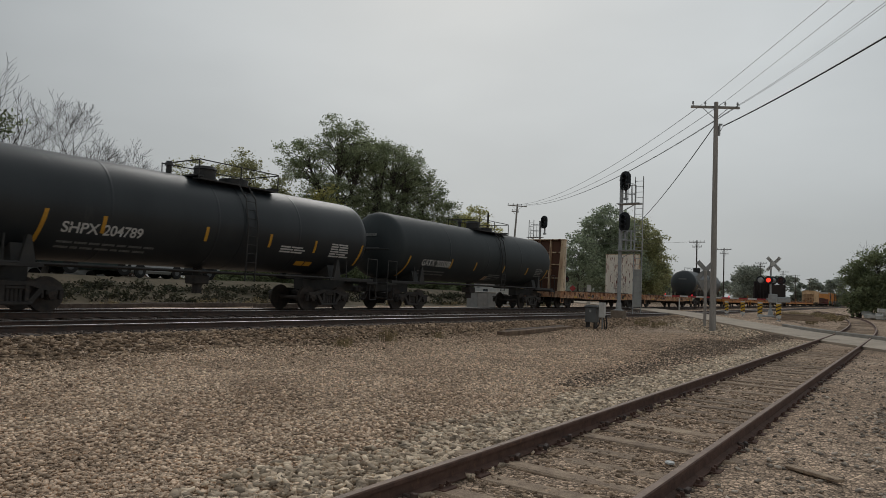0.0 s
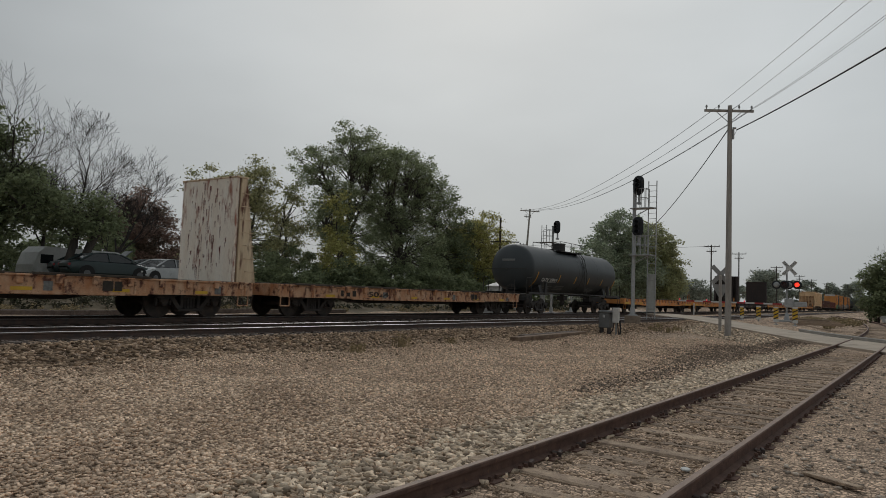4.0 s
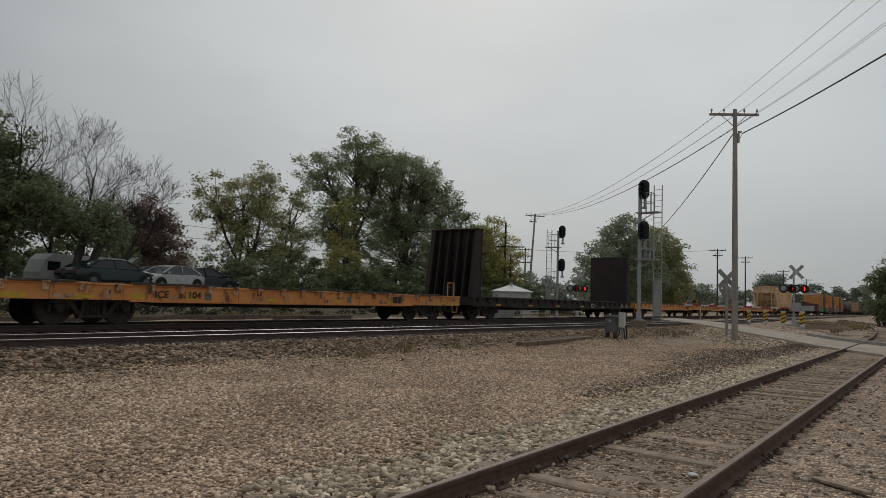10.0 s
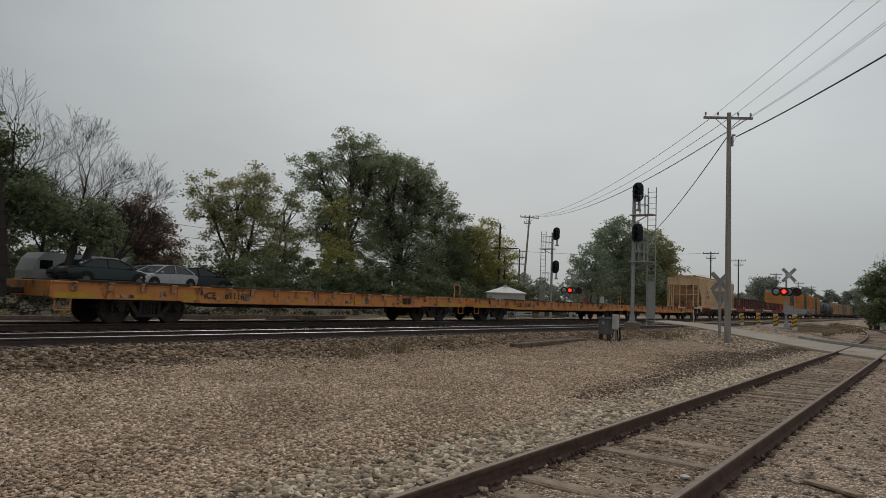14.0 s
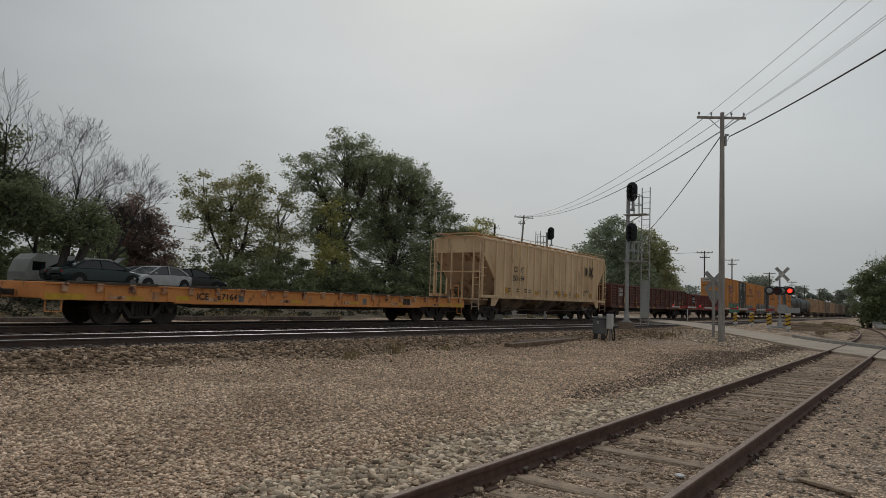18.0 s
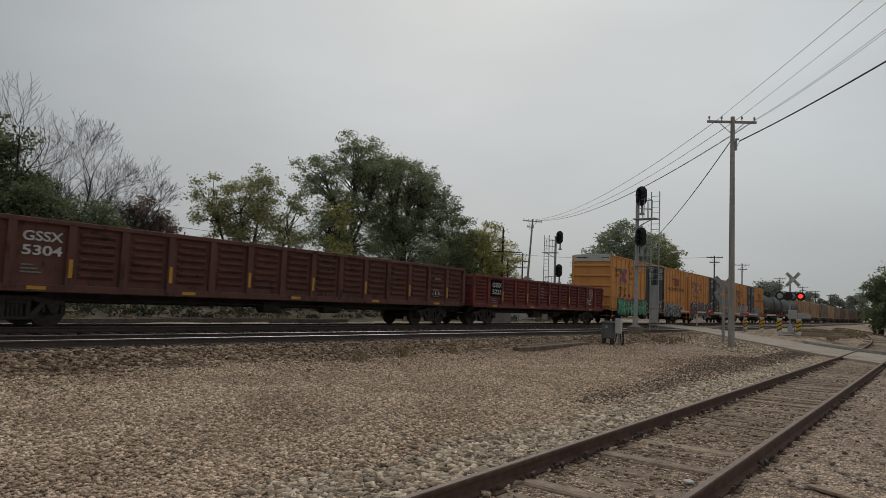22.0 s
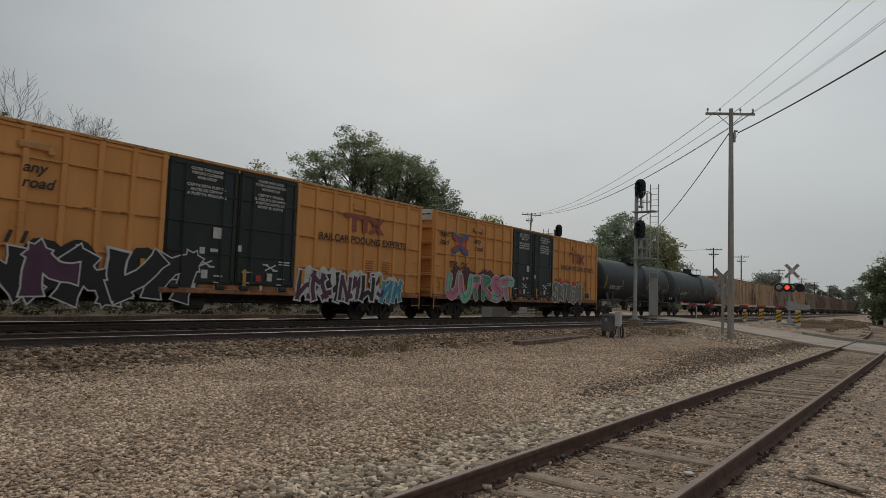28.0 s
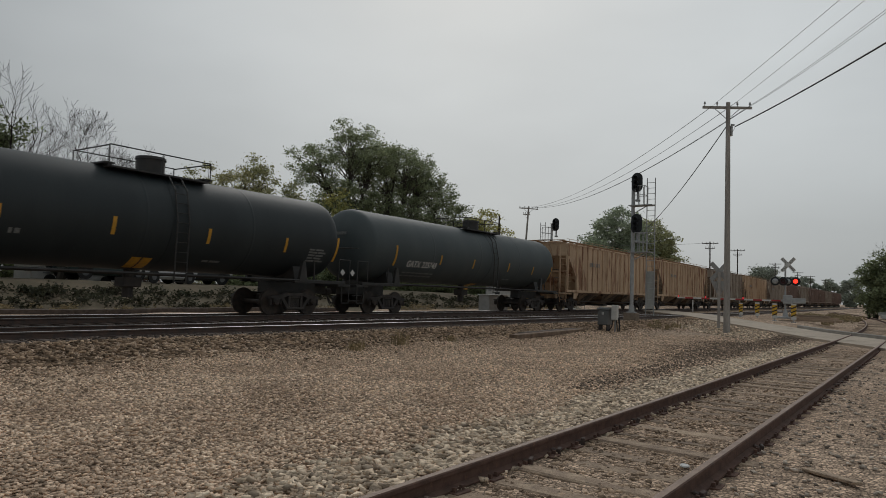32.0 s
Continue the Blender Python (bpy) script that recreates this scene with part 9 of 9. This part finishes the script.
while y < 75:
    x = float(near_track_x(y))
    a = math.degrees(math.atan2(float(near_track_x(y + 0.5)) - x, 0.5))
    if not (ROAD_NEAR - 0.1 < across(x, y) < 20.2):
        part("sleeper", rng.choice(TIES), None, near_track, at=pose(x + rng.uniform(-0.06, 0.06), y, -0.075 + rng.uniform(-0.012, 0.012), rng.uniform(-1.5, 1.5), rng.uniform(-0.7, 0.7), -a + rng.uniform(-2, 2)))
        if 0 < y < 30:
            for sd in (-0.7525, 0.7525):
                part("tie_plate", PLATE, None, near_track, at=pose(x + sd, y, 0.012, 0, 0, -a))
                if y < 20 and rng.random() < 0.8:
                    part("rail_anchor", ANCHOR, None, near_track, at=pose(x + sd + rng.choice((-0.075, 0.075)), y + rng.uniform(0.1, 0.17), 0.03, rng.uniform(-20, 20), rng.uniform(-15, 15), rng.uniform(-25, 25)))
    y += 0.53 + rng.uniform(-0.04, 0.04)
s = Shape().box(0, 0, 0, 2.6, 0.23, 0.18, 0.015)
me = s.mesh("sleeper")
me.materials.append(M_TIE_DARK)
y = -24.0
while y < 80:
    for tr, top, second in ((main_b, SECOND_TOP, True), (main_a, MAIN_TOP, False)):
        x, z = on_line(second_aside(y) if second else TRAIN_ASIDE, y)
        if not (ROAD_NEAR - 0.3 < across(x, z) < ROAD_FAR + 0.3):
            part("sleeper", me, None, tr, at=pose(x + rng.uniform(-0.05, 0.05), z, top - 0.152 - 0.085, 0, 0, rng.uniform(-1, 1) + (1.4 if second else -math.degrees(LINE))))
    y += 0.56


# ---- movement ----
def motions():
    for car, y in CONSIST:
        walk(car, [(t, car_pose(y - run(t))) for t in range(0, 33)])
    turned = {}
    for w, a in WHEELS:
        if a not in turned:
            rows = [(k / 30, pose(0, a, WHEEL_R, math.degrees(run(k / 30) / WHEEL_R) % 360)) for k in range(0, 961)]
            walk(w, rows)
            turned[a] = w
        else:
            lead = turned[a]
            w.rotation_mode = "QUATERNION"
            w.animation_data_create()
            w.animation_data.action = lead.animation_data.action
            w.animation_data.action_slot = lead.animation_data.action_slot

    # the lamps flash in turn: each lens turns its lit or its dark side forward
    for n, (lens, x, y) in enumerate(LENSES):
        side = n % 2
        rows, t, step = [(0.0, pose(x, y, 2.52, 0, 0, 180 * side))], 0.79 + 1.083 / 2 - 1.083, 1.083 / 2
        while t < 31.8:
            for j in range(4):
                rows.append((t + (j - 1.5) / 30, pose(x, y, 2.52, 0, 0, 180 * side + 60 * j)))
            side += 1
            t += step
        rows.append((32.0, pose(x, y, 2.52, 0, 0, 180 * side)))
        walk(lens, rows)


motions()
